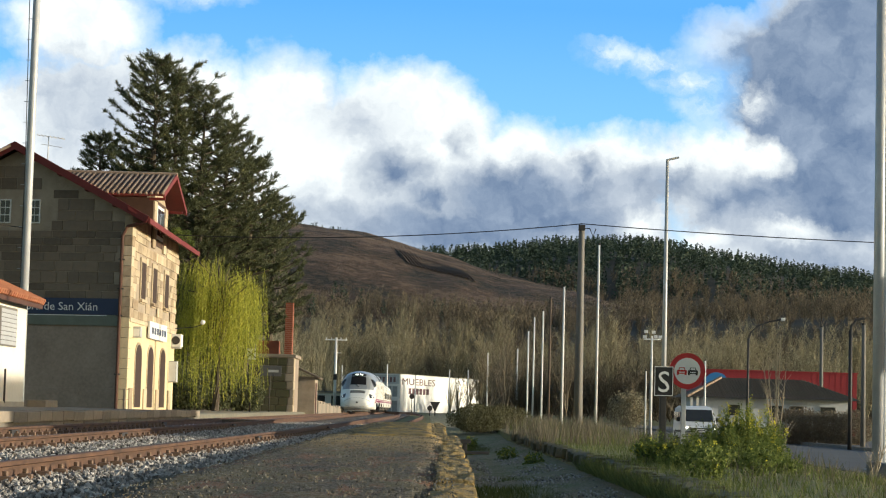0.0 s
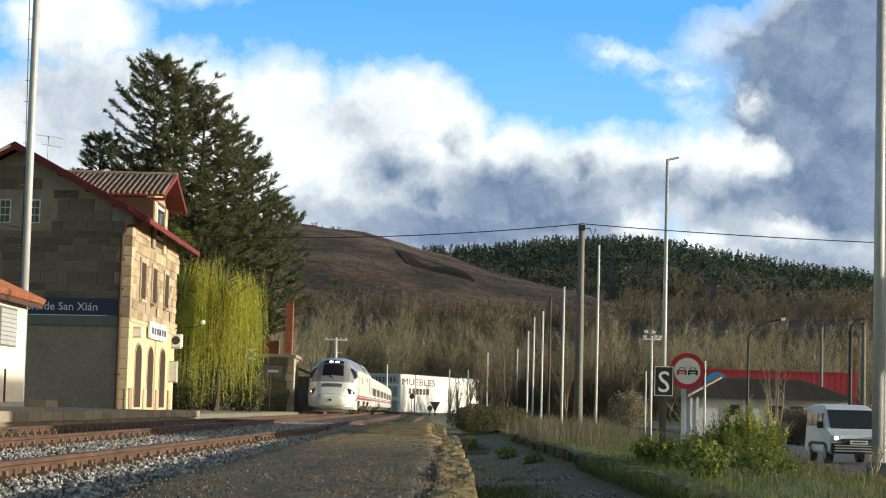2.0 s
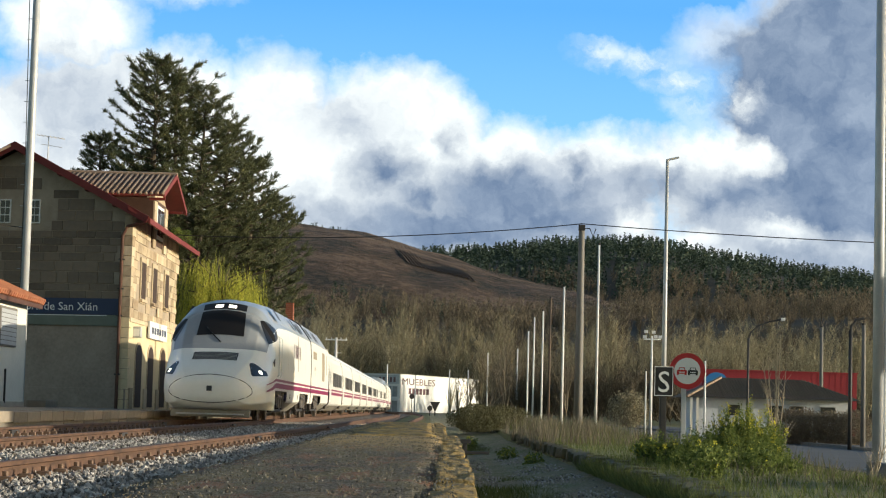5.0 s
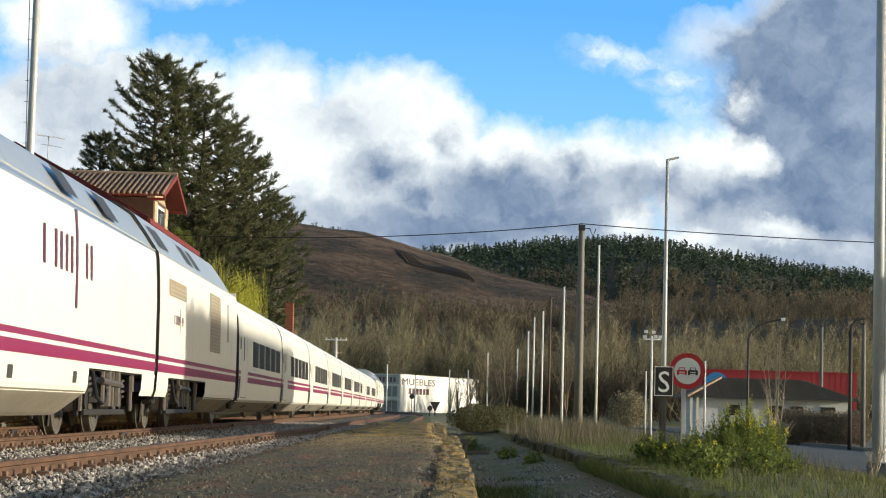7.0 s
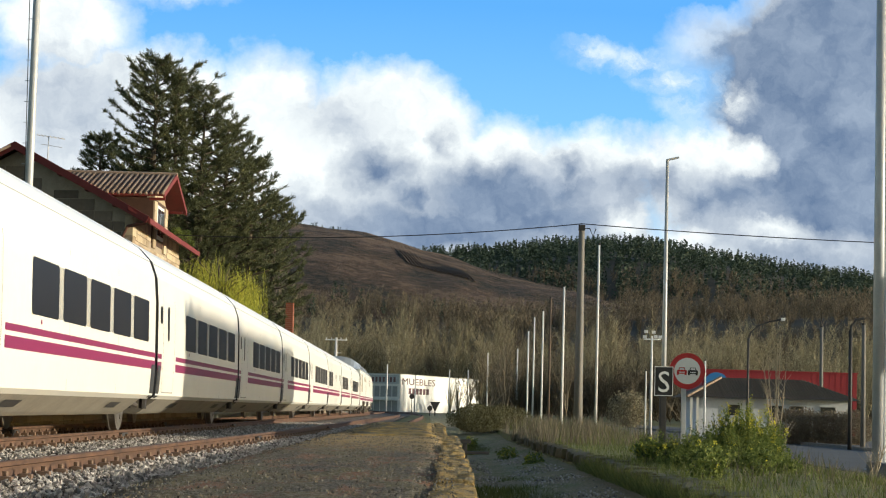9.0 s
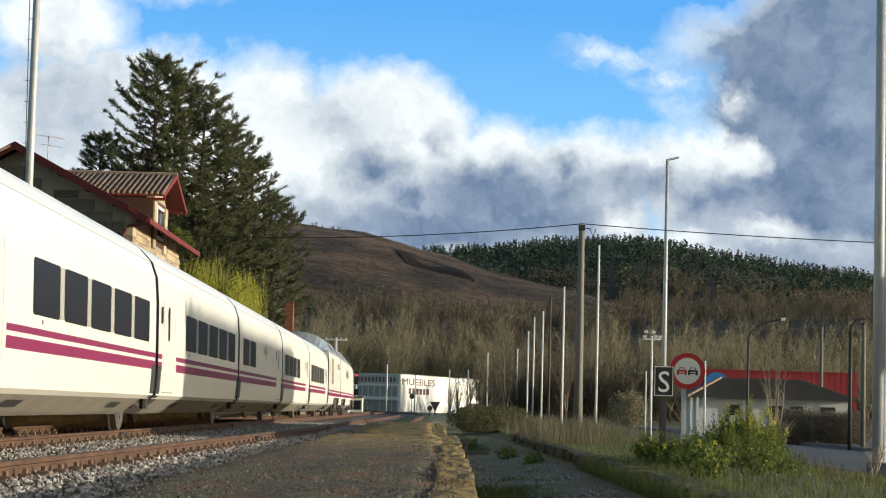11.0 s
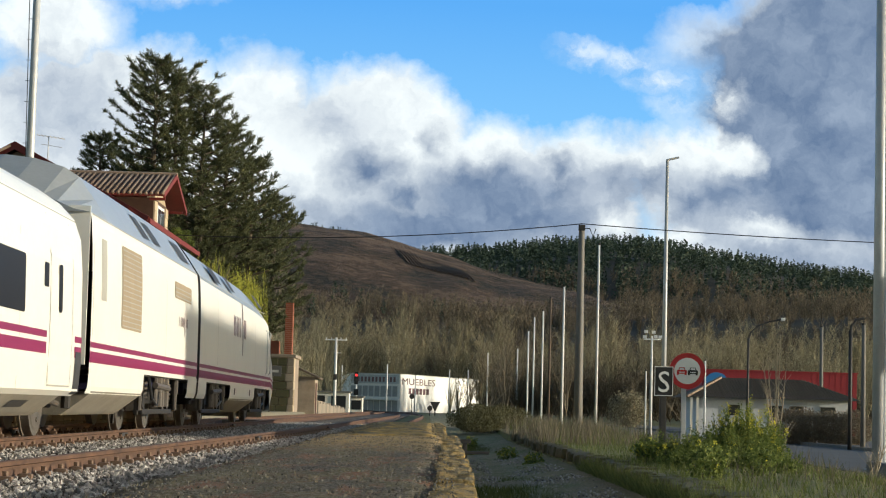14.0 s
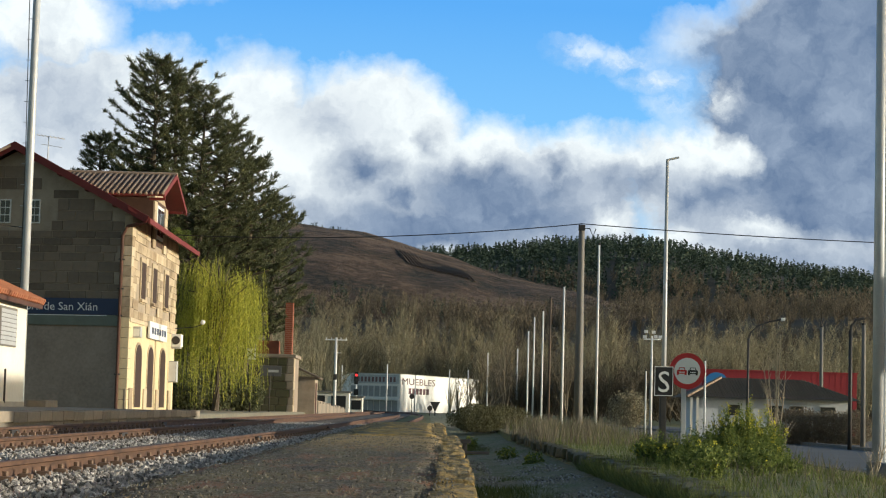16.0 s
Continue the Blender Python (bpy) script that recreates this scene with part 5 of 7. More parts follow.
def skin_patch(y0, y1, pick, off=0.006, ny=8, nu=6, sides=(1, -1), material_bm=None):
    """A plate on the nose; pick(y, f) gives, across f from 0 to 1, the section's height z, or x with a leading 'x'."""
    made = []
    for s in sides:
        bm = bmesh.new()
        made.append(bm)
        grid = []
        for j in range(ny + 1):
            f = j / ny
            y = y0 + (y1 - y0) * f
            sec = section(y)
            row = []
            for i in range(nu + 1):
                kind, val = pick(f, i / nu)
                best = None
                for (xa, za), (xb, zb) in zip(sec, sec[1:]):
                    if kind == "z" and min(za, zb) <= val <= max(za, zb) and abs(zb - za) > 1e-6:
                        t = (val - za) / (zb - za)
                        best = (xa + (xb - xa) * t, val, xb - xa, zb - za)
                        break
                    if kind == "x" and za > sec[0][1] + 0.4 * (sec[-1][1] - sec[0][1]) and min(xa, xb) <= abs(val) <= max(xa, xb) and abs(xb - xa) > 1e-6:
                        t = (abs(val) - xa) / (xb - xa)
                        best = (abs(val), za + (zb - za) * t, xb - xa, zb - za)
                        break
                if best is None:
                    best = (sec[-1][0] if kind == "x" else sec[5][0], sec[-1][1] if kind == "x" else min(val, sec[-1][1]), -1, 0.01)
                x, z, dx, dz = best
                n = Vector((dz, -0.5 if y < 4 else 0, -dx)).normalized()
                if kind == "x" and val < 0:
                    x, n.x = -x, -n.x
                row.append(bm.verts.new((s * (x + n.x * off), y + n.y * off, z + n.z * off)))
            grid.append(row)
        for a, b in zip(grid, grid[1:]):
            for i in range(nu):
                bm.faces.new((a[i], a[i + 1], b[i + 1], b[i]) if s > 0 else (a[i + 1], a[i], b[i], b[i + 1]))
    return made


def power_car():
    L = 20.1
    c = tagged(empty("power_car"), "streamlined cream white power car with grey roof and duck-bill nose", "locomotive", "power cars")
    ys = [0, 0.02, 0.04, 0.09, 0.15, 0.27, 0.4, 0.65, 0.9, 1.1, 1.3] + [1.5 + 0.03 * k for k in range(60)] + [3.3] + [3.33 + 0.04 * k for k in range(32)] + [5.0, 5.6, 8, 12, 16, L - 0.2]
    bm, rf = bmesh.new(), bmesh.new()
    for target, pick in ((bm, slice(0, None)), (rf, slice(6, None))):
        rows = []
        for y in ys:
            sec = section(y)
            if target is bm:
                sec = sec[:7] if y > 3.29 else sec
                sec = [(a[0] + (b[0] - a[0]) * f / 6, a[1] + (b[1] - a[1]) * f / 6) for a, b in zip(sec, sec[1:]) for f in range(6)] + [sec[-1]]
            if target is rf:
                if y < 3.25:
                    continue
                sec = sec[6:]
            rows.append([[target.verts.new((s * x, y, z)) for x, z in sec] for s in (1, -1)])
        for a, b in zip(rows, rows[1:]):
            for s in (0, 1):
                n = min(len(a[s]), len(b[s]))
                for i in range(n - 1):
                    q = (a[s][i], b[s][i], b[s][i + 1], a[s][i + 1])
                    target.faces.new(q if s == 0 else q[::-1])
        if target is bm:
            f = rows[0]
            target.faces.new(f[0] + f[1][::-1])
            for a, b in zip(rows[:70], rows[1:70]):
                target.faces.new((a[0][0], a[1][0], b[1][0], b[0][0]))
        bmesh.ops.remove_doubles(target, verts=target.verts[:], dist=0.0005)
        bmesh.ops.recalc_face_normals(target, faces=target.faces[:])
    for co, no in (((0, 0, 2.12), (0, 0.1, 1)), ((0, 2.6, 2.0), (0, -0.55, 1))):
        bmesh.ops.bisect_plane(bm, geom=bm.verts[:] + bm.edges[:] + bm.faces[:], dist=0.0001, plane_co=co, plane_no=no)
    for f in bm.faces:
        q = f.calc_center_median()
        if q.z + 0.1 * q.y > 2.12 and q.z > 2.0 + 0.55 * (q.y - 2.6) and q.y < 4.6:
            f.material_index = 1
    part("body", bm, [cream, cab_grey], c, "cream white shell with silver grey cab", smooth=True)
    part("roof", rf, train_grey, c, "grey sloping roof", smooth=True)
    # Rear end closed in black for a shaded gap.
    part("end_wall", prism([(x, z) for x, z in POWER[:-1]] + [(-x, z) for x, z in reversed(POWER)], "y", L - 0.2, L - 0.155), seam_dark, c, "black end cap standing for shade in the gap between cars")
    part("gangway", hull([(x * 0.85, z * 0.93 + 0.15) for x, z in POWER], L - 0.25, L + 0.0), seam_dark, c)
    part("floor", box(-1.4, 1.4, 3.4, L - 0.3, 0.84, 0.88), bogie_grey, c)
    # windscreen with its grey surround, light bar and side windows
    part("windscreen", skin_patch(2.3, 3.3, lambda f, u: ("x", (2 * u - 1) * (0.65 - 0.05 * f)), 0.012, 10, 10, (1,)), train_glass, c, "dark curved windscreen", smooth=True)
    part("light_bar", skin_patch(3.36, 3.75, lambda f, u: ("x", (2 * u - 1) * 0.6), 0.012, 4, 8, (1,)), train_glass, c, "dark band with upper headlights", smooth=True)
    for x in (-0.17, 0.2):
        part("headlight", skin_patch(3.46, 3.62, lambda f, u, x=x: ("x", x + (u - 0.5) * 0.22), 0.02, 3, 3, (1,)), lamp_white, c, "lit white headlight")
    part("wiper", tube([(0.05, 2.0, 2.14), (-0.2, 2.3, 2.36), (-0.4, 2.6, 2.56)], 0.018, 5), black_paint, c)
    part("side_window", skin_patch(2.8, 3.95, lambda f, u: ("z", 2.12 + 0.2 * f + u * (0.03 + min(0.56 * min(1, f / 0.35) ** 0.7 * (1 - max(0, (f - 0.4) / 0.6) ** 2), nose_at(2.8 + 1.15 * f)[3] - 2.5 - 0.2 * f + 0.12))), 0.01, 18, 6), train_glass, c, "dark teardrop cab side window", smooth=True)
    part("nose_grille", skin_patch(1.0, 1.55, lambda f, u: ("x", (2 * u - 1) * 0.6), 0.008, 4, 6, (1,)), seam_dark, c, "dark louvred nose grille")
    for k in range(5):
        part("louvre", skin_patch(1.05 + k * 0.1, 1.08 + k * 0.1, lambda f, u: ("x", (2 * u - 1) * 0.57), 0.016, 1, 6, (1,)), seam_grey, c)
    part("lamp_glass", skin_patch(0.72, 1.75, lambda f, u: ("z", 1.2 + 0.03 * f + u * (0.02 + 0.33 * math.sin(min(1.0, f * 1.1 + 0.04) * 2.8))), 0.008, 12, 4), train_glass, c, "dark almond headlamp glass", smooth=True)
    part("lamp_bulb", skin_patch(1.25, 1.42, lambda f, u: ("z", 1.27 + u * 0.09), 0.016, 3, 3), lamp_white, c, "lit lower headlamp")
    loop = []
    for t in np.linspace(0.0, math.pi * 2, 41):
        px, pz = 1.1 * math.cos(t), 0.78 + (0.44 if math.sin(t) > 0 else 0.3) * math.sin(t)
        y = 0.0
        while y < 2.0:
            sec = section(y)
            wide = [xa + (xb - xa) * (pz - za) / (zb - za) for (xa, za), (xb, zb) in zip(sec, sec[1:]) if za <= pz <= zb and zb > za]
            if wide and wide[0] >= abs(px):
                break
            y += 0.01
        loop.append((px, y - 0.004, pz))
    part("coupler_seam", tube(loop, 0.012, 5), seam_dark, c, "dark seam of the coupler cover")
    part("tow_cap", box(-0.07, 0.07, -0.03, 0.05, 0.78, 0.92, 0.02), seam_dark, c)
    part("snow_plough", box(-1.05, 1.05, 0.45, 0.6, 0.1, 0.3, 0.03), skirt_shaded_grey, c)
    part("step_bar", box(-0.9, 0.9, 0.35, 0.5, 0.16, 0.2, 0.01), steel, c)
    # stripes rise at the cab
    for lo, hi in ((1.12, 1.19), (0.93, 1.07)):
        part("stripe", skin_patch(3.4, 5.2, lambda f, u, lo=lo, hi=hi: ("z", lo + u * (hi - lo)), 0.008, 10, 2), purple, c, "purple stripe")
        part("stripe", skin_patch(5.2, L - 0.14, lambda f, u, lo=lo, hi=hi: ("z", lo + u * (hi - lo)), 0.006, 4, 2), purple, c, "purple stripe")
        part("stripe", skin_patch(1.5, 3.4, lambda f, u, lo=lo, hi=hi: ("z", lo - 0.14 * (1 - f) + u * (hi - lo) * (0.3 + 0.7 * f)), 0.01, 16, 2), purple, c, "purple stripe")
    for a in (4.1, 4.9, 4.35):
        part("door_seam", skin_patch(a, a + 0.018, lambda f, u: ("z", 1.2 + u * 1.5), 0.006, 1, 5), seam_grey, c)
    for a in (4.0, 5.0):
        part("handrail", tube([(1.48, a, 1.25), (1.52, a, 1.3), (1.51, a, 2.35), (1.45, a, 2.4)], 0.012, 5), steel, c)
        part("handrail", tube([(-1.48, a, 1.25), (-1.52, a, 1.3), (-1.51, a, 2.35), (-1.45, a, 2.4)], 0.012, 5), steel, c)
    for a in (8.2, 16.8):
        part("panel_seam", patch(POWER, a, a + 0.015, 0.88, 2.8, 0.005), seam_grey, c)
    part("marker", prism([(2.55, 1.62), (2.95, 1.72), (2.95, 1.52)], "x", 1.465, 1.485), seam_dark, c)
    word_shape(c, POWER, 12.2, 1.95, 0.8)
    for a, b in ((5.2, 6.2), (12.5, 13.4), (15.5, 16.6)):
        part("roof_vent", patch(POWER, a, b, 2.92, 3.26, 0.012, rows=2), seam_dark, c)
    part("roof_line", patch(POWER, 5.5, L - 0.2, 2.8, 2.82, 0.006, rows=1), seam_grey, c)
    part("roof_line", patch(POWER, 9.0, 9.02, 2.85, 3.4, 0.006), seam_dark, c)
    # skirts between the bogies and bogies
    part("skirt", patch(COACH, 8.0, 14.0, 0.54, 0.88, 0.0), cream, c)
    part("skirt", patch(COACH, 18.6, L - 0.14, 0.54, 0.88, 0.0), cream, c)
    part("skirt_flap", patch(COACH, 9.2, 9.45, 0.66, 0.8, 0.006), seam_dark, c)
    part("skirt_flap", patch(COACH, 12.9, 13.15, 0.66, 0.8, 0.006), seam_dark, c)
    part("underbody", hull([(1.05, 0.26), (1.12, 0.30), (1.38, 0.50), (1.46, 0.57), (0, 0.58)], 8.1, 13.9), skirt_shaded_grey, c, "sloping fuel tank skirt in a shaded grey")
    bogie(c, 5.75)
    bogie(c, 16.3)
    return c


VEHICLES = []
first = power_car()
gen = generator_car(True, 13.3)
VEHICLES += [(first, 0.0, 20.1, 1), (gen, 20.1, 13.3, 1)]
for k in range(9):
    VEHICLES.append((coach(k), 33.4 + 13.42 * k, 13.42, 1))
VEHICLES.append((generator_car(False, 12.22), 33.4 + 13.42 * 9, 12.22, 1))
last = power_car()
VEHICLES.append((last, 33.4 + 13.3 * 10, 20.1, -1))


# ---- van ----
def van():
    v = tagged(empty("van"), "white leisure activity van with lit headlamps on the road", "van")
    vp = paint("van_paint", (0.72, 0.74, 0.78), 0.3, dirt=0.06, bump=0.0, specular=0.6)
    side = [(0.05, 0.35), (0.0, 0.6), (0.12, 0.85), (0.75, 1.02), (1.35, 1.62), (1.75, 1.76), (3.2, 1.8), (3.95, 1.72), (4.05, 1.1), (4.05, 0.4), (3.9, 0.3), (0.3, 0.3)]
    bm = prism(side, "x", -0.83, 0.83)
    for q in bm.verts:
        if q.co.z > 1.0:
            q.co.x *= 1 - 0.14 * (q.co.z - 1.0) / 0.8
    bmesh.ops.bevel(bm, geom=bm.edges[:], offset=0.05, segments=2, affect="EDGES")
    part("body", bm, vp, v, smooth=False)
    part("bumper", box(-0.8, 0.8, -0.06, 0.2, 0.32, 0.62, 0.05), black_paint, v, "dark plastic bumper")
    part("grille", box(-0.5, 0.5, -0.08, 0.05, 0.64, 0.76, 0.02), iron_dark, v)
    for z in (0.38, 0.46, 0.54):
        part("grille_bar", box(-0.72, 0.72, -0.08, -0.05, z, z + 0.03), steel, v)
    part("number_plate", box(-0.26, 0.26, -0.1, -0.07, 0.6, 0.71), white_paint, v)
    part("plate_bar", box(-0.2, 0.2, -0.105, -0.1, 0.635, 0.675), black_paint, v)
    part("windscreen", prism([(0.77, 1.06), (1.32, 1.6), (1.3, 1.62), (0.74, 1.08)], "x", -0.68, 0.68), glass_dark, v, "dark windscreen")
    for s in (-1, 1):
        h = part("headlamp", box(s * 0.66 - 0.14, s * 0.66 + 0.14, 0.0, 0.2, 0.68, 0.86, 0.04), steel, v)
        part("bulb", disc(0.06, -0.012, 0.01, 14), lamp_white, h, m=pose(s * 0.66, 0, 0.77))
        part("mirror", box(s * 0.93 - 0.09, s * 0.93 + 0.09, 1.05, 1.15, 1.05, 1.25, 0.03), black_paint, v)
        for a, b in ((1.15, 1.95), (2.05, 2.9), (3.0, 3.75)):
            part("side_window", prism([(a + 0.12 * (a < 1.2), 1.12), (b, 1.12), (b, 1.5), (a + 0.3 * (a < 1.2), 1.5)], "x", s * 0.79 - 0.02, s * 0.79 + 0.02), glass_dark, v)
        for y in (0.75, 3.2):
            w = part("wheel", tube([(s * 0.64, y, 0.3), (s * 0.84, y, 0.3)], 0.3, 20), black_paint, v)
            part("hub", tube([(s * 0.84, y, 0.3), (s * 0.86, y, 0.3)], 0.18, 14), steel, w)
        part("door_strip", box(s * 0.835 - 0.01, s * 0.835 + 0.01, 0.9, 3.0, 0.55, 0.64), black_paint, v)
    return v


VAN = van()


# ---- plants ----
def leaf_material(name, a, b, back=0.35, rough=0.7):
    n = Nodes(name, rough, specular=0.25)
    c = n.mix(n.island(), a, b)
    n.base(c)
    tr = n.node("ShaderNodeBsdfTranslucent", Color=c)
    mx = n.node("ShaderNodeMixShader", Fac=back)
    n.t.links.new(n.b.outputs[0], mx.inputs[1])
    n.t.links.new(tr.outputs[0], mx.inputs[2])
    n.t.links.new(mx.outputs[0], n.t.nodes["Material Output"].inputs[0])
    return n.mat


pine_needles = leaf_material("pine_needles", (0.05, 0.062, 0.034), (0.2, 0.205, 0.105), 0.35)
willow_leaves = leaf_material("willow_leaves", (0.26, 0.29, 0.04), (0.6, 0.58, 0.11), 0.45)
grass_leaf = leaf_material("grass_leaf", (0.055, 0.08, 0.02), (0.18, 0.195, 0.06), 0.35)
herb_leaf = leaf_material("herb_leaf", (0.055, 0.085, 0.022), (0.24, 0.28, 0.07), 0.45)
flower_yellow = leaf_material("flower_yellow", (0.5, 0.46, 0.04), (0.7, 0.64, 0.08), 0.3)
dry_grass = leaf_material("dry_grass", (0.075, 0.066, 0.048), (0.22, 0.19, 0.135), 0.3)
bramble = leaf_material("bramble", (0.05, 0.05, 0.024), (0.15, 0.14, 0.07), 0.2)
bark = paint("bark", (0.1, 0.08, 0.06), 0.95, dirt=0.4, scale=3)
twig_olive = leaf_material("twig_olive", (0.14, 0.122, 0.078), (0.4, 0.355, 0.235), 0.2)
twig_brown = leaf_material("twig_brown", (0.1, 0.082, 0.06), (0.25, 0.205, 0.145), 0.2)
twig_dark = leaf_material("twig_dark", (0.05, 0.04, 0.028), (0.13, 0.105, 0.07), 0.15)
# Lighter, bluish and low in contrast: distance haze put into the needle colour.
hazed_pine = leaf_material("hazed_pine", (0.036, 0.056, 0.042), (0.076, 0.106, 0.074), 0.1)


def slivers(rng, base, direction, length, width, bend=None):
    """Thin pointed blades, one triangle each, from base points along unit directions."""
    n = len(base)
    side = np.cross(direction, rng.normal(size=(n, 3)))
    side /= np.linalg.norm(side, axis=1, keepdims=True) + 1e-9
    w = np.asarray(width).reshape(-1, 1)
    ln = np.asarray(length).reshape(-1, 1)
    tip = base + direction * ln
    if bend is not None:
        tip = tip + bend
    return np.stack([base - side * w, base + side * w, tip], 1).reshape(-1, 3)


def tri_mesh(name, verts, material):
    v = np.asarray(verts, dtype=np.float32).reshape(-1, 3)
    n = len(v) // 3
    me = bpy.data.meshes.new(name)
    me.vertices.add(len(v))
    me.vertices.foreach_set("co", v.ravel())
    me.loops.add(3 * n)
    me.loops.foreach_set("vertex_index", np.arange(3 * n, dtype=np.int32))
    me.polygons.add(n)
    me.polygons.foreach_set("loop_start", np.arange(0, 3 * n, 3, dtype=np.int32))
    me.update(calc_edges=True)
    me.materials.append(material)
    return me


def unit(v):
    return v / (np.linalg.norm(v, axis=-1, keepdims=True) + 1e-9)


def pine(x, y, z0, height, spread, seed, low=0.18, lean=0.0, round_top=2.6):
    """Whorls of limbs that turn up at their ends; needles stand in tufts along side sprays."""
    rng = np.random.default_rng(seed)
    t = tagged(empty("pine_tree", pose(x, y, z0)), "tall dark green pine with ragged open crown", "tree", "pines")
    bm = tube([(0, 0, 0), (lean * 0.3, 0, height * 0.35), (lean * 0.7, 0.1, height * 0.7), (lean, 0, height * 0.98)], [0.32, 0.24, 0.13, 0.03], 8)
    tufts, ways = [], []
    z = low * height
    while z < height - 0.2:
        f = z / height
        wide = spread * min(1.0, 0.12 + 0.88 * ((height - z) / round_top) ** 0.75)
        wide *= 0.7 + 0.3 * min(1.0, (f - low) * 6)
        turn = rng.uniform(0, 6.28)
        for b in range(6):
            if rng.random() < 0.12:
                continue
            a = turn + b * 1.047 + rng.uniform(-0.35, 0.35)
            reach = wide * rng.uniform(0.55, 1.12)
            out = np.array([math.cos(a), math.sin(a), 0.0])
            p0 = np.array([lean * f, 0, z + rng.uniform(-0.2, 0.2)])
            rise = 0.1 + 0.55 * max(0.0, f - 0.55) + rng.uniform(-0.1, 0.15)
            pts = [p0 + out * reach * k + np.array([0, 0, reach * (rise * k + 0.28 * k ** 3)]) for k in (0, 0.4, 0.75, 1.0)]
            tube(pts, [0.06 * (1.15 - f) + 0.015, 0.04, 0.025, 0.01], 4, bm, caps=False)
            side = np.array([-out[1], out[0], 0.0])
            for q in range(int(5 + 4.5 * reach)):
                k = rng.uniform(0.22, 1.0) ** 0.75
                base = p0 + out * reach * k + np.array([0, 0, reach * (rise * k + 0.28 * k ** 3)])
                w = unit(out * rng.uniform(0.3, 1.1) + side * rng.choice((-1, 1)) * rng.uniform(0.1, 1.0) + np.array([0, 0, rng.uniform(0.1, 0.8)]))
                ln = rng.uniform(0.25, 0.62) * (1.15 - 0.4 * k)
                for m in range(4):
                    tufts.append(base + w * ln * (m + 1) / 4)
                    ways.append(w)
        z += rng.uniform(0.42, 0.62)
    c, dr = np.array(tufts), np.array(ways)
    k = 8
    base = np.repeat(c, k, 0) + rng.normal(0, 0.03, (len(c) * k, 3))
    dirs = unit(rng.normal(0, 0.62, (len(c) * k, 3)) + np.array([0, 0, 0.35]) + 0.9 * np.repeat(dr, k, 0))
    v = slivers(rng, base, dirs, rng.uniform(0.14, 0.3, len(base)), rng.uniform(0.011, 0.024, len(base)))
    part("trunk", bm, bark, t)
    part("crown", tri_mesh("crown", v, pine_needles), None, t)


pine(-15.4, 106, 0.05, 19.1, 2.6, 1, 0.3, 0.3, 3.2)
pine(-14.0, 107, 0.05, 18.7, 2.3, 2, 0.2, -0.2, 2.6)
pine(-12.9, 108, 0.05, 17.6, 2.6, 3, 0.15, 0.2, 3.4)
pine(-11.9, 111, 0.05, 16.3, 2.7, 4, 0.15, 0.2, 3.6)
pine(-10.6, 113, 0.05, 14.6, 2.6, 5, 0.3, 0.2, 4.0)
pine(-9.9, 121, 0.05, 13.2, 2.7, 7, 0.36, 0.3, 4.4)
pine(-18.9, 112, 0.05, 15.6, 1.6, 6, 0.5, -0.2, 2.2)
pine(-17.4, 113, 0.05, 14.6, 1.7, 9, 0.5, 0.0, 2.2)
pine(-12.6, 110, 0.05, 11.0, 2.8, 8, 0.15, 0.0)


def willow(x, y, z0, height, spread):
    rng = np.random.default_rng(21)
    t = tagged(empty("willow_tree", pose(x, y, z0)), "yellow-green weeping willow beside the station house", "tree")
    bm = tube([(0, 0, 0), (0.1, 0, 1.6), (0.0, 0.1, 3.2), (0.1, 0, 5.0)], [0.2, 0.16, 0.13, 0.06], 8)
    verts = []
    for i in range(34):
        a = i * 2.399
        reach = spread * rng.uniform(0.35, 1.0)
        z = height * rng.uniform(0.5, 0.72)
        top = min(height, z + rng.uniform(0.8, 2.4) + 0.5 * (spread - reach))
        tip = np.array([math.cos(a) * reach, math.sin(a) * reach, top])
        mid = np.array([math.cos(a) * reach * 0.45, math.sin(a) * reach * 0.45, (z + top) / 2 + 0.5])
        tube([(0.05, 0, z * 0.75), mid, tip], [0.07, 0.045, 0.02], 5, bm, caps=False)
        for _ in range(24):
            f = rng.uniform(0.35, 1.05)
            p = mid + (tip - mid) * f + rng.normal(0, 0.22, 3)
            out = np.array([math.cos(a), math.sin(a), 0]) * rng.uniform(0.05, 0.5) + rng.normal(0, 0.12, 3)
            ln = rng.uniform(1.2, max(1.5, p[2] - rng.uniform(0.1, 1.6)))
            m = int(ln / 0.075)
            s = np.linspace(0, 1, m)
            pts = p + np.outer(np.sqrt(s), out) + np.outer(s, np.array([0, 0, -ln])) + np.outer(np.sin(s * 3), rng.normal(0, 0.1, 3))
            dirs = unit(rng.normal(0, 0.4, (m, 3)) + np.array([0, 0, -1.0]))
            verts.append(slivers(rng, pts, dirs, rng.uniform(0.09, 0.19, m), rng.uniform(0.009, 0.02, m)))
    part("trunk", bm, bark, t)
    part("crown", tri_mesh("crown", np.concatenate(verts), willow_leaves), None, t, "drooping strands of fresh yellow-green leaves")


willow(-10.6, 99, 0.05, 7.8, 2.25)


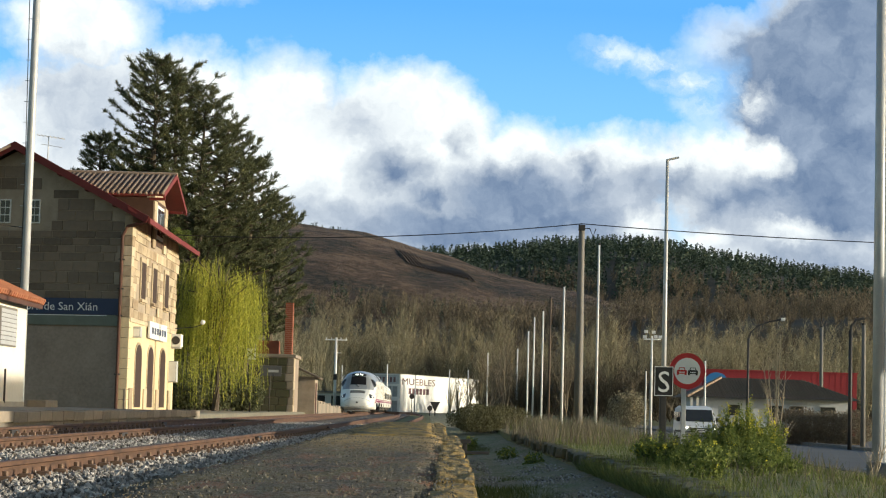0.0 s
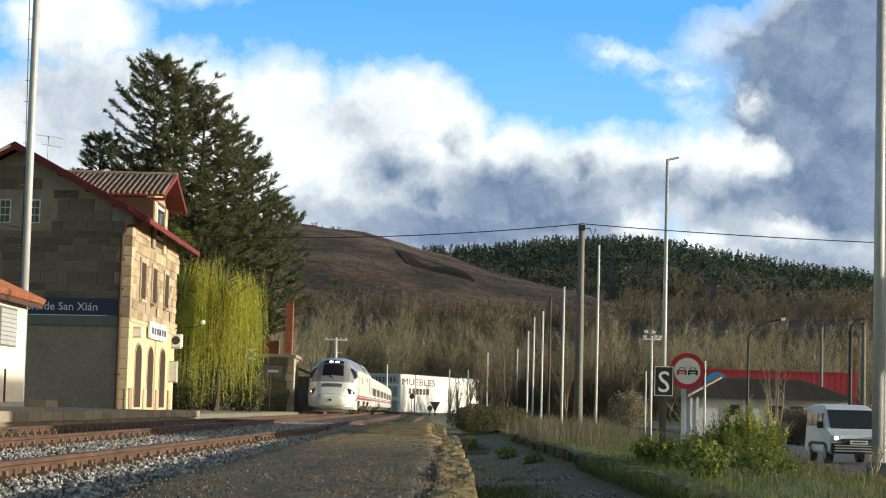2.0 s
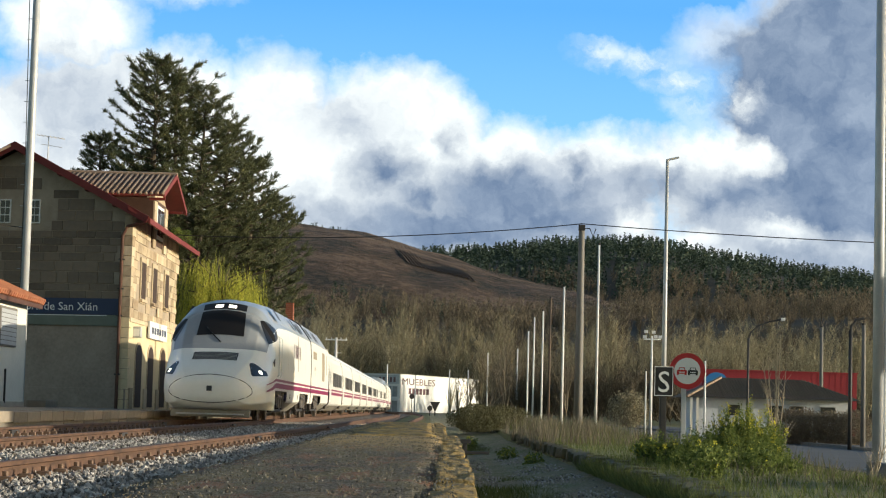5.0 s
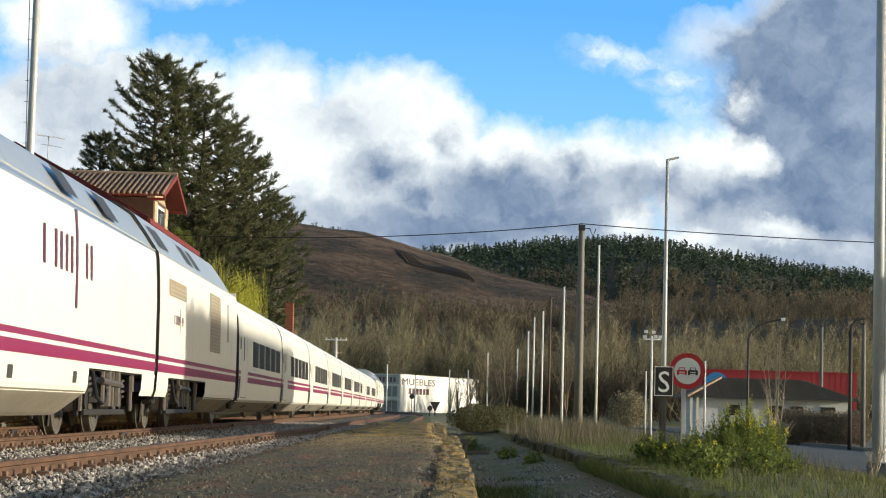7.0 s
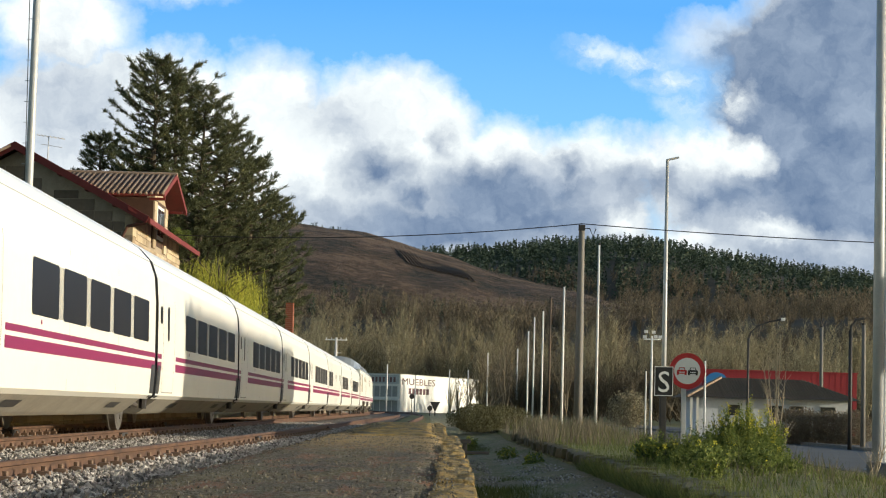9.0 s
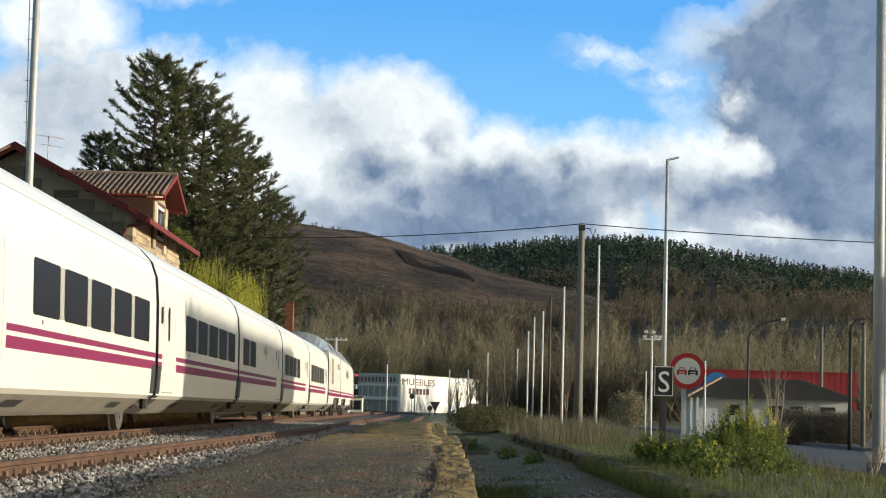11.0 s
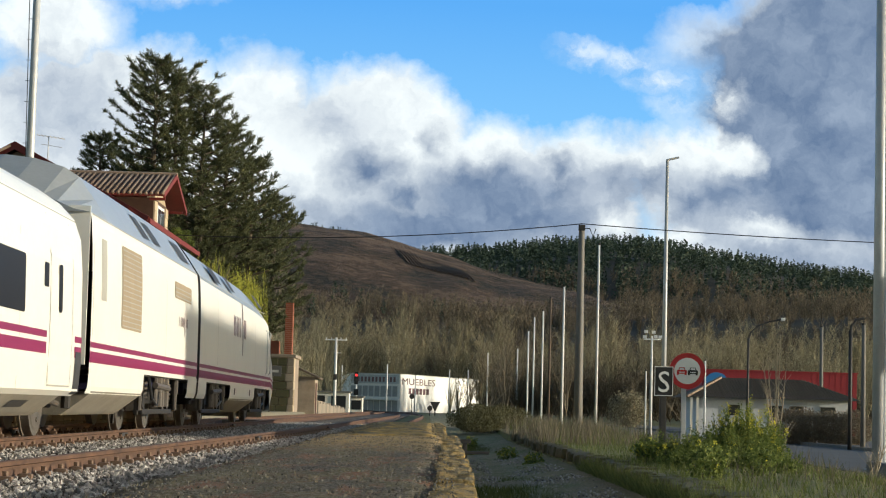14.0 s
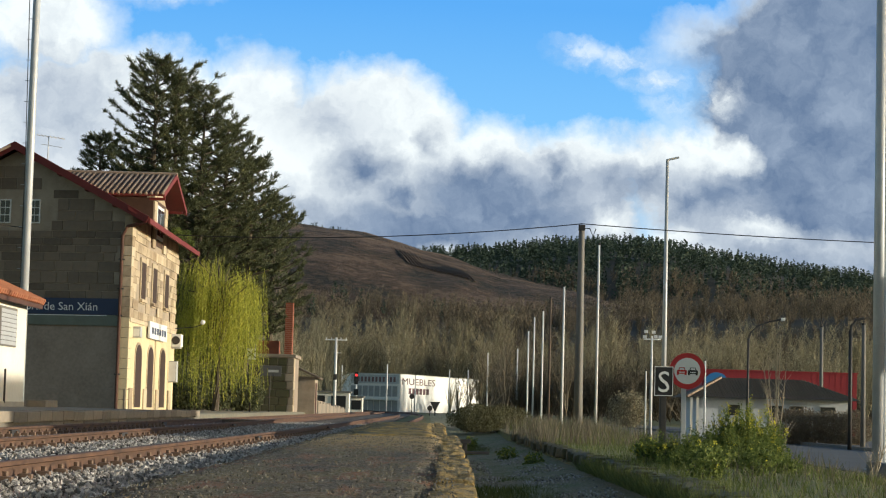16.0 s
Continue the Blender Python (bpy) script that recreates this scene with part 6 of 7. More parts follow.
def bare_trees(name, spots, heights, widths, material, label, twigs, seed, thick=0.06, upright=2.2):
    """A belt of leafless trees as trunks and many thin upright twigs, in one mesh."""
    rng = np.random.default_rng(seed)
    out = []
    for (x, y, z), h, w in zip(spots, heights, widths):
        k = 15
        tb = np.stack([x + rng.normal(0, 0.05 * w, k), y + rng.normal(0, 0.05 * w, k), z + h * rng.uniform(0.0, 0.4, k)], 1)
        fan = min(0.4, 1.45 * w / h)
        td = unit(np.stack([rng.normal(0, fan, k), rng.normal(0, fan, k), np.ones(k)], 1))
        tl = rng.uniform(0.42, 0.66, k) * h
        out.append(slivers(rng, tb, td, tl, np.full(k, min(0.13, thick * 2.2))))
        n = twigs // 3
        which = rng.integers(0, k, n)
        f = rng.uniform(0.3, 1.0, n)
        base = tb[which] + td[which] * (tl[which] * f)[:, None]
        d = unit(td[which] * upright * 0.45 + rng.normal(0, 0.42, (n, 3)) + np.array([0, 0, 0.2]))
        ln = rng.uniform(0.05, 0.13, n) * h
        out.append(slivers(rng, base, d, ln, rng.uniform(0.5, 1.0, n) * thick))
        m = twigs - n
        pick = rng.integers(0, n, m)
        fine = base[pick] + d[pick] * (ln[pick] * rng.uniform(0.2, 1.0, m))[:, None]
        d2 = unit(d[pick] + rng.normal(0, 0.45, (m, 3)))
        out.append(slivers(rng, fine, d2, rng.uniform(0.02, 0.06, m) * h, rng.uniform(0.35, 0.8, m) * thick))
    ob = new(name, tri_mesh(name, np.concatenate(out), material))
    return tagged(ob, label, "trees", kind="stuff")


def belt(rng, x0, x1, y0, y1, n, z=-0.4):
    return np.stack([rng.uniform(x0, x1, n), rng.uniform(y0, y1, n), np.full(n, z)], 1)


rng = np.random.default_rng(11)
s = belt(rng, -40, 120, 400, 460, 80)
bare_trees("poplar_wood", s, rng.uniform(14, 23.5, 80), rng.uniform(3.0, 4.8, 80), twig_olive, "belt of leafless olive-brown poplars behind the warehouse", 3600, 12, 0.05, 1.5)
u = np.random.default_rng(21)
bare_trees("undergrowth", belt(u, 13, 74, 290, 390, 150, -0.5), u.uniform(4, 9.5, 150), u.uniform(2, 3.6, 150), twig_dark, "dark tangled undergrowth at the foot of the poplars", 900, 22, 0.05, 1.0)
bare_trees("undergrowth", belt(u, 11, 44, 236, 268, 110, -0.5), u.uniform(4.5, 9, 110), u.uniform(2, 3.2, 110), twig_dark, "dark tangled thicket before the poplars", 1100, 23, 0.03, 1.0)
s = belt(rng, -70, 150, 480, 560, 190)
bare_trees("alder_wood", s, rng.uniform(15, 25, 190), rng.uniform(3, 5, 190), twig_dark, "deeper belt of leafless brown trees", 1000, 13, 0.09, 1.6)
s = belt(rng, 22, 95, 250, 370, 60, -0.6)
bare_trees("roadside_poplars", s, rng.uniform(10, 17, 60), rng.uniform(2.0, 3.2, 60), twig_olive, "leafless pale poplars beyond the road", 1900, 14, 0.034, 1.5)
s = belt(rng, 6, 30, 225, 330, 34, -0.5)
bare_trees("trackside_thicket", s, rng.uniform(7, 13, 34), rng.uniform(1.2, 2.2, 34), twig_brown, "leafless dark thicket beside the railway", 1100, 15, 0.025)
s = belt(rng, -30, -11, 170, 300, 40, -0.3)
bare_trees("station_thicket", s, rng.uniform(8, 14, 40), rng.uniform(1.5, 2.6, 40), twig_olive, "leafless young trees behind the station yard", 1100, 16, 0.025)
s = np.array([(5.2, 330, -0.4), (7.4, 333, -0.4), (8.4, 328, -0.4), (4.0, 336, -0.4)])
bare_trees("young_birches", s, [9, 10, 8, 7], [1.0, 1.2, 1.0, 0.8], twig_olive, "thin leafless birches in front of the warehouse wall", 90, 17, 0.05)


# ---- hills ----
def hill_material():
    n = Nodes("heath", 0.95)
    f = n.noise(0.02, 8, 0.7)
    g = n.noise(0.22, 8, 0.75)
    c = n.ramp(n.math("ADD", n.math("MULTIPLY", f, 0.55), n.math("MULTIPLY", g, 0.45)), (0.43, (0.02, 0.02, 0.013)), (0.5, (0.08, 0.052, 0.034)), (0.57, (0.165, 0.11, 0.074)))
    n.base(c)
    return n.bump(g, 1.0, 6.0).mat


heath = hill_material()
furrow_soil = paint("furrow_soil", (0.13, 0.09, 0.06), 0.95, dirt=0.4, scale=0.05)
wood_floor = paint("wood_floor", (0.05, 0.045, 0.03), 0.95, dirt=0.5, scale=0.02)


def ridge_z(points, x):
    for (xa, za), (xb, zb) in zip(points, points[1:]):
        if xa <= x <= xb:
            f = (x - xa) / (xb - xa)
            f = f * f * (3 - 2 * f) * 0.5 + f * 0.5
            return za + (zb - za) * f
    return points[0][1] if x < points[0][0] else points[-1][1]


def hill(name, points, y0, y1, material, label, rough):
    """A slope that climbs from the plain at y0 to its ridge at y1 and falls away behind."""
    xs = np.linspace(points[0][0], points[-1][0], 110)
    vs = np.linspace(0, 1.25, 26)

    def level(x, v):
        k = math.sin(min(v, 1) * math.pi / 2) ** 0.9 if v <= 1 else 1 - (v - 1) * 1.5
        return ridge_z(points, x) * k + rough * noise.noise((x * 0.012, v * 5, 3)) * min(v, 1) + rough * 0.35 * noise.noise((x * 0.05, v * 20, 7))

    verts = [(x, y0 + (y1 - y0) * v, level(x, v) - 3 * (v == 0)) for v in vs for x in xs]
    nx = len(xs)
    faces = [(j * nx + i, j * nx + i + 1, (j + 1) * nx + i + 1, (j + 1) * nx + i) for j in range(len(vs) - 1) for i in range(nx - 1)]
    ob = new(name, soup(name, verts, faces, material, True))
    tagged(ob, label, "hill", kind="structure")
    return level


LEFT = [(-420, 85), (-200, 116), (-95, 106.5), (-65, 103), (-40, 101), (-25, 97), (0, 90), (40, 79), (70, 73), (110, 58), (200, 25), (300, 4)]
left_level = hill("hill_heath", LEFT, 640, 1180, heath, "bare brown heath-covered hill", 5)
RIGHT = [(-120, 95), (-10, 112), (34, 116), (93, 122), (134, 125), (165, 123), (202, 116), (270, 105), (369, 98), (520, 92), (800, 95)]
right_level = hill("hill_pines", RIGHT, 800, 1580, wood_floor, "long hill covered with dark pine wood", 4)
LOW = [(-260, 34), (-100, 38), (-20, 36), (50, 34), (95, 38), (160, 41), (260, 40), (420, 38)]
low_level = hill("hill_foot", LOW, 575, 800, wood_floor, "lower wooded slope at the foot of the hills", 3)


def conifers(name, spots, heights, material, label, seed, fat=0.26):
    rng = np.random.default_rng(seed)
    out = []
    for p, h in zip(spots, heights):
        n = 42
        f = rng.uniform(0.05, 1, n)
        a = rng.uniform(0, 6.283, n)
        r = fat * h * (1 - f) * rng.uniform(0.3, 1, n)
        base = np.stack([p[0] + 0.2 * r * np.cos(a), p[1] + 0.2 * r * np.sin(a), p[2] + f * h], 1)
        d = unit(np.stack([np.cos(a), np.sin(a), rng.uniform(-0.2, 0.9, n)], 1))
        out.append(slivers(rng, base, d, r + 0.08 * h, np.full(n, 0.05 * h)))
    ob = new(name, tri_mesh(name, np.concatenate(out), material))
    return tagged(ob, label, "trees", kind="stuff")


def on_slope(level, y0, y1, x0, x1, v0, v1, n, seed, sink=0.5):
    rng = np.random.default_rng(seed)
    out = []
    for _ in range(n):
        x, v = rng.uniform(x0, x1), rng.uniform(v0, v1)
        out.append((x, y0 + (y1 - y0) * v, level(x, v) - sink))
    return np.array(out)


sp = on_slope(right_level, 800, 1580, -40, 440, 0.3, 1.03, 5200, 31)
conifers("pine_wood", sp, np.random.default_rng(1).uniform(4, 13, len(sp)), hazed_pine, "dense dark green pine wood on the hill", 32)
sp = on_slope(left_level, 640, 1180, -78, -45, 0.96, 1.0, 34, 33)
conifers("ridge_pines", sp, np.random.default_rng(2).uniform(3, 7, len(sp)), hazed_pine, "scattered small pines on the heath ridge", 34)
sp = on_slope(left_level, 640, 1180, -110, 60, 0.1, 0.26, 160, 35)
conifers("slope_pines", sp, np.random.default_rng(3).uniform(3, 8, len(sp)), hazed_pine, "scattered dark pines on the lower heath", 36, 0.4)
sp = on_slope(low_level, 575, 800, -110, 330, 0.05, 1.0, 900, 37)
bare_trees("oak_wood", sp, np.random.default_rng(4).uniform(8, 15, len(sp)), np.random.default_rng(5).uniform(3, 6, len(sp)), twig_brown, "leafless brown oak wood on the lower slope", 420, 38, 0.16, 1.0)
sp = on_slope(right_level, 800, 1580, 20, 420, 0.1, 0.4, 850, 39)
bare_trees("hill_oaks", sp, np.random.default_rng(6).uniform(7, 13, len(sp)), np.random.default_rng(7).uniform(4, 7, len(sp)), twig_brown, "leafless brown wood below the pines", 280, 40, 0.25, 0.9)
rows = tagged(empty("planting_rows"), "dark ploughed planting rows on the heath slope", "field rows", kind="structure")
for k in range(16):
    x0 = -17 + k * 2.0
    pts = []
    for j in range(9):
        v = 0.485 + 0.011 * j - 0.002 * k
        x = x0 + (8 - j) * 0.9
        pts.append((x, 640 + 540 * v, left_level(x, v) + 0.15))
    part("furrow", tube(pts, 0.42, 5), furrow_soil, rows)


# ---- grass, herbs and shrubs ----
def grass(name, spots, h0, h1, material, label, seed, width=0.006, lean=0.35):
    rng = np.random.default_rng(seed)
    n = len(spots)
    d = unit(rng.normal(0, lean, (n, 3)) * np.array([1, 1, 0]) + np.array([0, 0, 1.0]))
    v = slivers(rng, spots, d, rng.uniform(h0, h1, n), rng.uniform(0.6, 1.3, n) * width)
    ob = new(name, tri_mesh(name, v, material))
    return tagged(ob, label, "grass", kind="stuff")


def spots(rng, x0, x1, y0, y1, n, z, power=1.5, clump=0.0):
    x = rng.uniform(x0, x1, n)
    y = y0 + (y1 - y0) * rng.random(n) ** power
    if clump:
        keep = np.array([noise.noise((a * clump, b * clump * 0.6, 5)) > -0.05 for a, b in zip(x, y)])
        x, y = x[keep], y[keep]
    return np.stack([x, y, np.full(len(x), float(z)) if z is not None else np.array([verge_z(a) for a in x]) - 0.02], 1)


rng = np.random.default_rng(51)
grass("verge_grass", spots(rng, 2.8, 9.5, 11, 62, 30000, None), 0.04, 0.19, grass_leaf, "rough green grass on the verge", 52, 0.006)
grass("slope_grass", spots(rng, 7.0, 11, 18, 50, 6000, None), 0.05, 0.2, dry_grass, "rough faded grass on the road bank", 53, 0.007)
grass("dry_stalks", spots(rng, 3.4, 10, 13, 34, 5000, None, 1.2, 0.8), 0.08, 0.36, dry_grass, "pale dry stalks among the verge grass", 67, 0.005, 0.45)
grass("bed_grass", spots(rng, 0.4, 2.6, 15, 64, 34000, -0.72, 1.2, 0.5), 0.04, 0.15, grass_leaf, "short mossy grass in the sunken bed", 54, 0.008)
grass("bed_grass", spots(rng, 1.6, 2.7, 9, 20, 4000, -0.79, 1.0), 0.05, 0.2, grass_leaf, "tufts of grass at the wall's foot", 55, 0.005)
grass("reed_grass", spots(rng, 2.9, 11, 52, 100, 6500, None, 1.0, 0.25), 0.2, 0.85, dry_grass, "tall dry straw-coloured grass beside the line", 56, 0.010, 0.3)
grass("weed_patch", spots(rng, 3.2, 10, 46, 90, 4500, None, 1.0, 0.3), 0.15, 0.6, grass_leaf, "patches of green weeds among the dry grass", 66, 0.012, 0.4)
grass("reed_grass", spots(rng, 2.6, 6, 44, 70, 2500, -0.3, 1.0, 0.4), 0.3, 0.8, dry_grass, "tall dry straw-coloured grass on the bank", 57, 0.008, 0.2)
grass("platform_moss", spots(rng, -1.6, 0.2, 6, 60, 9000, 0.0, 1.4, 1.6), 0.01, 0.035, dry_grass, "low tufts of dry grass and litter on the platform", 58, 0.005, 1.2)
grass("near_grass", spots(rng, 2.45, 3.3, 9.5, 32, 20000, -0.45, 1.3), 0.08, 0.34, grass_leaf, "grass hanging over the low wall", 59, 0.005, 0.6)


def shrub(name, label, x, y, z, sx, sy, sz, n, material, seed, size=0.07, stems=40, flowers=0, category="shrub"):
    rng = np.random.default_rng(seed)
    t = tagged(empty(name, pose(x, y, z)), label, category)
    p = rng.normal(0, 1, (n, 3))
    p = p / np.linalg.norm(p, axis=1, keepdims=True) * rng.uniform(0.2, 1, (n, 1)) ** 0.45
    lump = np.array([1 + 0.35 * noise.noise((q[0] * 2 + seed, q[1] * 2, q[2] * 2)) for q in p])[:, None]
    p = p * lump * np.array([sx, sy, sz]) + np.array([0, 0, sz * 0.85])
    p = p[p[:, 2] > 0.02]
    v = slivers(rng, p, unit(rng.normal(0, 1, p.shape) + np.array([0, 0, 0.4])), rng.uniform(0.6, 1.5, len(p)) * size, rng.uniform(0.25, 0.6, len(p)) * size)
    part("foliage", tri_mesh("foliage", v, material), None, t)
    a = rng.uniform(0, 6.28, stems)
    b = np.stack([np.cos(a) * sx * 0.4, np.sin(a) * sy * 0.4, np.zeros(stems)], 1) * rng.random((stems, 1))
    part("stalk", tri_mesh("stalk", slivers(rng, b, unit(np.stack([np.cos(a) * 0.4, np.sin(a) * 0.4, np.ones(stems)], 1)), rng.uniform(0.8, 1.8, stems) * sz, np.full(stems, size * 0.15)), bark), None, t)
    if flowers:
        k = p[rng.integers(0, len(p), flowers)]
        k = k[k[:, 2] > sz * 0.75]
        k = np.repeat(k, 4, 0) + rng.normal(0, size * 0.35, (len(k) * 4, 3))
        part("blossom", tri_mesh("blossom", slivers(rng, k, unit(rng.normal(0, 1, k.shape)), np.full(len(k), size * 0.6), np.full(len(k), size * 0.25)), flower_yellow), None, t, "small yellow flowers")["kind"] = "stuff"
    return t


def mustard(x, y, z, wide, tall, stems, seed, bloom):
    """Upright stems with leaves along them and flowers at their tops."""
    rng = np.random.default_rng(seed)
    t = tagged(empty("flowering_mustard", pose(x, y, z)), "leafy green mustard plants with yellow flowers on the verge", "plant", "mustard plants")
    leaves, stalks, flowers = [], [], []
    for _ in range(stems):
        a, r = rng.uniform(0, 6.28), wide * rng.random() ** 0.6
        p = np.array([math.cos(a) * r, math.sin(a) * r, 0])
        h = tall * rng.uniform(0.55, 1.1) * (1 - 0.35 * (r / wide) ** 2)
        d = unit(np.array([math.cos(a) * 0.25 * r / wide, math.sin(a) * 0.25 * r / wide, 1.0]) + rng.normal(0, 0.09, 3))
        stalks.append(slivers(rng, p[None], d[None], [h], [0.006]))
        m = int(70 * h / 0.8) + 8
        s = rng.uniform(0.05, 0.92, m)
        q = p + np.outer(s * h, d) + rng.normal(0, 0.03, (m, 3)) * (1.4 - s[:, None])
        leaves.append(slivers(rng, q, unit(rng.normal(0, 1, (m, 3)) + np.array([0, 0, 0.3])), rng.uniform(0.03, 0.1, m) * (1.35 - s), rng.uniform(0.008, 0.024, m) * (1.35 - s)))
        if rng.random() < bloom * 0.8:
            k = 26
            q = p + np.outer(rng.uniform(0.84, 1.03, k) * h, d) + rng.normal(0, 0.022, (k, 3))
            flowers.append(slivers(rng, q, unit(rng.normal(0, 1, (k, 3))), np.full(k, 0.026), np.full(k, 0.012)))
    part("stalk", tri_mesh("stalk", np.concatenate(stalks), herb_leaf), None, t)
    part("foliage", tri_mesh("foliage", np.concatenate(leaves), herb_leaf), None, t)
    if flowers:
        part("blossom", tri_mesh("blossom", np.concatenate(flowers), flower_yellow), None, t, "small yellow flowers")["kind"] = "stuff"


for i, (x, y, wide, tall, n, bl) in enumerate(((4.7, 31.0, 0.3, 0.92, 80, 0.2), (4.95, 30.8, 0.28, 1.02, 90, 0.28), (5.2, 31.1, 0.3, 0.95, 80, 0.22), (4.4, 30.4, 0.34, 0.75, 70, 0.12), (5.45, 31.4, 0.2, 0.85, 40, 0.2),
                                               (3.95, 30.0, 0.36, 0.6, 70, 0.02), (3.6, 30.6, 0.3, 0.62, 50, 0.02), (4.8, 29.3, 0.4, 0.6, 80, 0.1), (5.2, 29.4, 0.3, 0.5, 50, 0.08),
                                               (4.3, 28.2, 0.45, 0.4, 60, 0.03), (3.7, 27.8, 0.4, 0.42, 50, 0.02), (4.9, 27.6, 0.45, 0.32, 60, 0.02))):
    mustard(x, y, -0.3, wide, tall, n, 60 + i, bl)
for i, (x, y) in enumerate(((1.9, 46), (2.2, 40), (1.35, 60), (3.4, 30.0), (3.9, 27), (4.2, 25), (3.3, 23))):
    shrub("wild_herb", "small leafy weed with a few yellow flowers", x, y, -0.75 if x < 2.6 else -0.3, 0.25, 0.25, 0.22, 500, herb_leaf, 80 + i, 0.05, 14, 60 if i < 4 else 6, "plant")
shrub("bramble_mound", "dark brown bramble mound beside the platform end", 2.0, 76, -0.4, 1.15, 2.0, 0.6, 16000, bramble, 90, 0.045)
shrub("bramble_mound", "dark brown bramble mound beside the platform end", 3.0, 82, -0.4, 1.3, 2.4, 0.58, 18000, bramble, 91, 0.045)
for i in range(4):
    shrub("hedge_bush", "brown winter hedge bush beside the road kerb", 18.9 + i * 0.8, 103 - i * 1.5, -0.85, 1.05, 1.4, 1.0, 12000, twig_brown, 92 + i, 0.06)
# Dark backdrop bushes, added where only shade lies behind the willow.
for i, (x, y, r) in enumerate(((-12.6, 104, 1.2), (-11.2, 105, 1.4), (-9.9, 106, 1.2), (-13.6, 107, 1.5))):
    shrub("shade_bush", "dark bush added behind the willow in place of deep shade", x, y, 0.05, r, r, r * 0.95, 6000, pine_needles, 130 + i, 0.12)
shrub("willow_bush", "round leafless greenish bush beyond the verge", 15.4, 150, -0.5, 1.6, 1.6, 1.5, 5000, twig_olive, 97, 0.12)


def sapling(x, y, z, h, seed):
    rs = random.Random(seed)
    t = tagged(empty("sapling", pose(x, y, z)), "thin leafless sapling with pale twigs", "tree", "saplings")
    bm = bmesh.new()
    for k in range(4):
        a = rs.uniform(0, 6.28)
        top = Vector((math.cos(a) * 0.22, math.sin(a) * 0.2, h * rs.uniform(0.75, 1.0)))
        tube([(0, 0, 0), top * 0.5 + Vector((0.03, 0, 0)), top], [0.016, 0.011, 0.004], 5, bm, caps=False)
        for j in range(9):
            p = top * rs.uniform(0.3, 0.95)
            d = Vector((rs.uniform(-1, 1), rs.uniform(-1, 1), 1.1)).normalized() * rs.uniform(0.12, 0.4)
            tube([p, p + d], [0.006, 0.002], 3, bm, caps=False)
    part("branchwork", bm, paint("twig_pale", (0.42, 0.35, 0.26), 0.9) if seed == 1 else bpy.data.materials["twig_pale"], t)


for i, (y, z, r) in enumerate(((89.6, 7.98, 0.3), (92.6, 7.98, 0.4), (94.6, 7.95, 0.22))):
    shrub("roof_weed", "green weeds growing on the eaves of the station", -11.62, y, z, r, r * 1.2, r * 0.8, 500, herb_leaf, 110 + i, 0.06, 10)


def shade_tree(y, seed):
    """An unseen clipped evergreen beyond the road, one of a row added to shade the line."""
    rng = np.random.default_rng(seed)
    t = tagged(empty("shade_tree", pose(31, y, -0.87)), "unseen clipped evergreen added beyond the road to shade the line", "tree", "roadside trees")
    part("trunk", tube([(0, 0, 0), (0.05, 0, 2.6), (0, 0, 5.6)], [0.16, 0.13, 0.08], 8), bark, t)
    p = rng.uniform(-1, 1, (8000, 3)) * np.array([1.6, 1.72, 1.1]) + np.array([0, 0, 6.4])
    part("crown", tri_mesh("crown", slivers(rng, p, unit(rng.normal(0, 1, p.shape)), rng.uniform(0.2, 0.4, len(p)), rng.uniform(0.06, 0.12, len(p))), pine_needles), None, t)


# Out of view; only the shadows of this added row matter.
for i in range(8):
    shade_tree(31.4 + 3.5 * i, 120 + i)
sapling(6.15, 35, -0.43, 2.5, 1)
sapling(6.35, 36, -0.5, 2.1, 2)
sapling(6.1, 34, -0.4, 0.95, 3)
sapling(7.0, 31, -0.55, 0.6, 4)


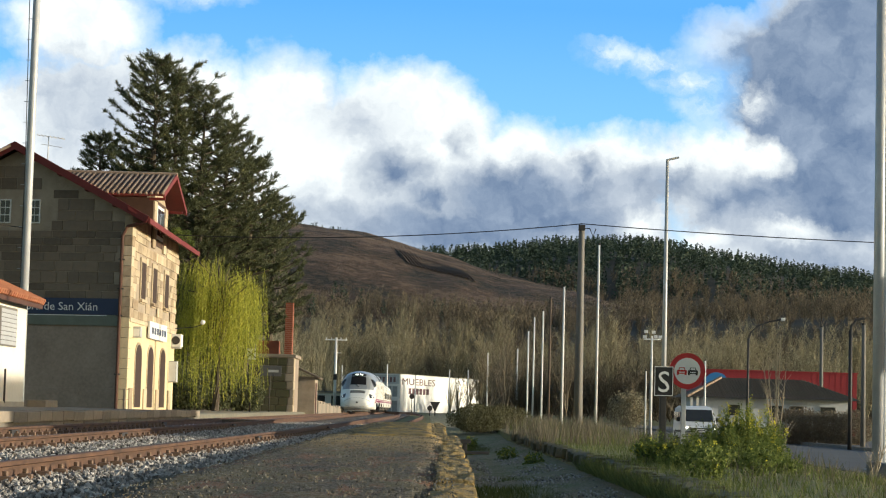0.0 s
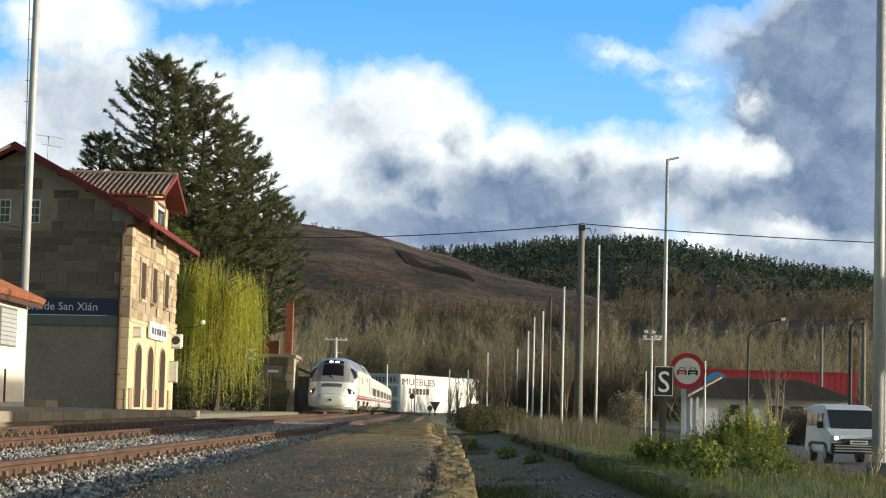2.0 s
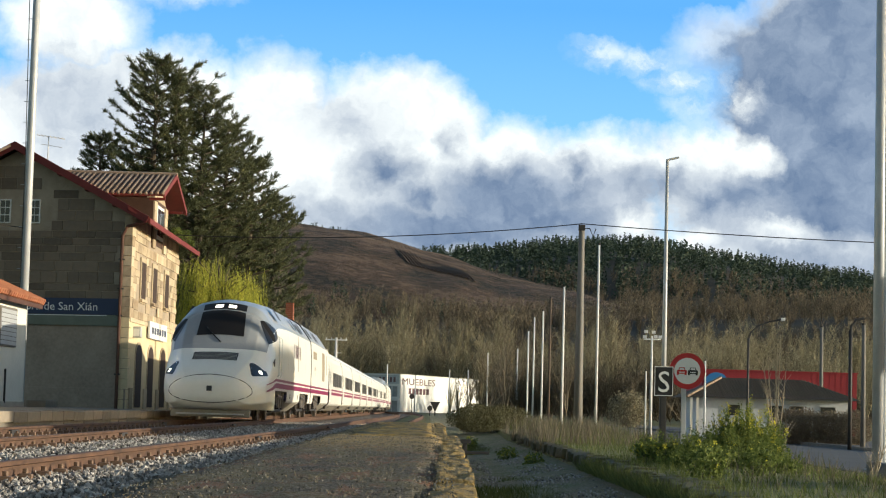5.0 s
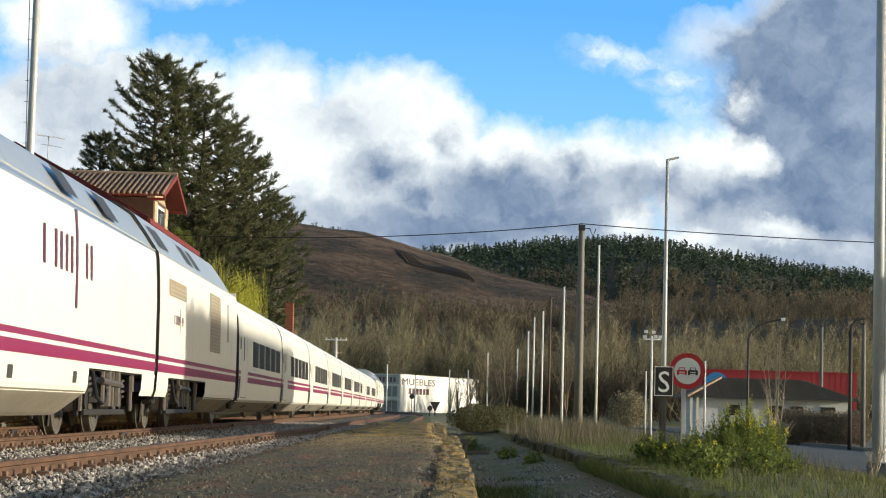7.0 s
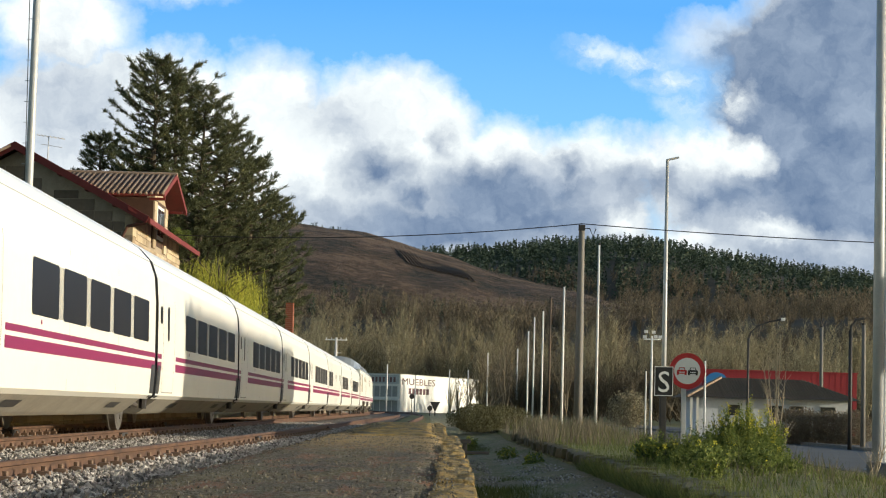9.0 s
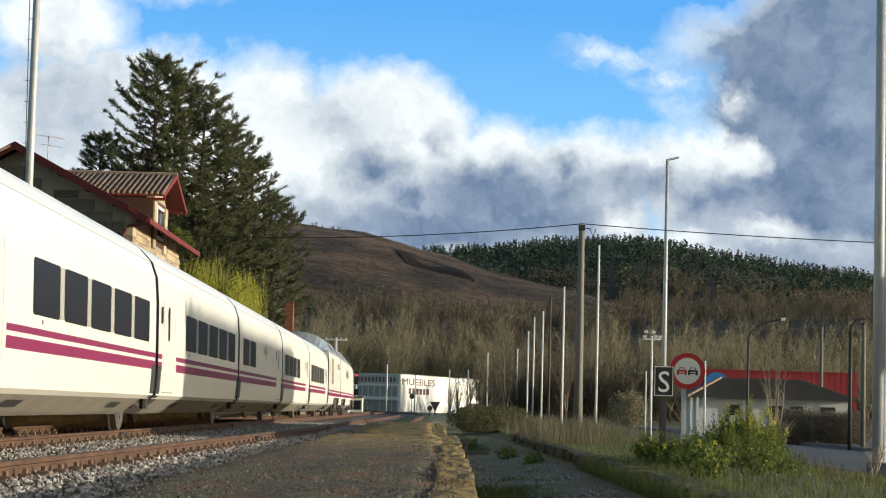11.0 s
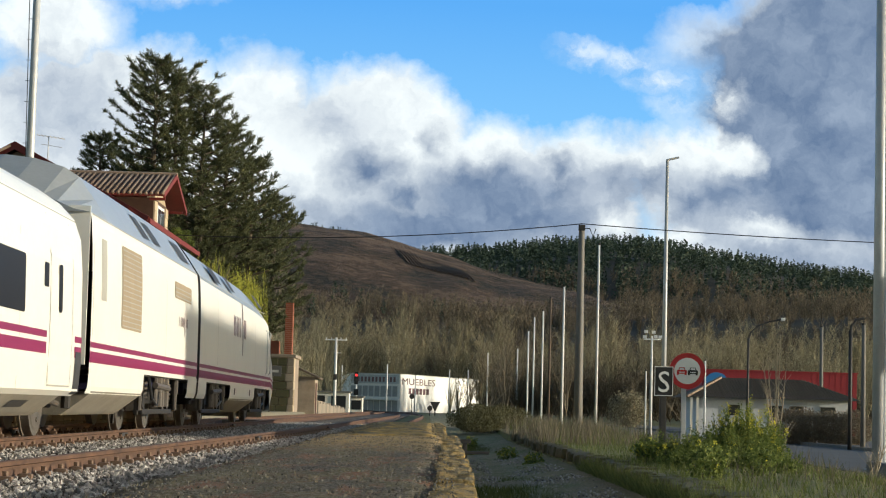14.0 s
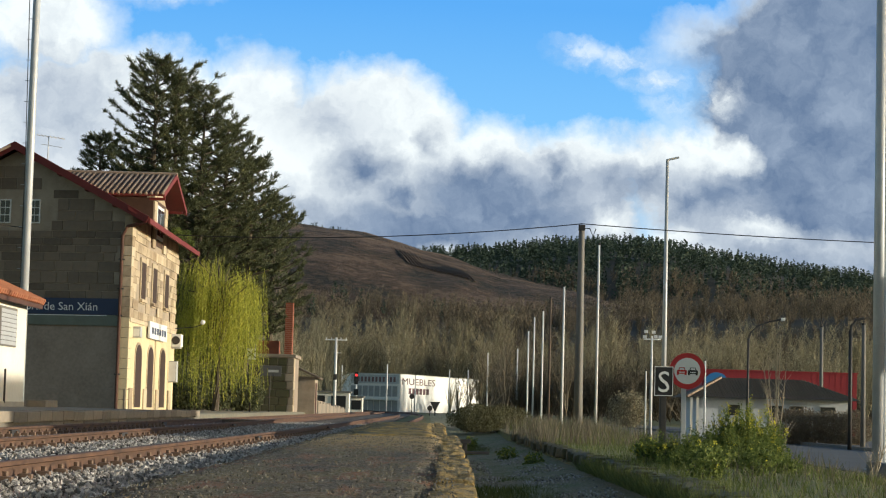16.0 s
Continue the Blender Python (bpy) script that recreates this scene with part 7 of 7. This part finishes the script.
# ---- clouds ----
def cloud_sheet():
    """A far sheet of sky with drifting clouds; its units are about 115 m."""
    n = Nodes("cloud_sky", 1.0)
    p = n.coords()

    def warp(scale, amount, vec):
        t = n.t.nodes.new("ShaderNodeTexNoise")
        t.inputs["Scale"].default_value, t.inputs["Detail"].default_value, t.inputs["Roughness"].default_value = scale, 7, 0.6
        n.t.links.new(p, t.inputs["Vector"])
        a = n.t.nodes.new("ShaderNodeVectorMath")
        a.operation = "SUBTRACT"
        n.t.links.new(t.outputs["Color"], a.inputs[0])
        a.inputs[1].default_value = (0.5, 0.5, 0.5)
        b = n.t.nodes.new("ShaderNodeVectorMath")
        b.operation = "MULTIPLY_ADD"
        n.t.links.new(a.outputs[0], b.inputs[0])
        b.inputs[1].default_value = (amount, amount, 0)
        n.t.links.new(vec, b.inputs[2])
        return b.outputs[0]

    q = warp(2.4, 0.55, warp(0.8, 1.0, p))

    def blobs(rows, gain):
        acc = None
        for cx, cy, rx, ry in rows:
            m = n.t.nodes.new("ShaderNodeMapping")
            m.vector_type = "TEXTURE"
            n.t.links.new(q, m.inputs[0])
            m.inputs["Location"].default_value = ((cx - 784) / 100 + 0.55, (441 - cy) / 100, 0)
            m.inputs["Scale"].default_value = (rx / 100, ry / 100, 1)
            g = n.t.nodes.new("ShaderNodeVectorMath")
            g.operation = "LENGTH"
            n.t.links.new(m.outputs[0], g.inputs[0])
            e = n.math("MULTIPLY", n.math("SUBTRACT", 1.0, g.outputs["Value"]), gain * min(rx, ry) / 100, True)
            acc = e if acc is None else n.math("MAXIMUM", acc, e)
        return acc

    cover = blobs([(180, 400, 390, 325), (640, 330, 225, 240), (850, 360, 170, 180), (1000, 400, 180, 165), (1200, 300, 150, 115), (1590, 150, 400, 340), (1350, 45, 240, 90), (1420, 400, 320, 190), (1230, 265, 150, 90), (800, 470, 900, 90), (480, 340, 170, 195), (430, 260, 140, 190), (1010, 300, 190, 110), (1120, 275, 130, 80), (60, 70, 160, 110)], 1.9)
    grey = blobs([(640, 310, 100, 62), (850, 345, 210, 80), (1560, 130, 400, 260), (1510, 300, 260, 120), (1390, 150, 130, 100), (748, 255, 36, 48), (975, 280, 48, 48), (1215, 335, 75, 60), (760, 405, 340, 75), (1290, 60, 150, 80), (960, 330, 130, 55), (1080, 310, 120, 40), (1330, 350, 90, 40), (1560, 440, 260, 50), (1130, 305, 150, 48), (1270, 325, 130, 62), (1020, 400, 150, 50), (700, 350, 90, 60), (880, 375, 320, 75), (1330, 300, 160, 60), (1420, 425, 220, 40)], 1.9)
    pale = blobs([(70, 200, 190, 120), (590, 235, 70, 130), (100, 270, 180, 110), (570, 225, 130, 80), (1000, 300, 130, 60), (1400, 420, 330, 60), (560, 400, 260, 90), (960, 360, 300, 130), (1400, 370, 330, 150)], 1.3)
    bright = blobs([(1195, 225, 130, 58), (1285, 240, 72, 48), (1360, 378, 90, 26), (1080, 372, 60, 34), (1180, 395, 80, 26), (900, 215, 110, 50), (1180, 40, 60, 35)], 3.4)
    wisp = blobs([(1010, 75, 70, 38), (1090, 85, 90, 40), (1150, 125, 90, 42), (1180, 170, 70, 30), (270, 10, 110, 30), (40, 60, 110, 70), (1250, 130, 70, 45)], 2.2)
    fine = n.noise(1.1, 8, 0.62, vec=q)
    yy = n.xyz(p)[1]
    blue = n.ramp(n.math("ADD", n.math("MULTIPLY", yy, 0.12), 0.45), (0.55, (0.3, 0.63, 0.97)), (0.98, (0.13, 0.41, 0.88)))
    dark = n.ramp(fine, (0.3, (0.125, 0.185, 0.31)), (0.7, (0.33, 0.39, 0.51)))
    mild = n.ramp(fine, (0.3, (0.4, 0.45, 0.55)), (0.65, (0.7, 0.72, 0.77)))
    white = n.ramp(fine, (0.28, (0.74, 0.76, 0.8)), (0.55, (0.98, 0.98, 0.97)))
    c = n.mix(pale, white, mild)
    c = n.mix(grey, c, dark)
    c = n.mix(bright, c, white)
    c = n.mix(cover, blue, c)
    c = n.mix(n.math("MULTIPLY", wisp, n.ramp(fine, (0.35, 0.1), (0.6, 1.0))), c, white)
    e = n.node("ShaderNodeEmission", Color=c, Strength=1.0)
    n.t.links.new(e.outputs[0], n.t.nodes["Material Output"].inputs[0])
    bm = bmesh.new()
    ring = [bm.verts.new(v) for v in ((-32, -3.6, 0), (32, -3.6, 0), (32, 14, 0), (-32, 14, 0))]
    bm.faces.new(ring)
    ob = thing("backdrop_sky", bm, n.mat, "blue sky with drifting white and grey clouds", "sky", kind="structure")
    return ob


CLOUDS = cloud_sheet()
CLOUD_POSE = Matrix.Translation((24.5, 4000, 326.5)) @ Matrix.Rotation(radians(1.55), 4, "Y") @ Matrix.Rotation(radians(90), 4, "X") @ Matrix.Scale(114.94, 4)
CLOUDS.matrix_basis = CLOUD_POSE


# ---- what moves ----
# where the train's tip is at each second: it slows down to an even pace
TIPS = [161.5, 139.2, 117.0, 94.9, 73.1, 51.8, 31.2, 10.75] + [10.75 - 20.1 * k for k in range(1, 10)]
RADIUS = 0.5


def head(t):
    return float(np.interp(t, range(17), TIPS))


def motions():
    for ob, start, length, way in VEHICLES:
        rows = []
        for k in range(17):
            a = head(k) + start
            b = a + length
            xa, xb = track_x(a), track_x(b)
            turn = math.degrees(math.atan2(xa - xb, b - a))
            rows.append((float(k), pose(xa, a, 0, 0, 0, turn) if way > 0 else pose(xb, b, 0, 0, 0, turn + 180)))
        walk(ob, rows)
    rolled = [math.degrees((TIPS[0] - head(k / FPS)) / RADIUS) for k in range(16 * FPS + 1)]
    for w, y in SPIN:
        way = 1 if w.parent is not last else -1
        walk(w, [(k / FPS, pose(0, y, 0.46, way * turn % 360.0)) for k, turn in enumerate(rolled)])
    road_z = -0.845
    walk(VAN, [(t, pose(12.9, y, road_z)) for t, y in ((0.0, 92.6), (0.2, 89.2), (1.5, 65.6), (1.8, 61.6), (2.1, 57.3), (2.3, 54.0), (3.0, 45.0), (5.0, 18.0), (16.0, -130.0))])
    walk(CLOUDS, [(0.0, CLOUD_POSE), (16.0, CLOUD_POSE @ Matrix.Translation((-0.55, 0, 0)))])


motions()
